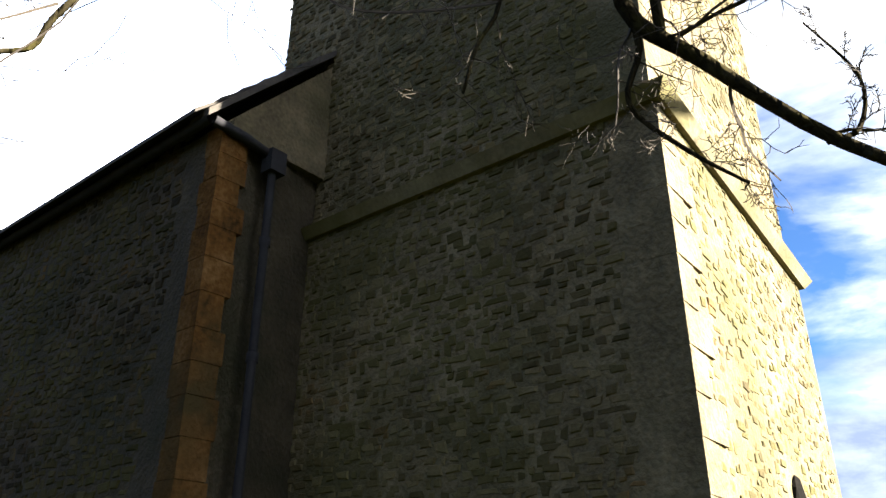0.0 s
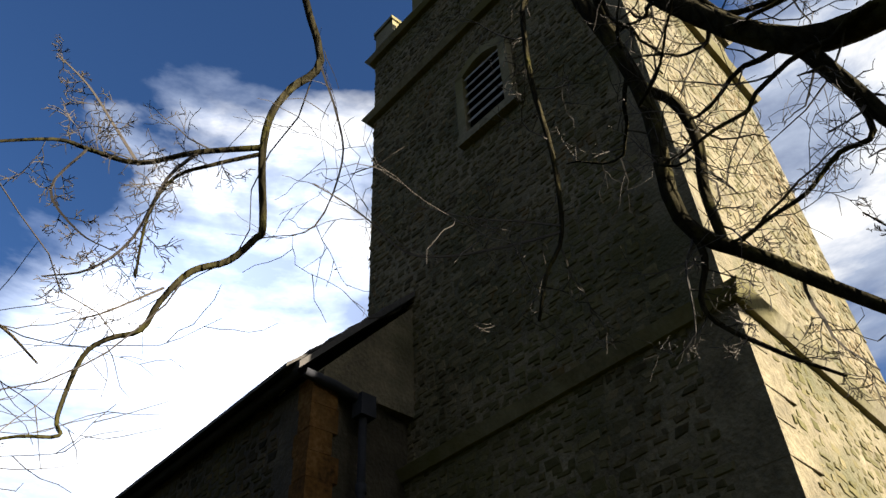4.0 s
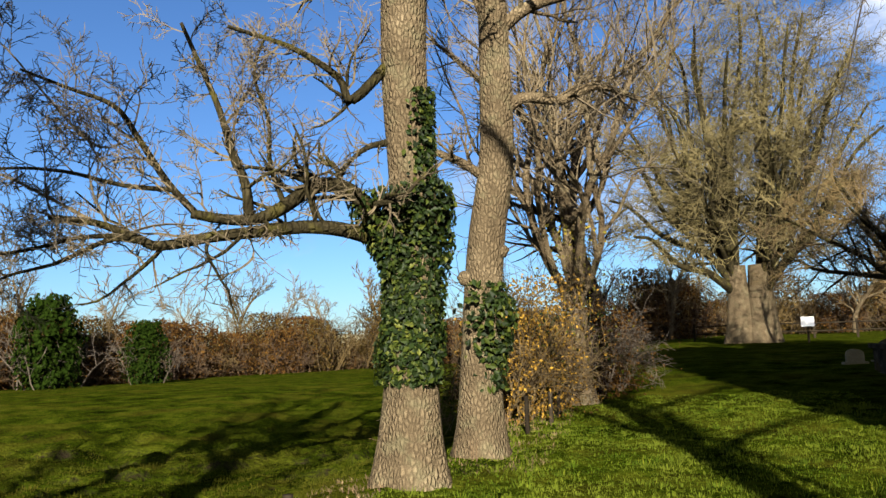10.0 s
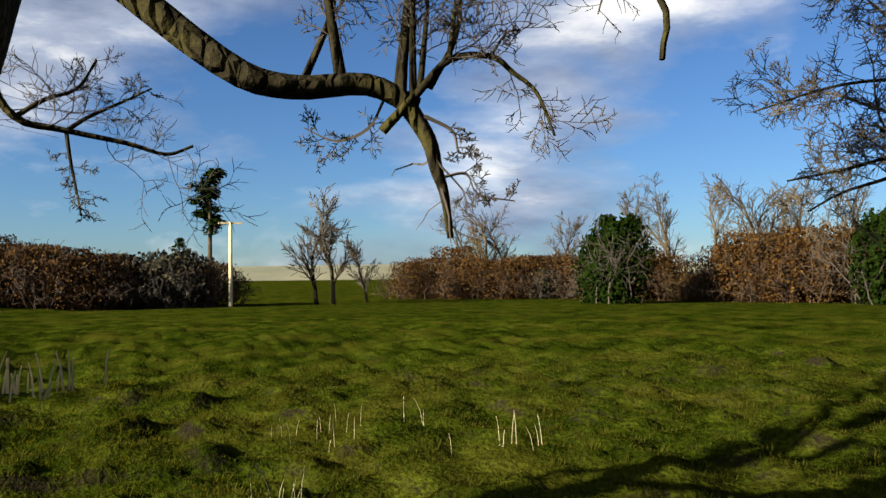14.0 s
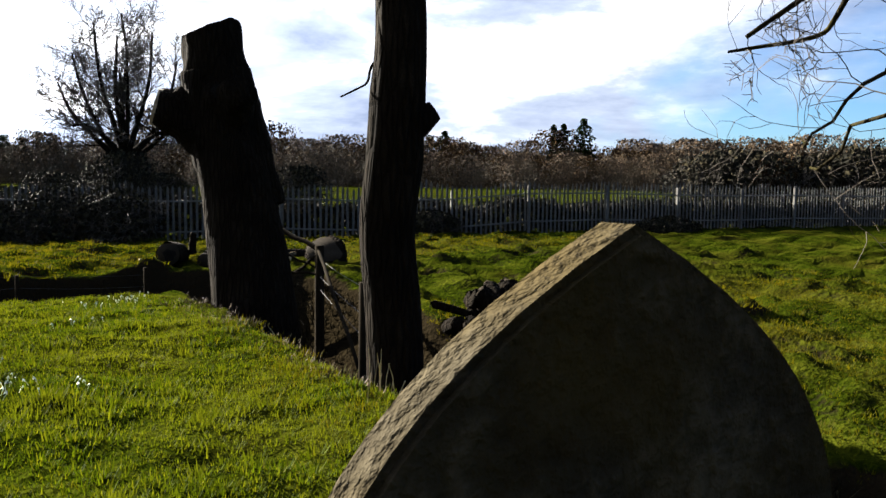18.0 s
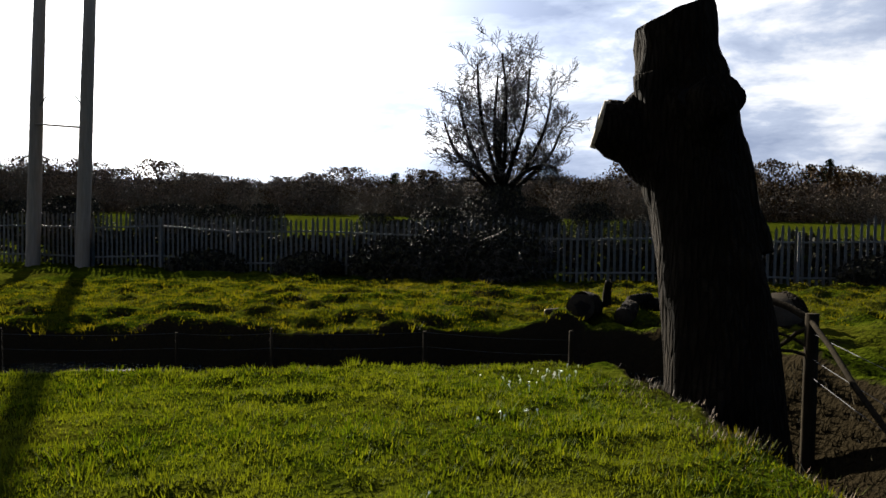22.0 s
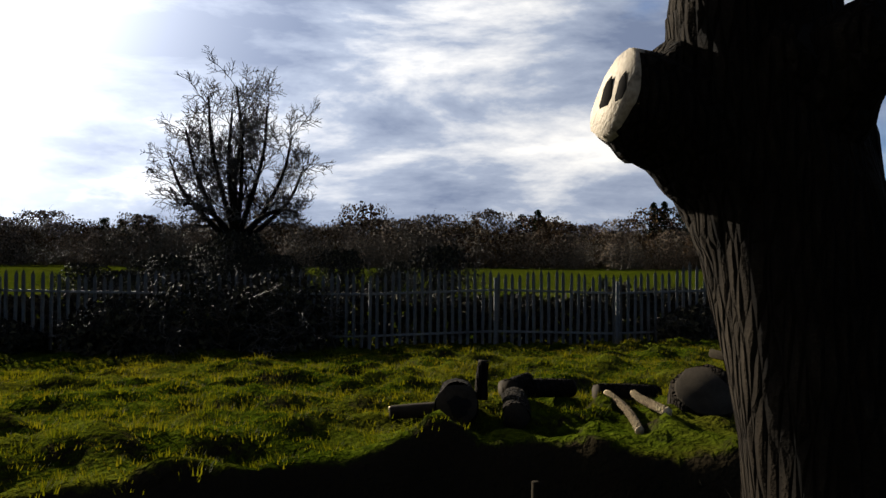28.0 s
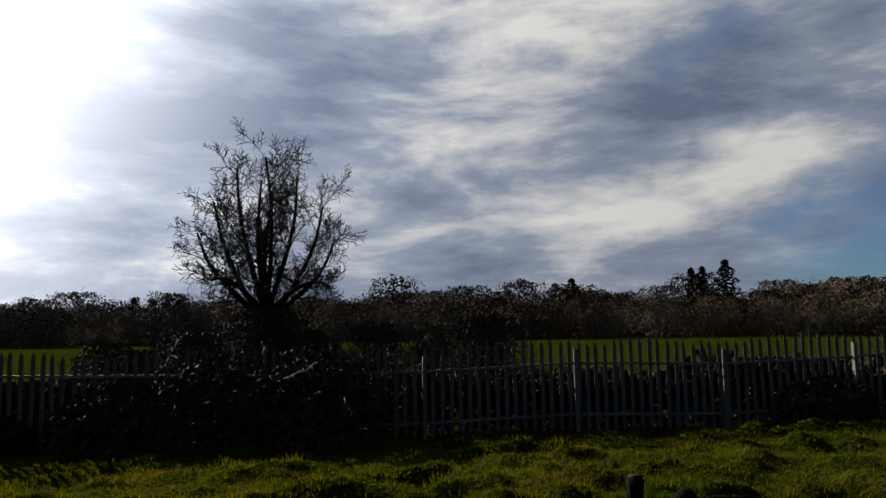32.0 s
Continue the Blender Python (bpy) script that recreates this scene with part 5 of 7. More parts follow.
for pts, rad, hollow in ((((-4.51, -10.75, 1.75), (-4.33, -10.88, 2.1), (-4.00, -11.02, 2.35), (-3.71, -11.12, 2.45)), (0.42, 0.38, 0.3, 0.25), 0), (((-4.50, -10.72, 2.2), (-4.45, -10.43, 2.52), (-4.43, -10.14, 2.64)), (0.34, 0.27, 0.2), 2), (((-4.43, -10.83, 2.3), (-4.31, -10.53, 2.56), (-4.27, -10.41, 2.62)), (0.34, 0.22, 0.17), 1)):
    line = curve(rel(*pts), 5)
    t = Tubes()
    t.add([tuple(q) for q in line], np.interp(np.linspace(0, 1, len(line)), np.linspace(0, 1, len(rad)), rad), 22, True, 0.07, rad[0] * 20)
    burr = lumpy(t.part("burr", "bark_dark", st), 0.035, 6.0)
    d = (line[-1] - line[-2]).normalized()
    t = Tubes()
    t.add([tuple(line[-1] - d * 0.02), tuple(line[-1] + d * 0.035)], [rad[-1] * 0.97, rad[-1] * (0.93 if not hollow else 0.85)], 22, True, 0.07, rad[0] * 20)
    t.part("cut_face", "bark_dark" if hollow else "sawn_end", burr, "" if hollow else "pale sawn face")
    if hollow == 2:
        continue
    side = d.cross(Vector((0, 0, 1))).normalized()
    for o, big_ in (((0.0, 2.4),) if hollow else ((-0.11, 1.25), (0.07, 1.5))):
        t = Tubes()
        q = line[-1] + d * 0.036 + side * o
        t.add([tuple(q), tuple(q + d * 0.004)], [0.045 * big_, 0.043 * big_], 14, True, 0.18, 2.0)
        hole = t.part("rot_hole", "void", burr, "dark rotted hollow")
        hole.matrix_basis = Matrix.Translation(q) @ Matrix.Diagonal((1, 1, 1.5 if not hollow else 1.0, 1)) @ Matrix.Translation(-q)

# ---- headstone close to the path ----
hs = thing("headstone", "tall lichened stone headstone with pointed top", "headstone", (-1.322, -1.25, ground_z(-1.322, -1.25) - 0.12), -5)
bm = bmesh.new()
W, H, RISE = 0.315, 1.53 - hs.location.z, 0.38
prof = [(-W, 0.0), (W, 0.0), (W, H - RISE)]
for i in range(1, 14):
    a = (i / 14.0) ** 1.3
    prof.append((W * (1 - a ** 2.5), H - RISE + RISE * a))
prof.append((0.0, H))
prof += [(-x, z) for x, z in prof[-2:2:-1]] + [(-W, H - RISE)]
fr = [bm.verts.new((x, 0.03, z)) for x, z in prof]
bk = [bm.verts.new((x, -0.03, z)) for x, z in prof]
bm.faces.new(fr[::-1]), bm.faces.new(bk)
for i in range(len(prof)):
    j = (i + 1) % len(prof)
    bm.faces.new((fr[i], fr[j], bk[j], bk[i]))
bmesh.ops.recalc_face_normals(bm, faces=bm.faces)
bmesh.ops.bevel(bm, geom=[e for e in bm.edges if e.calc_face_angle(0) > 1.0], offset=0.008, segments=2, affect="EDGES")
M["headstone"] = material("lichened_stone", speckle([(0.3, (0.00744, 0.0062, 0.00434)), (0.5, (0.0223, 0.0192, 0.013)), (0.72, (0.0744, 0.0651, 0.0465))], 4.0, 12.0, tint=(0.0434, 0.031, 0.00868)), 0.98, 0.8, 0.02, 0.0, 0.03)
part("slab", bm, "headstone", hs)
M["lichen"] = material("lichen_crust", speckle([(0.3, (0.07, 0.065, 0.05)), (0.7, (0.22, 0.21, 0.17))], 9.0, 6.0), 0.98, 0.6, 0.005, 0.0, 0.02)
M["lichen_ochre"] = material("lichen_ochre", speckle([(0.3, (0.06, 0.038, 0.008)), (0.7, (0.17, 0.11, 0.025))], 9.0, 6.0), 0.98, 0.6, 0.005, 0.0, 0.02)
rl = random.Random(19)
for k in range(26):
    face = 1 if k % 3 else -1
    cx, cz, size = rl.uniform(-0.26, 0.26), rl.uniform(0.45, H - RISE * 0.7), rl.uniform(0.012, 0.045)
    ring = [(cx + size * rl.uniform(0.6, 1.2) * math.cos(a * 0.698), cz + size * rl.uniform(0.6, 1.2) * math.sin(a * 0.698)) for a in range(9)]
    t = Tubes()
    t.v = [(x, face * 0.029, z) for x, z in ring] + [(cx + (x - cx) * 0.8, face * 0.0335, cz + (z - cz) * 0.8) for x, z in ring]
    t.f = [(i, (i + 1) % 9, 9 + (i + 1) % 9, 9 + i)[::face] for i in range(9)] + [tuple(range(9, 18))[::face]]
    t.part("lichen_patch", "lichen_ochre" if k % 4 == 0 else "lichen", hs, "crusty ochre lichen" if k % 4 == 0 else "crusty pale lichen", smooth=False)

# ---- far graves ----


def gravestone(name, label, x, y, w, h, d, mat, top, turn, group="far graves"):
    e = thing(name, label, "headstone", (x, y, ground_z(x, y) - 0.08), turn, group)
    bm = bmesh.new()
    prof = [(-w, 0), (w, 0), (w, h - top)] + [(w * math.cos(i * math.pi / 10), h - top + top * math.sin(i * math.pi / 10)) for i in range(1, 10)] + [(-w, h - top)]
    fr = [bm.verts.new((px, -d, pz)) for px, pz in prof]
    bk = [bm.verts.new((px, d, pz)) for px, pz in prof]
    bm.faces.new(fr), bm.faces.new(bk[::-1])
    for i in range(len(prof)):
        j = (i + 1) % len(prof)
        bm.faces.new((fr[j], fr[i], bk[i], bk[j]))
    part("slab", bm, mat, e)
    bm = bmesh.new()
    box(bm, -w - 0.08, w + 0.08, -d - 0.08, d + 0.08, 0, 0.14)
    part("base", bm, mat, e)
    return e


gravestone("gravestone", "pale cream gravestone with rounded top, sunlit", 6.0, 24.4, 0.24, 0.5, 0.05, "pale_stone", 0.14, 6)
gravestone("gravestone", "narrow pale gravestone beside a chest tomb", 6.9, 25.2, 0.16, 0.6, 0.06, "pale_stone", 0.1, 20)
gravestone("gravestone", "lichened gravestone, leaning slightly", 7.0, 22.6, 0.25, 0.72, 0.06, "headstone", 0.18, -8)
gravestone("gravestone", "tall weathered gravestone close to the church", 6.1, 18.2 + 0.9, 0.2, 0.85, 0.07, "pale_stone", 0.2, 55)
gravestone("gravestone", "low grey gravestone in long shade", 8.2, 29.0, 0.3, 0.55, 0.06, "headstone", 0.2, 0)
gravestone("gravestone", "grey gravestone with a shouldered top", 9.0, 30.5, 0.28, 0.6, 0.06, "headstone", 0.15, 10)
tomb = thing("chest_tomb", "dark stone chest tomb with a flat lid", "tomb", (6.35, 21.6, ground_z(6.35, 21.6) - 0.1), 5)
for name, b_, mat in (("chest", (-0.38, 0.38, -0.7, 0.7, 0, 0.72), "headstone"), ("lid", (-0.46, 0.46, -0.78, 0.78, 0.72, 0.84), "headstone"), ("plinth", (-0.48, 0.48, -0.8, 0.8, 0, 0.14), "headstone")):
    bm = bmesh.new()
    box(bm, *b_)
    part(name, bm, mat, tomb)
sg = thing("notice_board", "small white notice board on a post", "sign", (8.8, 44.2, ground_z(8.8, 44.2)))
bm = bmesh.new()
box(bm, -0.32, 0.32, -0.02, 0.02, 0.85, 1.35)
M["white"] = material("white_paint", speckle([(0.3, (0.68, 0.68, 0.66)), (0.7, (0.82, 0.82, 0.8))], 3.0), 0.6, 0.05)
part("board", bm, "white", sg)
bm = bmesh.new()
box(bm, -0.05, 0.05, 0.02, 0.1, -0.1, 1.3)
M["timber"] = material("weathered_timber", speckle([(0.3, (0.004, 0.0031, 0.002)), (0.55, (0.0115, 0.0092, 0.006)), (0.75, (0.03, 0.024, 0.016))], 3.0, 12.0, (1, 1, 0.15)), 0.97, 0.5, 0.01, 0.0, 0.01)
part("post", bm, "timber", sg)
fe = thing("field_fence", "post and rail fence beyond the graves", "fence")
for k in range(14):
    x = 4.0 + k * 2.4
    y = 56.0 - k * 0.5
    z = ground_z(x, y)
    bm = bmesh.new()
    box(bm, x - 0.06, x + 0.06, y - 0.06, y + 0.06, z - 0.2, z + 1.15)
    part("post", bm, "timber", fe)
for h in (0.45, 0.95):
    t = Tubes()
    t.add([(4.0 + k * 2.4, 55.92 - k * 0.5, ground_z(4.0 + k * 2.4, 56.0 - k * 0.5) + h) for k in range(14)], [0.05] * 14, 5)
    t.part("rail", "timber", fe)

# ---- steel palisade fence ----
M["palisade"] = material("galvanised_steel", speckle([(0.3, (0.03, 0.03, 0.03)), (0.5, (0.0638, 0.0638, 0.06)), (0.7, (0.105, 0.101, 0.0938))], 1.2, 14.0), 0.75, 0.15, 0.01, 0.1, 0.15)
pf = thing("palisade_fence", "grey galvanised steel palisade fence with pointed pales", "fence")
FENCE = [(26, -36.5), (14, -31.8), (7.0, -29.1), (2.9, -27.2), (-1.3, -25.0), (-4.8, -23.9), (-7.8, -22.6), (-12.5, -20.5), (-17.0, -18.7), (-25.5, -17.0), (-35.5, -15.0), (-60, -11.5)]


def pale_mesh():
    me = bpy.data.meshes.new("pale")
    w = 0.034
    a = [(-w, 0.0), (-w * 0.35, 0.022), (w * 0.35, 0.022), (w, 0.0)]
    v = [(x, y, 0.0) for x, y in a] + [(x, y, 1.42) for x, y in a] + [(0, 0.012, 1.52)]
    v += [(x, y - 0.004, z) for x, y, z in v]
    f = [(0, 1, 5, 4), (1, 2, 6, 5), (2, 3, 7, 6), (4, 5, 8), (5, 6, 8), (6, 7, 8)]
    f += [tuple(i + 9 for i in reversed(q)) for q in f] + [(0, 4, 13, 9), (3, 12, 16, 7)]
    me.from_pydata(v, [], f)
    me.materials.append(M["palisade"])
    return me


PALE = pale_mesh()
rest_v, rest_f = [], []
run = 0.0
count = 0
pv, pfaces = [tuple(v.co) for v in PALE.vertices], [tuple(p.vertices) for p in PALE.polygons]
rp = random.Random(17)
for (ax, ay), (bx, by) in zip(FENCE, FENCE[1:]):
    d = math.hypot(bx - ax, by - ay)
    ang = math.atan2(by - ay, bx - ax)
    while run < d:
        x, y = ax + (bx - ax) * run / d, ay + (by - ay) * run / d
        z = ground_z(x, y) + 0.03
        m = pose(x, y, z + rp.uniform(-0.012, 0.012), 0, rp.uniform(-1, 1), math.degrees(ang))
        if -20 < x < 7 and count < 300:
            o = new("pale", PALE)
            o.parent = pf
            o.matrix_basis = m
            count += 1
        else:
            b = len(rest_v)
            rest_v += [tuple(m @ Vector(q)) for q in pv]
            rest_f += [tuple(b + i for i in q) for q in pfaces]
        run += 0.155
    run -= d
    n = max(1, round(d / 2.75))
    for k in range(n):
        x, y = ax + (bx - ax) * k / n, ay + (by - ay) * k / n
        bm = bmesh.new()
        box(bm, -0.03, 0.03, -0.1, -0.02, -0.3, 1.4)
        o = part("post", bm, "palisade", pf)
        o.matrix_basis = pose(x, y, ground_z(x, y), 0, 0, math.degrees(ang))
    for h in (0.3, 1.15):
        bm = bmesh.new()
        vs = []
        for k in range(n + 1):
            t = k / n
            x, y = ax + (bx - ax) * t, ay + (by - ay) * t
            z = ground_z(x, y) + h
            ox, oy = math.sin(ang) * 0.006, -math.cos(ang) * 0.006
            vs.append([bm.verts.new((x + ox * u, y + oy * u, z + s)) for u, s in ((1, -0.022), (6, -0.022), (6, 0.022), (1, 0.022))])
        for p, q in zip(vs, vs[1:]):
            for i in range(4):
                bm.faces.new((p[i], p[(i + 1) % 4], q[(i + 1) % 4], q[i]))
        part("rail", bm, "palisade", pf)
rest = mesh_part("far_pale_run", rest_v, rest_f, "palisade", pf)
tagged(rest, "steel pales further along", kind="stuff")

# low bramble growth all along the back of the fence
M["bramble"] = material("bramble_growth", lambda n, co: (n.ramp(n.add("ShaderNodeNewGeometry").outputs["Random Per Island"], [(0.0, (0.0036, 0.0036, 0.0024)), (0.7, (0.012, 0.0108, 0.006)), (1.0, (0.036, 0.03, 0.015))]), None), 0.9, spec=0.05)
rb = random.Random(55)
spots, cane = [], Tubes()
for (ax, ay), (bx, by) in zip(FENCE, FENCE[1:]):
    d = math.hypot(bx - ax, by - ay)
    nx, ny = (by - ay) / d, -(bx - ax) / d
    if ny > 0:
        nx, ny = -nx, -ny
    for k in range(int(d * (560 if ax < 9 else 160))):
        s, q = rb.random(), 0.25 + 0.9 * rb.random()
        x, y = ax + (bx - ax) * s + nx * q, ay + (by - ay) * s + ny * q
        top = 1.02 + 0.25 * noise.noise((x * 0.35, y * 0.35, 2.0)) + 0.15 * noise.noise((x * 1.5, y * 1.5, 4.0))
        z = ground_z(x, y)
        spots.append(((x, y, z + top * rb.random() ** 0.75), (rb.gauss(0, 1), rb.gauss(0, 1), 0.3)))
        if k % 9 == 0:
            thin(cane, [(x, y, z), (x + rb.gauss(0, 0.15), y + rb.gauss(0, 0.1), z + top * 0.7), (x + rb.gauss(0, 0.4), y + rb.gauss(0, 0.2), z + top * rb.uniform(0.8, 1.2))], 0.008, 0.004)
hedge_strip = thing("bramble_hedge", "dark dead bramble growth behind the palisade", "bush", kind="stuff")
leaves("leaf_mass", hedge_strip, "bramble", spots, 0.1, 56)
cane.part("cane_mass", "twig_dark", hedge_strip, smooth=False)

# bramble mounds grown through the fence
for n, (x, y, sx, sz) in enumerate(((-3.4, -24.1, 1.2, 1.1), (-4.7, -23.7, 1.4, 1.5), (-6.1, -23.1, 1.3, 1.5), (-1.2, -24.8, 0.9, 0.6), (-14.0, -19.6, 1.0, 0.7), (-22, -17.4, 1.4, 0.6), (1.5, -26.2, 1.2, 0.7))):
    e = thing("bramble_mound", "dark bramble thicket against the palisade", "bush", (x, y, ground_z(x, y) - 0.05), group="fence brambles")
    g = Grower(70 + n, [5, 3], [0.5, 0.5], (30, 80), 0.3, -0.02, 0.1, 0.007, 0.03, 0.15, 0.25)
    for k in range(60):
        a, q = g.rnd.uniform(0, 6.28), g.rnd.random() ** 0.5 * sx
        g.branch(Vector((q * math.cos(a), 0.6 * q * math.sin(a), 0)), Vector((g.rnd.gauss(0, 0.4), g.rnd.gauss(0, 0.4), 1)), sz * g.rnd.uniform(0.7, 1.15) * (1.15 - 0.45 * q / sx), 0.014)
    g.finish(e, "bark_dark", "twig_dark", "stem_frame")
    spots = []
    for k in range(2600):
        a, q, h = r.uniform(0, 6.28), r.random() ** 0.5 * sx, r.random()
        spots.append(((q * math.cos(a), 0.65 * q * math.sin(a), sz * h * (1.05 - 0.5 * (q / sx) ** 2)), (math.cos(a), math.sin(a), 0.5)))
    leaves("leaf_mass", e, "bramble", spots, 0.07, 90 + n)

# ---- posts, rails and wire along the ditch ----


def round_post(parent, x, y, top, rad=0.055, lean=(0, 0), name="post"):
    z = ground_z(x, y)
    t = Tubes()
    t.add([(x, y, z - 0.3), (x + lean[0] * 0.5, y + lean[1] * 0.5, (z + top) / 2), (x + lean[0], y + lean[1], top)], [rad, rad * 0.97, rad * 0.93], 9, True, 0.06, x)
    return t.part(name, "timber", parent)


def wire(parent, a, b, rad=0.004, sag=0.02, name="wire"):
    t = Tubes()
    a, b = Vector(a), Vector(b)
    thin(t, [tuple(a.lerp(b, k / 6) - Vector((0, 0, sag * math.sin(math.pi * k / 6)))) for k in range(7)], rad, rad)
    return t.part(name, "iron", parent, smooth=False)


rails = thing("rail_fence", "broken timber rail fence beside the stump", "fence")
round_post(rails, -5.85, -10.7, 0.64, 0.07)
round_post(rails, -4.7, -7.5, 0.55, 0.05)
for a, b, rr in (((-5.83, -10.7, 0.58), (-4.74, -7.65, -0.36), 0.035), ((-5.83, -10.72, 0.5), (-5.5, -11.2, 0.08), 0.03), ((-5.85, -10.75, 0.58), (-5.5, -12.0, 0.98), 0.05), ((-5.83, -10.65, 0.22), (-5.3, -11.5, 0.3), 0.025), ((-5.83, -10.7, 0.3), (-5.4, -11.4, 0.62), 0.022)):
    t = Tubes()
    p = [Vector(a).lerp(Vector(b), k / 5) + Vector((0, 0, 0.02 * math.sin(k * 2.1))) for k in range(6)]
    t.add([tuple(q) for q in p], [0.72 * rr * (1.05 - 0.03 * k) for k in range(6)], 8, True, 0.06, rr * 90)
    t.part("rail", "timber", rails)
for h0, h1 in ((0.45, 0.5), (0.2, 0.22), (0.02, 0.0)):
    wire(rails, (-5.83, -10.65, h0), (-4.7, -7.5, h1))
stock = thing("wire_fence", "old stock wire fence on weathered posts", "fence")
POSTS = [(-4.7, -7.5), (-4.5, -5.0), (-4.2, -2.8), (-3.9, 0.6), (-3.5, 3.2), (-3.2, 6.0)]
for n, (x, y) in enumerate(POSTS[1:]):
    round_post(stock, x, y, (0.12, 0.52, 0.2, 0.05, 0.05)[n], 0.034)
for (ax, ay), (bx, by) in zip(POSTS[:4], POSTS[1:4]):
    za, zb = ground_z(ax, ay), ground_z(bx, by)
    za, zb = za + 0.1, zb + 0.1
    for h in (0.0, 0.13, 0.26, 0.39, 0.52, 0.65):
        wire(stock, (ax, ay, za + h), (bx, by, zb + h), 0.0028)
    n = int(math.hypot(bx - ax, by - ay) / 0.22)
    t = Tubes()
    for k in range(1, n):
        s = k / n
        x, y, z = ax + (bx - ax) * s, ay + (by - ay) * s, za + (zb - za) * s
        thin(t, [(x, y, z), (x, y, z + 0.65)], 0.002, 0.002)
    t.part("netting", "palisade", stock, smooth=False)
ditch_posts = thing("ditch_fence", "low wire fence on posts along the ditch", "fence")
DP = [(-3.75, -11.75), (-2.28, -12.43), (-0.6, -12.5), (0.4, -12.6), (2.2, -12.75), (4.5, -12.9)]
for n, (x, y) in enumerate(DP):
    round_post(ditch_posts, x, y, 0.34 if n == 0 else 0.3 - 0.05 * (n % 2), 0.026 if n < 2 else 0.016)
for a, b in zip(DP, DP[1:]):
    for h in (0.24, 0.08):
        wire(ditch_posts, (*a, h), (*b, h), 0.003)
bank_posts = thing("boundary_post_row", "short weathered boundary posts by the field", "post")
for x, y, h in ((-2.3, 5.04, 0.62), (-1.75, 12.9, 0.6), (-1.5, 14.2, 0.55), (-1.45, 15.2, 0.6)):
    round_post(bank_posts, x, y, ground_z(x, y) + h, 0.04, name="post")

# water in the ditch
M["water"] = material("ditch_water", lambda n, co: ((0.02, 0.02, 0.015, 1), n.noise(co, 6.0, 2.0)), 0.06, 0.08, 0.01, 0.0, 0.5)
bm = bmesh.new()
vs = [bm.verts.new(p) for p in ((-7.5, -14.4, -0.45), (9, -15.6, -0.45), (9, -12.4, -0.45), (-7.5, -12.2, -0.45))]
bm.faces.new(vs)
tagged(part("water", bm, "water"), "shallow dark water in the ditch", "water", kind="structure")

# ---- logs ----


def log(name, label, a, b, ra, rb, mat="bark_dark", cut="old_cut_shaded", seed=1.0, group="sawn logs", holes=0):
    a, b = Vector(a), Vector(b)
    e = thing(name, label, "log", tuple(a), group=group)
    t = Tubes()
    n = 7
    bend = Vector((math.sin(seed * 7), math.cos(seed * 5), 0.3)) * 0.03 * (b - a).length
    t.add([tuple((b - a) * (k / (n - 1)) + bend * math.sin(math.pi * k / (n - 1))) for k in range(n)], [ra + (rb - ra) * k / (n - 1) for k in range(n)], 18, True, 0.08, seed)
    t.part("trunk", mat, e)
    d = (b - a).normalized()
    for p, rr, s in ((Vector((0, 0, 0)), ra, -1), (b - a, rb, 1)):
        t = Tubes()
        t.add([tuple(p + d * s * 0.002), tuple(p + d * s * 0.02)], [rr * 0.94, rr * 0.9], 18, True, 0.08, seed)
        face = t.part("cut_face", cut, e)
        if holes and s < 0:
            t = Tubes()
            u = d.orthogonal().normalized()
            t.add([tuple(p + d * s * 0.021 + u * rr * 0.12), tuple(p + d * s * 0.025 + u * rr * 0.12)], [rr * 0.5, rr * 0.46], 16, True, 0.3, seed * 2)
            t.part("rot_hole", "void", face, "dark rotten heart")
    return e


gzz = lambda x, y, h: (x, y, ground_z(x, y) + h)
log("log", "thick sawn log with a rotten hollow end", gzz(-4.86, -14.42, 0.2), gzz(-5.2, -14.97, 0.18), 0.21, 0.2, seed=1.1, holes=1)
log("log", "pale split slab of trunk on the grass", gzz(-4.66, -15.4, 0.06), gzz(-5.1, -15.12, 0.08), 0.07, 0.08, "old_cut_shaded", "cut_wood", 2.2)
log("log", "upright dark log end in the pile", gzz(-5.42, -14.85, 0.1), gzz(-5.45, -14.87, 0.46), 0.07, 0.055, seed=3.0)
log("log", "dark sawn log beside the pile", gzz(-5.45, -14.3, 0.12), gzz(-5.75, -14.75, 0.12), 0.14, 0.13, seed=3.4)
log("log", "dark log lying beyond the pile", gzz(-6.0, -15.3, 0.1), gzz(-6.85, -15.15, 0.1), 0.11, 0.1, seed=4.0)
log("log", "crooked dark log leaning on the pile", gzz(-5.85, -14.95, 0.12), gzz(-6.3, -15.25, 0.3), 0.09, 0.06, seed=4.3)
log("log", "dark log lying on rough grass", gzz(-7.06, -14.95, 0.1), gzz(-7.8, -14.75, 0.1), 0.11, 0.09, seed=4.6)
log("pale_branch", "straight peeled pale branch on grass", gzz(-6.29, -13.5, 0.04), gzz(-7.04, -14.76, 0.07), 0.045, 0.04, "bark", "cut_wood", 5.0)
log("pale_branch", "knotty pale branch lying on grass", gzz(-6.7, -13.55, 0.05), gzz(-7.33, -14.65, 0.09), 0.05, 0.04, "bark", "cut_wood", 5.6)
disc = log("sawn_disc", "wide sawn trunk disc tilted on the grass", gzz(-7.62, -13.9, 0.06), gzz(-7.55, -13.78, 0.24), 0.4, 0.38, cut="old_cut_shaded", seed=6.0)
lumpy(disc.children[0], 0.04, 5.0)
log("fallen_branch", "dark fallen branch on the field", gzz(-8.25, -7.65, 0.06), gzz(-10.6, -9.0, 0.22), 0.12, 0.09, seed=7.0)
log("fallen_branch", "forked dark fallen branch end", gzz(-10.3, -9.5, 0.3), gzz(-10.9, -8.4, 0.2), 0.1, 0.05, seed=7.7)
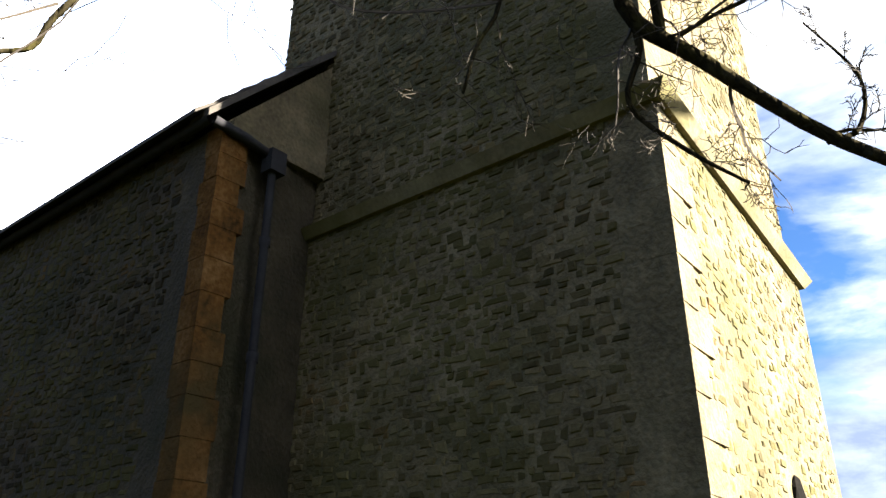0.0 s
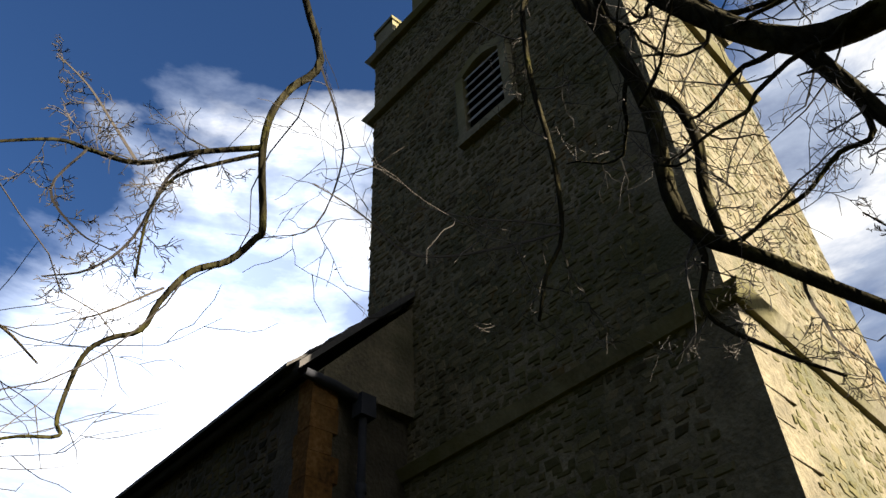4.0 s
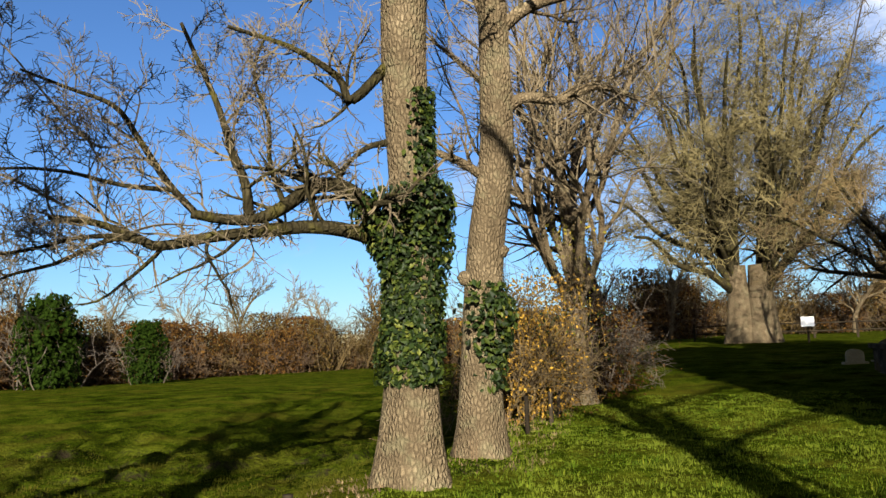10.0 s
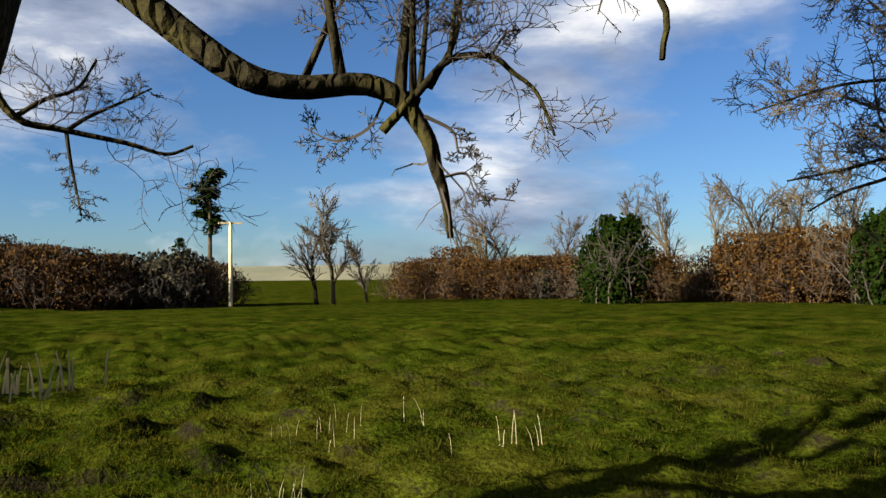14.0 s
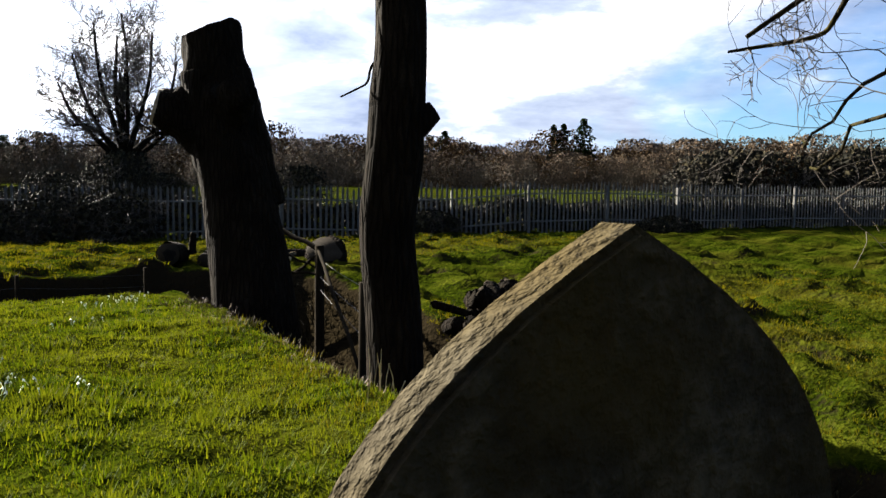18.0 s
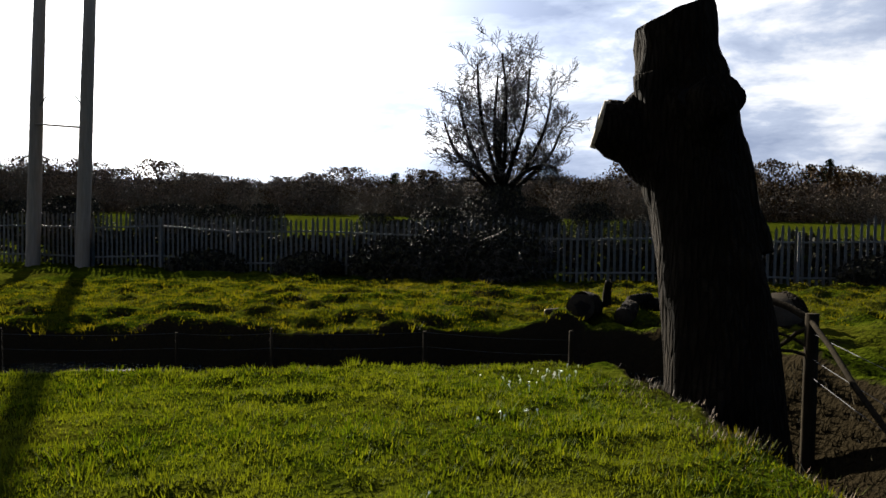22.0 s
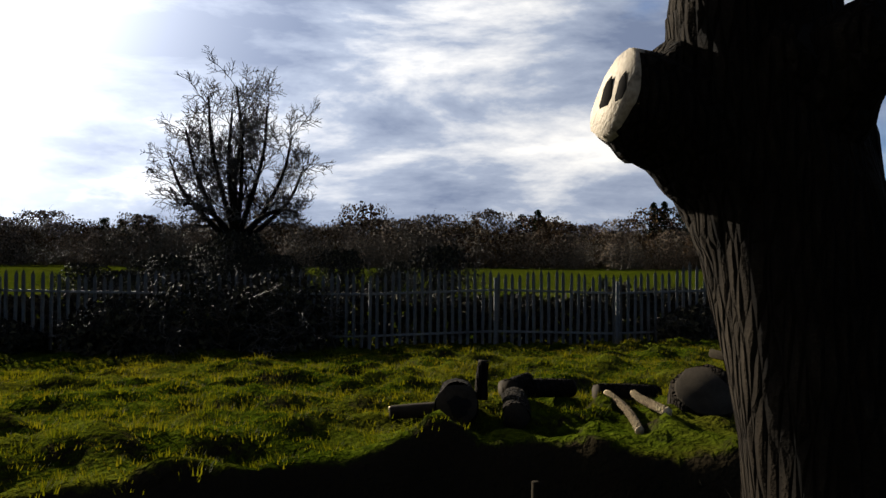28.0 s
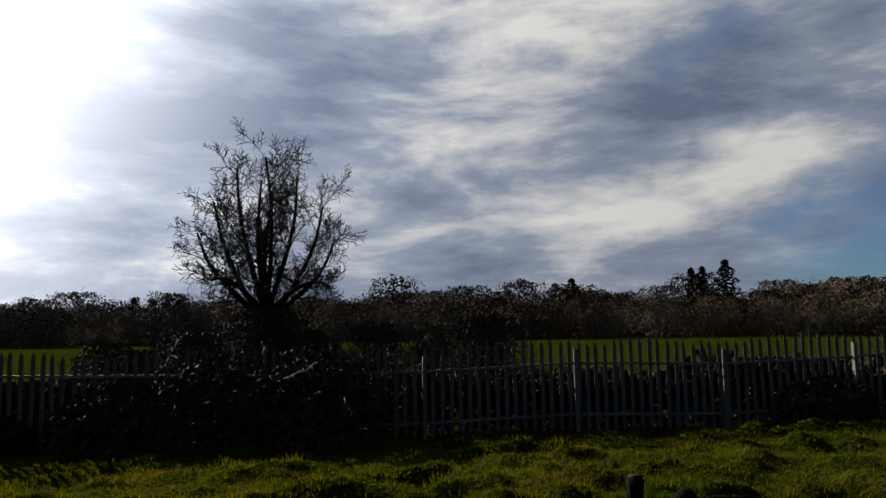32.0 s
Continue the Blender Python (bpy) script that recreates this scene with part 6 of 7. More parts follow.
log("fallen_branch", "forked dark fallen branch stub", gzz(-10.2, -8.9, 0.2), gzz(-10.4, -9.5, 0.4), 0.08, 0.04, seed=8.1)
rh = random.Random(29)
for k in range(125):
    u, v = rh.uniform(0, 1), rh.gauss(0, 0.34)
    x, y = -7.2 + 1.9 * u + v * 0.7, -8.1 + 2.7 * u - v * 0.7
    lift = max(0.0, 1.15 * math.sin(math.pi * min(1, u * 0.8 + 0.12)) * math.exp(-v * v * 4)) * rh.uniform(0.25, 1.0)
    a, l = rh.uniform(0, 3.14), rh.uniform(0.12, 0.34)
    z = min(ground_z(x, y) + lift + 0.08, 0.06 + 0.1 * math.sin(9 * u))
    dx, dy, dz = math.cos(a) * l, math.sin(a) * l, rh.uniform(-0.18, 0.18)
    rr = rh.uniform(0.05, 0.12)
    piece = log("heap_log", "dark sawn log piece tipped in the ditch heap", (x - dx, y - dy, z - dz), (x + dx, y + dy, z + dz), rr, rr * 0.85, "bark_dark", "old_cut_shaded" if rh.random() < 0.25 else "bark_dark", k * 1.3, "log heap")
    lumpy(piece.children[0], 0.03, 9.0)

# ---- power poles and lines ----
M["pole"] = material("creosoted_pole", speckle([(0.3, (0.056, 0.044, 0.032)), (0.7, (0.16, 0.128, 0.096))], 2.0, 10.0, (1, 1, 0.1)), 0.9, 0.3, 0.01)
pp = thing("power_pole_pair", "pair of tall wooden power poles", "pole")
for x, y in ((6.7, -28.35), (5.25, -27.95)):
    t = Tubes()
    z = ground_z(x, y)
    t.add([(x, y, z - 0.5), (x - 0.19, y, z + 5), (x - 0.4, y, z + 10.5)], [0.2, 0.18, 0.15], 14)
    pl = t.part("pole", "pole", pp)
    t = Tubes()
    k = 1 if x < 6.2 else -1
    thin(t, [(x - 0.17 + k * 0.1, y + 0.12, z + 4.6), (x - 0.17 + k * 0.3, y + 0.12, z + 4.9)], 0.02, 0.02)
    t.part("step_iron", "iron", pl)
t = Tubes()
t.add([(6.55, -28.2, 3.9), (5.1, -27.8, 3.8)], [0.03, 0.03], 6)
t.part("brace", "pole", pp)
bm = bmesh.new()
box(bm, 4.4, 6.8, -28.35, -28.15, 9.4, 9.6)
part("crossarm", bm, "pole", pp)
lines = thing("power_line", "thin overhead power lines", "cable")
for k in range(3):
    t = Tubes()
    a, b = Vector((4.9 + 0.7 * k, -28.25, 9.75)), Vector((-62 + 3.0 * k, -6.0 + 2.5 * k, 11.5))
    thin(t, [tuple(a.lerp(b, i / 14) - Vector((0, 0, 1.1 * math.sin(math.pi * i / 14)))) for i in range(15)], 0.012, 0.012)
    t.part("cable", "iron", lines, smooth=False)
far_pole = thing("line_pole", "pale wooden pole at the field edge", "pole", (-62.5, 5.9, ground_z(-62.5, 5.9)))
t = Tubes()
t.add([(0, 0, -0.5), (0, 0, 6.6)], [0.16, 0.13], 8)
t.part("pole", "straw", far_pole)
bm = bmesh.new()
box(bm, -0.08, 0.08, -0.9, 0.9, 6.4, 6.55)
part("crossarm", bm, "straw", far_pole)

# ---- grass, stalks and flowers ----
M["litter"] = material("leaf_litter", lambda n, co: (n.ramp(n.add("ShaderNodeNewGeometry").outputs["Random Per Island"], [(0.0, (0.021, 0.0126, 0.0056)), (0.6, (0.049, 0.0294, 0.0126)), (1.0, (0.105, 0.0735, 0.035))]), None), 0.9)
rg = random.Random(77)


def tufts(name, label, areas, n, h, blades, seed, mat="blade", clump=0.05, in_ditch=False):
    rr = np.random.RandomState(seed)
    v, f = [], []
    for x0, x1, y0, y1, share in areas:
        for k in range(int(n * share)):
            x, y = rr.uniform(x0, x1), rr.uniform(y0, y1)
            if (ditch_depth(x, y) > 0.12) != in_ditch:
                continue
            z = ground_z(x, y) - 0.01
            hh = h * rr.uniform(0.5, 1.4) * (1 + 0.6 * noise.noise((x * 1.3, y * 1.3, 9.0)))
            for b in range(blades):
                a = rr.uniform(0, 6.283)
                c, s = math.cos(a), math.sin(a)
                o, l, w = rr.uniform(0.0, clump), rr.uniform(0.3, 1.2) * hh, 0.003 + 0.055 * hh
                px, py = x + o * c, y + o * s
                i = len(v)
                v += [(px - s * w, py + c * w, z), (px + s * w, py - c * w, z), (px + c * l * 0.7, py + s * l * 0.7, z + hh)]
                f.append((i, i + 1, i + 2))
    ob = mesh_part(name, v, f, mat)
    return tagged(ob, label, "grass", kind="stuff")


tufts("lawn_grass", "short green churchyard grass", [(-3.9, 2.8, -12.0, -4.0, 0.55), (-3.2, 1.5, -4.5, -1.0, 0.15), (-2.7, 4.2, 4.5, 18.0, 0.3)], 80000, 0.036, 3, 1)
tufts("field_grass", "rough tussocky field grass", [(-14, -3.0, -9.0, 14.0, 0.6), (-14, 5.0, -23, -14.2, 0.4)], 80000, 0.032, 3, 2, "field_blade")
tufts("field_tussock_cover", "coarse grass tussocks over the field", [(-16, -3.4, -9.0, 12.0, 0.5), (-16, 6.0, -23, -14.0, 0.5)], 7500, 0.055, 18, 3, "field_blade", clump=0.2)
tufts("lawn_tussock_cover", "uneven clumps in the lawn", [(-3.9, 2.8, -12.0, -4.0, 0.7), (-2.4, 4.0, 4.5, 16.0, 0.3)], 1500, 0.06, 16, 4, clump=0.12)
# near-black clumps added to deepen the shade of the ditch sides
tufts("ditch_growth_cover", "dark growth added for shade down the ditch sides", [(-7.0, -3.0, -12.5, 4.0, 1.0)], 9500, 0.1, 5, 6, "bramble", 0.12, True)
tufts("bank_straw_cover", "dry straw along the churchyard edge", [(-3.6, -2.7, -3.5, 9.5, 0.5), (-4.4, -3.6, -11.0, -4.0, 0.3), (-2.6, -1.2, 9.5, 17.0, 0.2)], 1900, 0.055, 4, 5, "litter", 0.1)


def stalks(name, label, x, y, sx, sy, n, h, seed, mat="straw", rad=0.0045):
    q = random.Random(seed)
    e = thing(name, label, "plant", (x, y, ground_z(x, y)))
    few = n <= 60
    t = Tubes()
    for k in range(n):
        if few:
            t = Tubes()
        px, py = q.gauss(0, sx), q.gauss(0, sy)
        hh = h * q.uniform(0.4, 1.15)
        lx, ly = q.gauss(0, 0.16) * hh, q.gauss(0, 0.16) * hh
        z = ground_z(x + px, y + py) - ground_z(x, y)
        thin(t, [(px, py, z - 0.02), (px + lx * 0.4, py + ly * 0.4, z + hh * 0.6), (px + lx, py + ly, z + hh)], rad, rad * 0.5)
        if few:
            t.part("stalk", mat, e, smooth=False)
    if not few:
        t.part("stalk_mass", mat, e, smooth=False)


stalks("reed_clump", "clump of pale dead reeds on the field", -14.6, -2.5, 0.3, 0.7, 58, 0.62, 1, rad=0.024)
stalks("dead_stalk_clump", "pale dead stalks in rough grass", -9.6, 2.3, 0.3, 0.5, 16, 0.35, 2)
stalks("dead_stalk_clump", "few dry stalks in field grass", -8.2, 3.9, 0.2, 0.3, 8, 0.35, 3)
stalks("dead_stalk_clump", "thin dry stalks by the field edge", -5.2, 6.4, 0.1, 0.1, 4, 0.4, 4, rad=0.003)
stalks("dead_stalk_clump", "dry stalks in long grass", -6.5, 1.2, 0.2, 0.3, 9, 0.35, 5)
stalks("dead_stalk_clump", "brown dead stems at the bank edge", -2.2, 13.2, 0.15, 1.6, 60, 0.35, 6, "litter")
stalks("dead_stalk_clump", "dead stems beside the ditch wire", -3.6, -1.9, 0.2, 0.5, 40, 0.8, 7, rad=0.005)
stalks("dead_stalk_clump", "pale stems round the dark trunk", -3.85, -5.6, 0.15, 0.2, 22, 0.35, 8)
stalks("dead_stalk_clump", "dead stems below the stump", -4.9, -8.4, 0.3, 0.7, 50, 0.3, 9)
M["petal"] = material("petal", lambda n, co: (n.ramp(n.add("ShaderNodeNewGeometry").outputs["Random Per Island"], [(0.0, (0.62, 0.62, 0.58)), (1.0, (0.85, 0.85, 0.82))]), None), 0.6)
fl = Tubes()
thin(fl, [(0, 0, -0.06), (0.004, 0, 0.0), (0.012, 0, 0.03)], 0.003, 0.002)
for k in range(3):
    a = k * 2.09
    o = len(fl.v)
    fl.v += [(0.012, 0, 0.032), (0.012 + 0.012 * math.cos(a - 0.7), 0.012 * math.sin(a - 0.7), 0.012), (0.012 + 0.02 * math.cos(a), 0.02 * math.sin(a), -0.006), (0.012 + 0.012 * math.cos(a + 0.7), 0.012 * math.sin(a + 0.7), 0.012)]
    fl.f += [(o, o + 1, o + 2), (o, o + 2, o + 3)]
FLOWER = bpy.data.meshes.new("snowdrop")
FLOWER.from_pydata(fl.v, [], fl.f)
FLOWER.materials.append(M["petal"])
for n, (x, y, s, c) in enumerate(((-1.6, -7.1, 0.5, 22), (-2.42, -9.45, 0.35, 6), (-2.75, -10.55, 0.4, 8), (1.7, -12.9, 1.1, 46), (-3.25, -11.0, 0.4, 22))):
    e = thing("snowdrop_patch", "patch of small white snowdrops in the lawn", "flowers", (x, y, ground_z(x, y)), group="snowdrops")
    for k in range(c):
        px, py = rg.gauss(0, s * 0.5), rg.gauss(0, s * 0.4)
        o = new("snowdrop", FLOWER)
        o.parent = e
        o.matrix_basis = pose(px, py, ground_z(x + px, y + py) - ground_z(x, y) + rg.uniform(0.06, 0.1), rg.uniform(-25, 25), rg.uniform(-25, 25), rg.uniform(0, 360)) @ Matrix.Scale(rg.uniform(0.45, 0.85), 4)

# ---- distant trees and hedges ----


def far_tree(name, label, x, y, h, seed, mat="twig_dark", lean=1.0, levels=(8, 6, 5), ratios=(0.42, 0.46, 0.5), rad=None, clear=0.15, min_r=0.03, group="", spread=(22, 50)):
    e = planted(name, label, x, y, group)
    g = Grower(seed, list(levels), list(ratios), spread, 0.12, 0.05, 0.0, min_r, 0.09, clear, h / 10, 0.25)
    g.branch(Vector((0, 0, 0)), Vector((0.02 * lean, 0, 1)), h * 0.8, rad or h * 0.022)
    g.finish(e, "bark_dark" if mat == "twig_dark" else "bark", mat, "trunk")
    return e


# the lone tree west of the palisade: several rising stems over a dark bushy foot
oak = planted("lone_tree", "lone bare many-stemmed tree beyond the palisade", -15.6, -60.1, sink=0.1)
trunk_part(oak, [(0, 0, 0), (0, 0, 2.0), (0.05, 0, 4.0)], [0.62, 0.52, 0.42], "bark_dark", seed=5.5)
g = Grower(83, [14, 9, 5], [0.34, 0.5, 0.55], (30, 68), 0.15, 0.05, 0.0, 0.022, 0.06, 0.25, 0.6, 0.25)
for rise in (((0.05, 0, 3.6), (0.2, 0.1, 7.0), (-0.3, 0, 10.2), (0.1, 0, 13.3)), ((0.0, 0, 3.0), (-1.0, 0.2, 5.8), (-1.9, 0.2, 9), (-2.2, 0, 12.2)), ((0.1, 0, 3.4), (1.2, 0.1, 6.2), (2.1, 0.1, 9.2), (2.4, 0, 12.4)), ((0, 0, 2.6), (-1.9, 0, 4.8), (-3.4, 0.1, 7.6), (-4.1, 0, 10.3)), ((0, 0.1, 2.8), (1.9, 0.5, 4.6), (3.5, 0.6, 7.4), (4.3, 0.5, 10.0)), ((0, 0.1, 2.6), (2.3, -0.4, 4.4), (4.3, -0.5, 6.3), (5.3, -0.4, 8.2)), ((0, 0.1, 2.6), (-2.3, -0.4, 4.2), (-4.2, -0.5, 6.0), (-5.2, -0.4, 8.2)), ((0, 0, 3.0), (1.9, 0.4, 4.6), (3.5, 0.5, 5.3), (4.4, 0.4, 5.2)), ((0, 0, 3.0), (-1.8, 0.4, 4.6), (-3.4, 0.5, 5.2), (-4.4, 0.4, 5.0)), ((0, 0, 3.2), (0.2, 1.6, 6), (0.6, 3.0, 9.8)), ((0, 0, 3.2), (-0.3, -1.6, 6), (-0.5, -3.0, 9.8)), ((0.05, 0, 4.0), (0.8, 0.4, 7.6), (0.7, 0.8, 11.6))):
    g.along([(x * (0.8 if x > 0 else 0.93), y, z) for x, y, z in rise], 0.22, 0.06)
g.finish(oak, "bark_dark", "twig_dark")

KINDS = {}


def shrub_kind(key, seed, h, w, n, mat, leafy=0, leaf="green", size=0.2):
    """Meshes of one kind of far bush, shared by its copies."""
    g = Grower(seed, [6, 4], [0.45, 0.5], (28, 75), 0.26, 0.04, 0.0, 0.02, 0.05, 0.2, 1.1)
    for k in range(n):
        a, q = g.rnd.uniform(0, 6.28), g.rnd.random() ** 0.5
        g.branch(Vector((q * w * math.cos(a), q * w * math.sin(a), 0)), Vector((0.35 * math.cos(a) * q, 0.35 * math.sin(a) * q, 1)), h * g.rnd.uniform(0.65, 1.05) * (1.1 - 0.35 * q), 0.05)
    e = thing("hedge_bush", "leafless brown hedgerow bush", "bush", (0, 0, -60), group="hedgerow")
    g.finish(e, "bark_dark", mat, "stem_frame")
    if leafy:
        q = random.Random(seed)
        spots = []
        for k in range(leafy):
            a, z = q.uniform(0, 6.28), q.random() ** 0.8
            rr = w * (0.55 + 0.6 * math.sin(math.pi * (0.15 + 0.8 * z)) + 0.35 * noise.noise((3 * math.cos(a), 3 * math.sin(a), z * 4 + seed))) * q.random() ** 0.4
            spots.append(((rr * math.cos(a), rr * math.sin(a), z * h * (1 + 0.12 * noise.noise((2 * math.cos(a), 2 * math.sin(a), seed)))), (math.cos(a), math.sin(a), 0.4)))
        leaves("leaf_mass", e, leaf, spots, size, seed)
    KINDS[key] = e


shrub_kind("rust", 91, 3.8, 2.6, 30, "twig_rust", 4200, "dry_rust", 0.1)
shrub_kind("gold", 92, 4.4, 2.4, 30, "twig_gold", 3800, "dry_tan", 0.09)
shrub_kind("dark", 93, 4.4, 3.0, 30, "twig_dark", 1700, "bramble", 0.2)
shrub_kind("holly", 94, 5.6, 2.0, 10, "twig_dark", 3600, "green", 0.17)
M["dry_dark"] = material("dry_leaf_dark", lambda n, co: (n.ramp(n.add("ShaderNodeNewGeometry").outputs["Random Per Island"], [(0.0, (0.0181, 0.0134, 0.00896)), (0.6, (0.058, 0.0403, 0.0246)), (1.0, (0.129, 0.0896, 0.056))]), None), 0.9, spec=0.05)
shrub_kind("wood", 95, 7.2, 4.2, 26, "twig", 2400, "dry_dark", 0.2)
shrub_kind("brownwood", 96, 7.0, 4.2, 26, "twig_rust", 1500, "dry_rust", 0.2)
KIND_TEXT = {"rust": ("hedge_bush", "leafless rust-brown hedgerow bush", "bush", "hedgerow"), "gold": ("hedge_bush", "leafless tan hedgerow bush in sun", "bush", "hedgerow"), "dark": ("hedge_bush", "dark leafless hedgerow bush", "bush", "hedgerow"), "holly": ("evergreen_bush", "dark green evergreen bush in the hedge", "bush", "evergreens"), "wood": ("woodland_tree", "dark leafless tree of the far wood", "tree", "far wood"), "brownwood": ("woodland_tree", "brown leafless tree of the far wood", "tree", "far wood")}


def plant(kind, az, dist, size, turn):
    a = radians(az)
    x, y = -math.sin(a) * dist, math.cos(a) * dist
    e = copy_thing(KINDS[kind], pose(x, y, ground_z(x, y) - 0.2 * size, 0, 0, turn))
    e.matrix_basis = e.matrix_basis @ Matrix.Diagonal((size, size, size * rf.uniform(0.85, 1.15), 1))
    name, label, cat, group = KIND_TEXT[kind]
    e.name = name
    tagged(e, label, cat, group)
    return e


rf = random.Random(101)
# hedge at the far side of the field, north and east
az = -27.0
while az < 72:
    d = 78 + 10 * math.sin(az * 0.11) + rf.uniform(-4, 4)
    k = rf.choice(["rust", "gold", "rust", "gold"] if az < 55 else ["rust", "rust", "rust", "dark"])
    plant(k, az, d + (20 if az < -3 else 0), rf.uniform(0.55, 1.5), rf.uniform(0, 360))
    az += rf.uniform(0.7, 1.3)
for a, s in ((56.9, 1.2), (40.1, 1.05), (34.1, 0.75), (58.2, 0.85)):
    plant("holly", a, 61, s, a * 7)
az = 86
while az < 126:
    k = "rust" if 92 < az < 106 else rf.choice(["dark", "dark", "rust"])
    plant(k, az, 66 + rf.uniform(-4, 4), rf.uniform(1.05, 1.3) * (0.95 if 92 < az < 104 else 0.85), rf.uniform(0, 360))
    az += rf.uniform(0.9, 1.7)
# far wood to the west, in two rows
for d0, lo, hi, step, sz in ((150, 116, 206, 1.2, 1.0), (180, 116, 208, 1.0, 1.35), (215, 116, 208, 1.1, 1.75)):
    az = lo
    while az < hi:
        s = sz * (rf.uniform(0.7, 1.0) if rf.random() < 0.85 else rf.uniform(1.1, 1.35)) * (1.0 if az < 165 else 0.85)
        plant(rf.choice(["wood", "wood", "brownwood"] if az > 150 else ["wood", "brownwood"]), az, d0 + rf.uniform(-8, 8), s, rf.uniform(0, 360))
        az += step * rf.uniform(0.7, 1.3)
# low hedge growth scattered over the ground beyond the palisade
az = 122.0
while az < 204:
    if (151 < az < 175 or az > 181) and rf.random() < 0.8:
        plant("dark", az, rf.uniform(44, 62), rf.uniform(0.32, 0.5), rf.uniform(0, 360))
    az += rf.uniform(0.9, 2.0)
for a, d, s in ((165.4, 59.5, 0.7), (164.2, 61.5, 0.55), (166.6, 61.5, 0.6)):
    plant("dark", a, d, s, a * 9)
for k in KINDS.values():
    for o in list(k.children_recursive):
        bpy.data.objects.remove(o)
    bpy.data.objects.remove(k)
# hedgerow trees
n = 0
for a, d, h, mat in ((22.3, 84, 8.5, "twig"), (18.5, 88, 10, "twig_gold"), (26.5, 90, 9, "twig"), (28.5, 95, 11, "twig_gold"), (47, 86, 9.5, "twig_gold"), (50.5, 84, 10, "twig"), (53, 88, 11, "twig_gold"), (43.5, 80, 8.5, "twig_gold"), (61, 86, 8, "twig_gold"), (64.5, 90, 8.5, "twig"), (77.4, 66, 8.2, "twig"), (78.6, 67, 7.5, "twig_dark"), (75.0, 72, 5.5, "twig_dark"), (41.5, 84, 10.5, "twig_gold"), (45.5, 90, 12, "twig"), (48.5, 82, 11, "twig_gold"), (55, 92, 11, "twig"), (36.5, 90, 9.5, "twig"), (68, 90, 9, "twig"), (66, 86, 10, "twig_gold"), (31.5, 88, 8, "twig"), (-2.5, 70, 9, "twig"), (-14, 80, 9, "twig_gold"), (-17, 70, 7.5, "twig_gold"), (3.0, 60, 10, "twig_dark")):
    x, y = -math.sin(radians(a)) * d, math.cos(radians(a)) * d
    n += 1
    h *= 1.2
    far_tree("hedgerow_tree", "bare hedgerow tree rising over the hedge", x, y, h, 300 + n, mat, rf.uniform(-3, 3), (14, 8, 5), group="hedgerow trees")


def conifer(x, y, h, w, seed, name="fir_tree", label="dark green conifer among the far wood", start=0.15, flat=False):
    e = planted(name, label, x, y, "conifers")
    t = Tubes()
    t.add([(0, 0, 0), (0, 0, h * 0.5), (0, 0, h * 0.96)], [h * 0.02, h * 0.014, h * 0.004], 7)
    t.part("trunk", "bark", e)
    q = random.Random(seed)
    spots = []
    for k in range(1500):
        u = q.random()
        z = start + (1 - start) * u
        if flat:
            c = int(u * 14)
            ca, cr, cz = c * 2.4, w * 0.62 * ((c * 7 % 5) / 5.0), start + (1 - start) * (0.15 + 0.8 * (c * 5 % 14) / 14.0)
            e_ = Vector((q.gauss(0, 1), q.gauss(0, 1), q.gauss(0, 1))).normalized() * q.random() ** 0.4
            spots.append(((cr * math.cos(ca) + e_.x * w * 0.42, cr * math.sin(ca) + e_.y * w * 0.42, cz * h + e_.z * w * 0.2), (0, 0, 1)))
            continue
        else:
            rr = w * (1 - u) ** 0.5 * q.random() ** 0.5 * (0.8 + 0.25 * math.sin(u * 40))
        a = q.uniform(0, 6.28)
        spots.append(((rr * math.cos(a), rr * math.sin(a), z * h), (math.cos(a) * 0.5, math.sin(a) * 0.5, 0.6)))
    leaves("needle_mass", e, "green", spots, h * 0.022, seed)


polar = lambda a, d: (-math.sin(radians(a)) * d, math.cos(radians(a)) * d)
for n, (a, d, h, w) in enumerate(((134.0, 175, 15.2, 4.6), (135.4, 178, 14.2, 3.6), (136.1, 178, 14.0, 3.4), (145, 185, 12, 5.0), (143.9, 185, 13, 4.6), (148.2, 190, 11, 4.4))):
    conifer(*polar(a, d), h, w, 400 + n)
conifer(*polar(86.0, 70), 12.2, 2.2, 420, "pine_tree", "tall flat-topped pine at the field edge", 0.45, True)
conifer(*polar(88.0, 72), 6.0, 2.4, 421, "pine_tree", "dense dark evergreen beside the pine", 0.1)
for n, a in enumerate((170.0, 170.9, 171.8, 172.8)):
    conifer(*polar(a, 150), 8.6 + 0.6 * math.sin(n * 2), 2.2, 430 + n, "pine_tree", "dark pine in a far clump", 0.3, True)
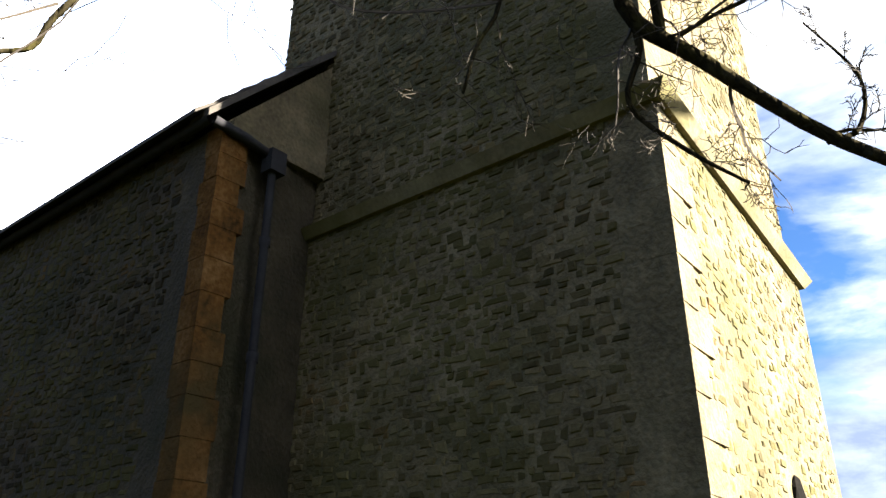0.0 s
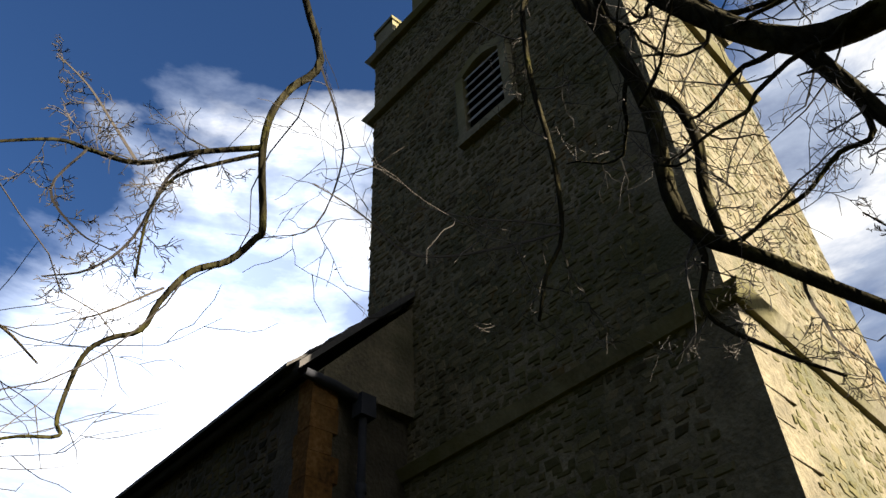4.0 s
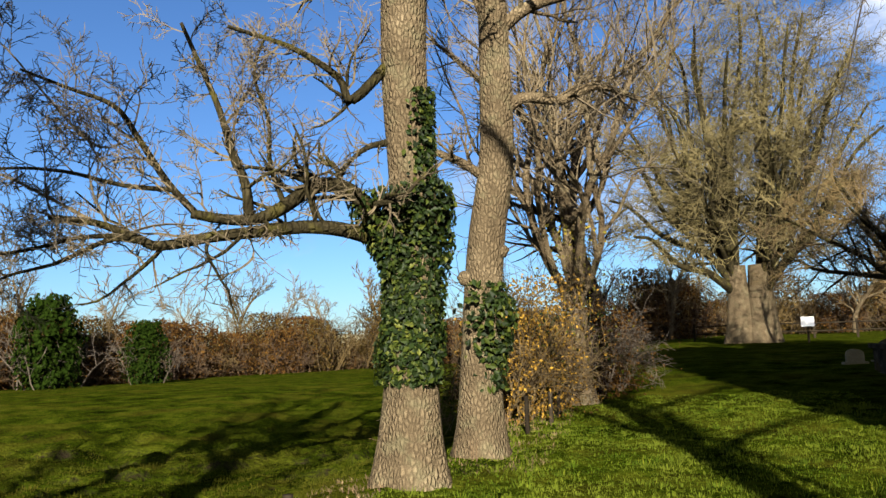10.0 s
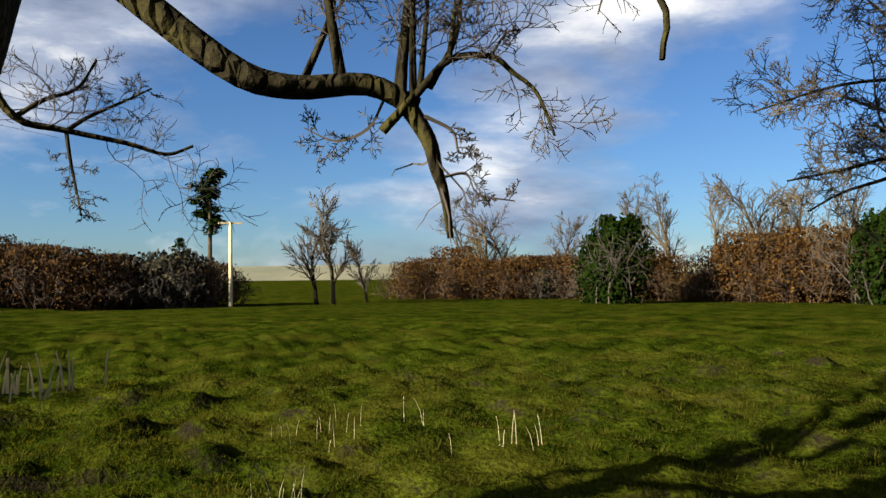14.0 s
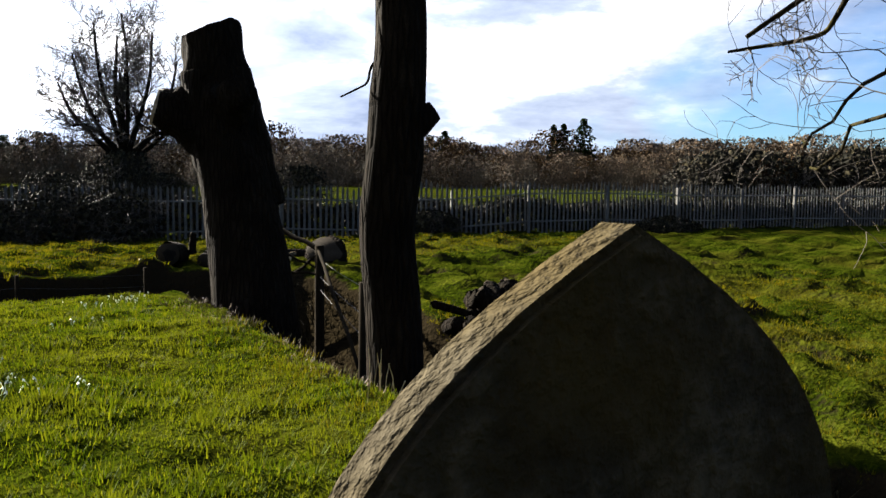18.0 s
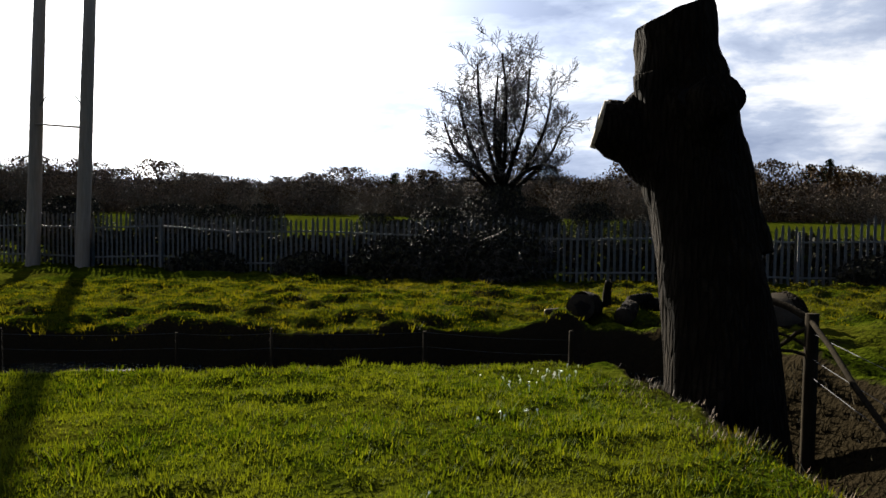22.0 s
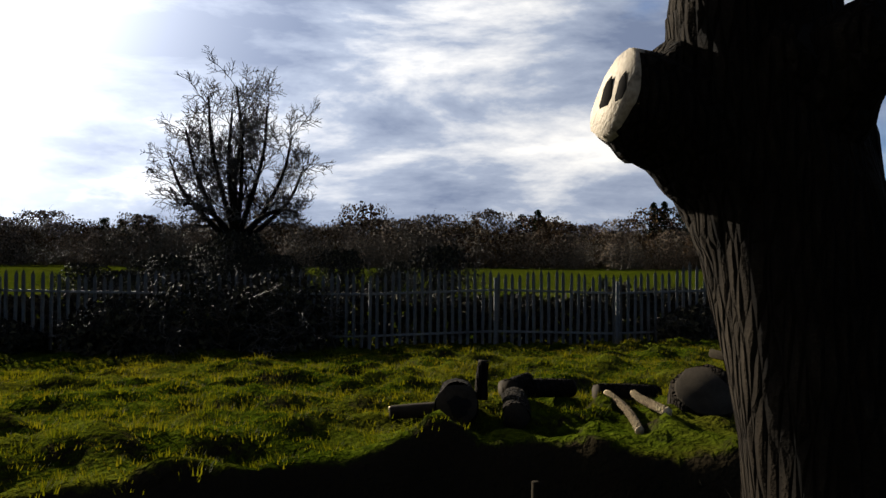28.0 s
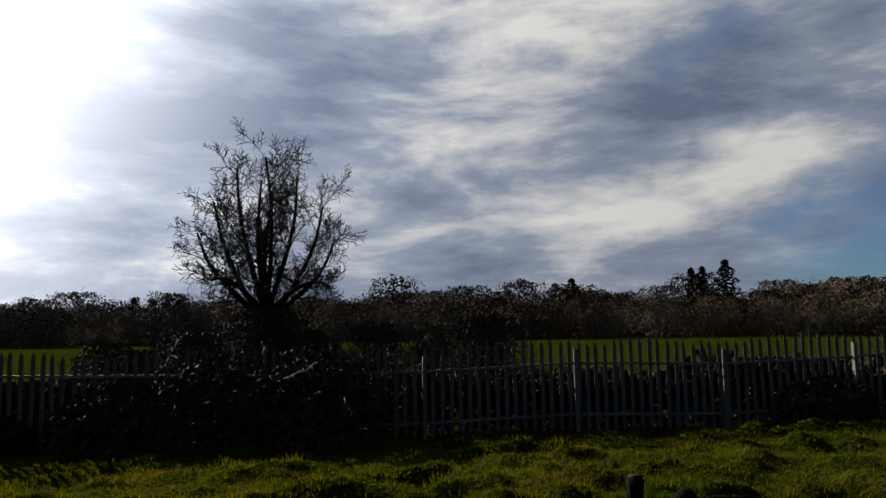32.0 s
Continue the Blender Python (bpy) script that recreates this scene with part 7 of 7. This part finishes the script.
# houses on the far slope
M["house_wall"] = material("render_wall", speckle([(0.3, (0.2, 0.18, 0.15)), (0.7, (0.32, 0.3, 0.26))], 1.0), 0.9, 0.1)
for a, d, turn in ((137.6, 235, 20), (117.2, 245, 60), (118.4, 250, 40), (121.5, 250, 10), (114.8, 240, 80)):
    x, y = polar(a, d)
    e = thing("house", "small pale house with a dark pitched roof", "house", (x, y, ground_z(x, y) + 2.2), turn, "far houses")
    bm = bmesh.new()
    box(bm, -4, 4, -3, 3, -4, 4.6)
    part("wall", bm, "house_wall", e)
    bm = bmesh.new()
    vs = [bm.verts.new(p) for p in ((-4.3, -3.4, 4.5), (4.3, -3.4, 4.5), (4.3, 3.4, 4.5), (-4.3, 3.4, 4.5), (-4.3, 0, 7.4), (4.3, 0, 7.4))]
    for f in ((0, 1, 5, 4), (2, 3, 4, 5), (0, 4, 3), (1, 2, 5), (3, 2, 1, 0)):
        bm.faces.new([vs[i] for i in f])
    part("roof", bm, "roof", e)
    for sx in (-2.2, 2.2):
        for z in (0.8, 3.2):
            for sy in (-1, 1):
                bm = bmesh.new()
                box(bm, sx - 0.6, sx + 0.6, sy * 3.0 - 0.04, sy * 3.0 + 0.04, z - 0.6, z + 0.6)
                part("window", bm, "glass", e)
    bm = bmesh.new()
    box(bm, 2.6, 3.3, -0.4, 0.4, 6.2, 8.4)
    part("chimney", bm, "rubble", e)
# long low rise on the horizon
hill = []
hf = []
K = 120
for i in range(K + 1):
    a = radians(-30 + 270 * i / K)
    h = 6 + 7 * smooth(100, 130, math.degrees(a)) * (1 - smooth(150, 175, math.degrees(a))) + 3 * noise.noise((i * 0.13, 0, 0))
    for d, z in ((330, -2.0), (420, h), (700, h * 1.4)):
        hill.append((-math.sin(a) * d, math.cos(a) * d, z))
for i in range(K):
    for j in range(2):
        hf.append((3 * i + j, 3 * i + j + 1, 3 * i + j + 4, 3 * i + j + 3))
M["far_hill"] = material("far_hill", speckle([(0.35, (0.05, 0.055, 0.03)), (0.65, (0.11, 0.1, 0.055))], 0.02, 20.0), 0.95, 0.0)
tagged(mesh_part("far_hills", hill, hf, "far_hill"), "low wooded hills on the horizon", "hill", kind="structure")

# ---- face stones of the church ----
near_patch = lambda u, z: 1.0 < u < 4.1 and 2.9 < z < 5.2
rubble("rubble_facing", tower, T_NE, T_NW, 1.5, 5.7, 11, lambda u, z: u > 4.95 or u < 0.8, size=0.82, chosen=lambda u, z: near_patch(5.3 - u, z))
rubble("rubble_facing", upper, T_NE, T_NW, 5.9, 15.1, 12, lambda u, z: u > 4.9 or (2.2 < u < 3.4 and 10.4 < z < 12.4) or 13.2 < z < 13.5, inset=0.06, size=0.8)
rubble("rubble_facing", tower, T_NW, T_SW, 0.5, 5.7, 13, lambda u, z: u < 0.4 or (2.4 < u < 3.1 and 2.1 < z < 3.0), inset=0.008, size=0.85)
rubble("rubble_facing", upper, T_NW, T_SW, 5.9, 15.1, 14, lambda u, z: u < 0.4 or 13.2 < z < 13.5, inset=0.068, size=0.85)
nave_wall = bpy.data.objects["nave_wall"]
rubble("rubble_facing", nave_wall, N_NE, N_NW, 0.2, 6.5, 15, lambda u, z: u > 15.95 or (7.7 < u < 8.35 and 2.5 < z < 5.0), mat="nave_stone_shaded", size=0.8)
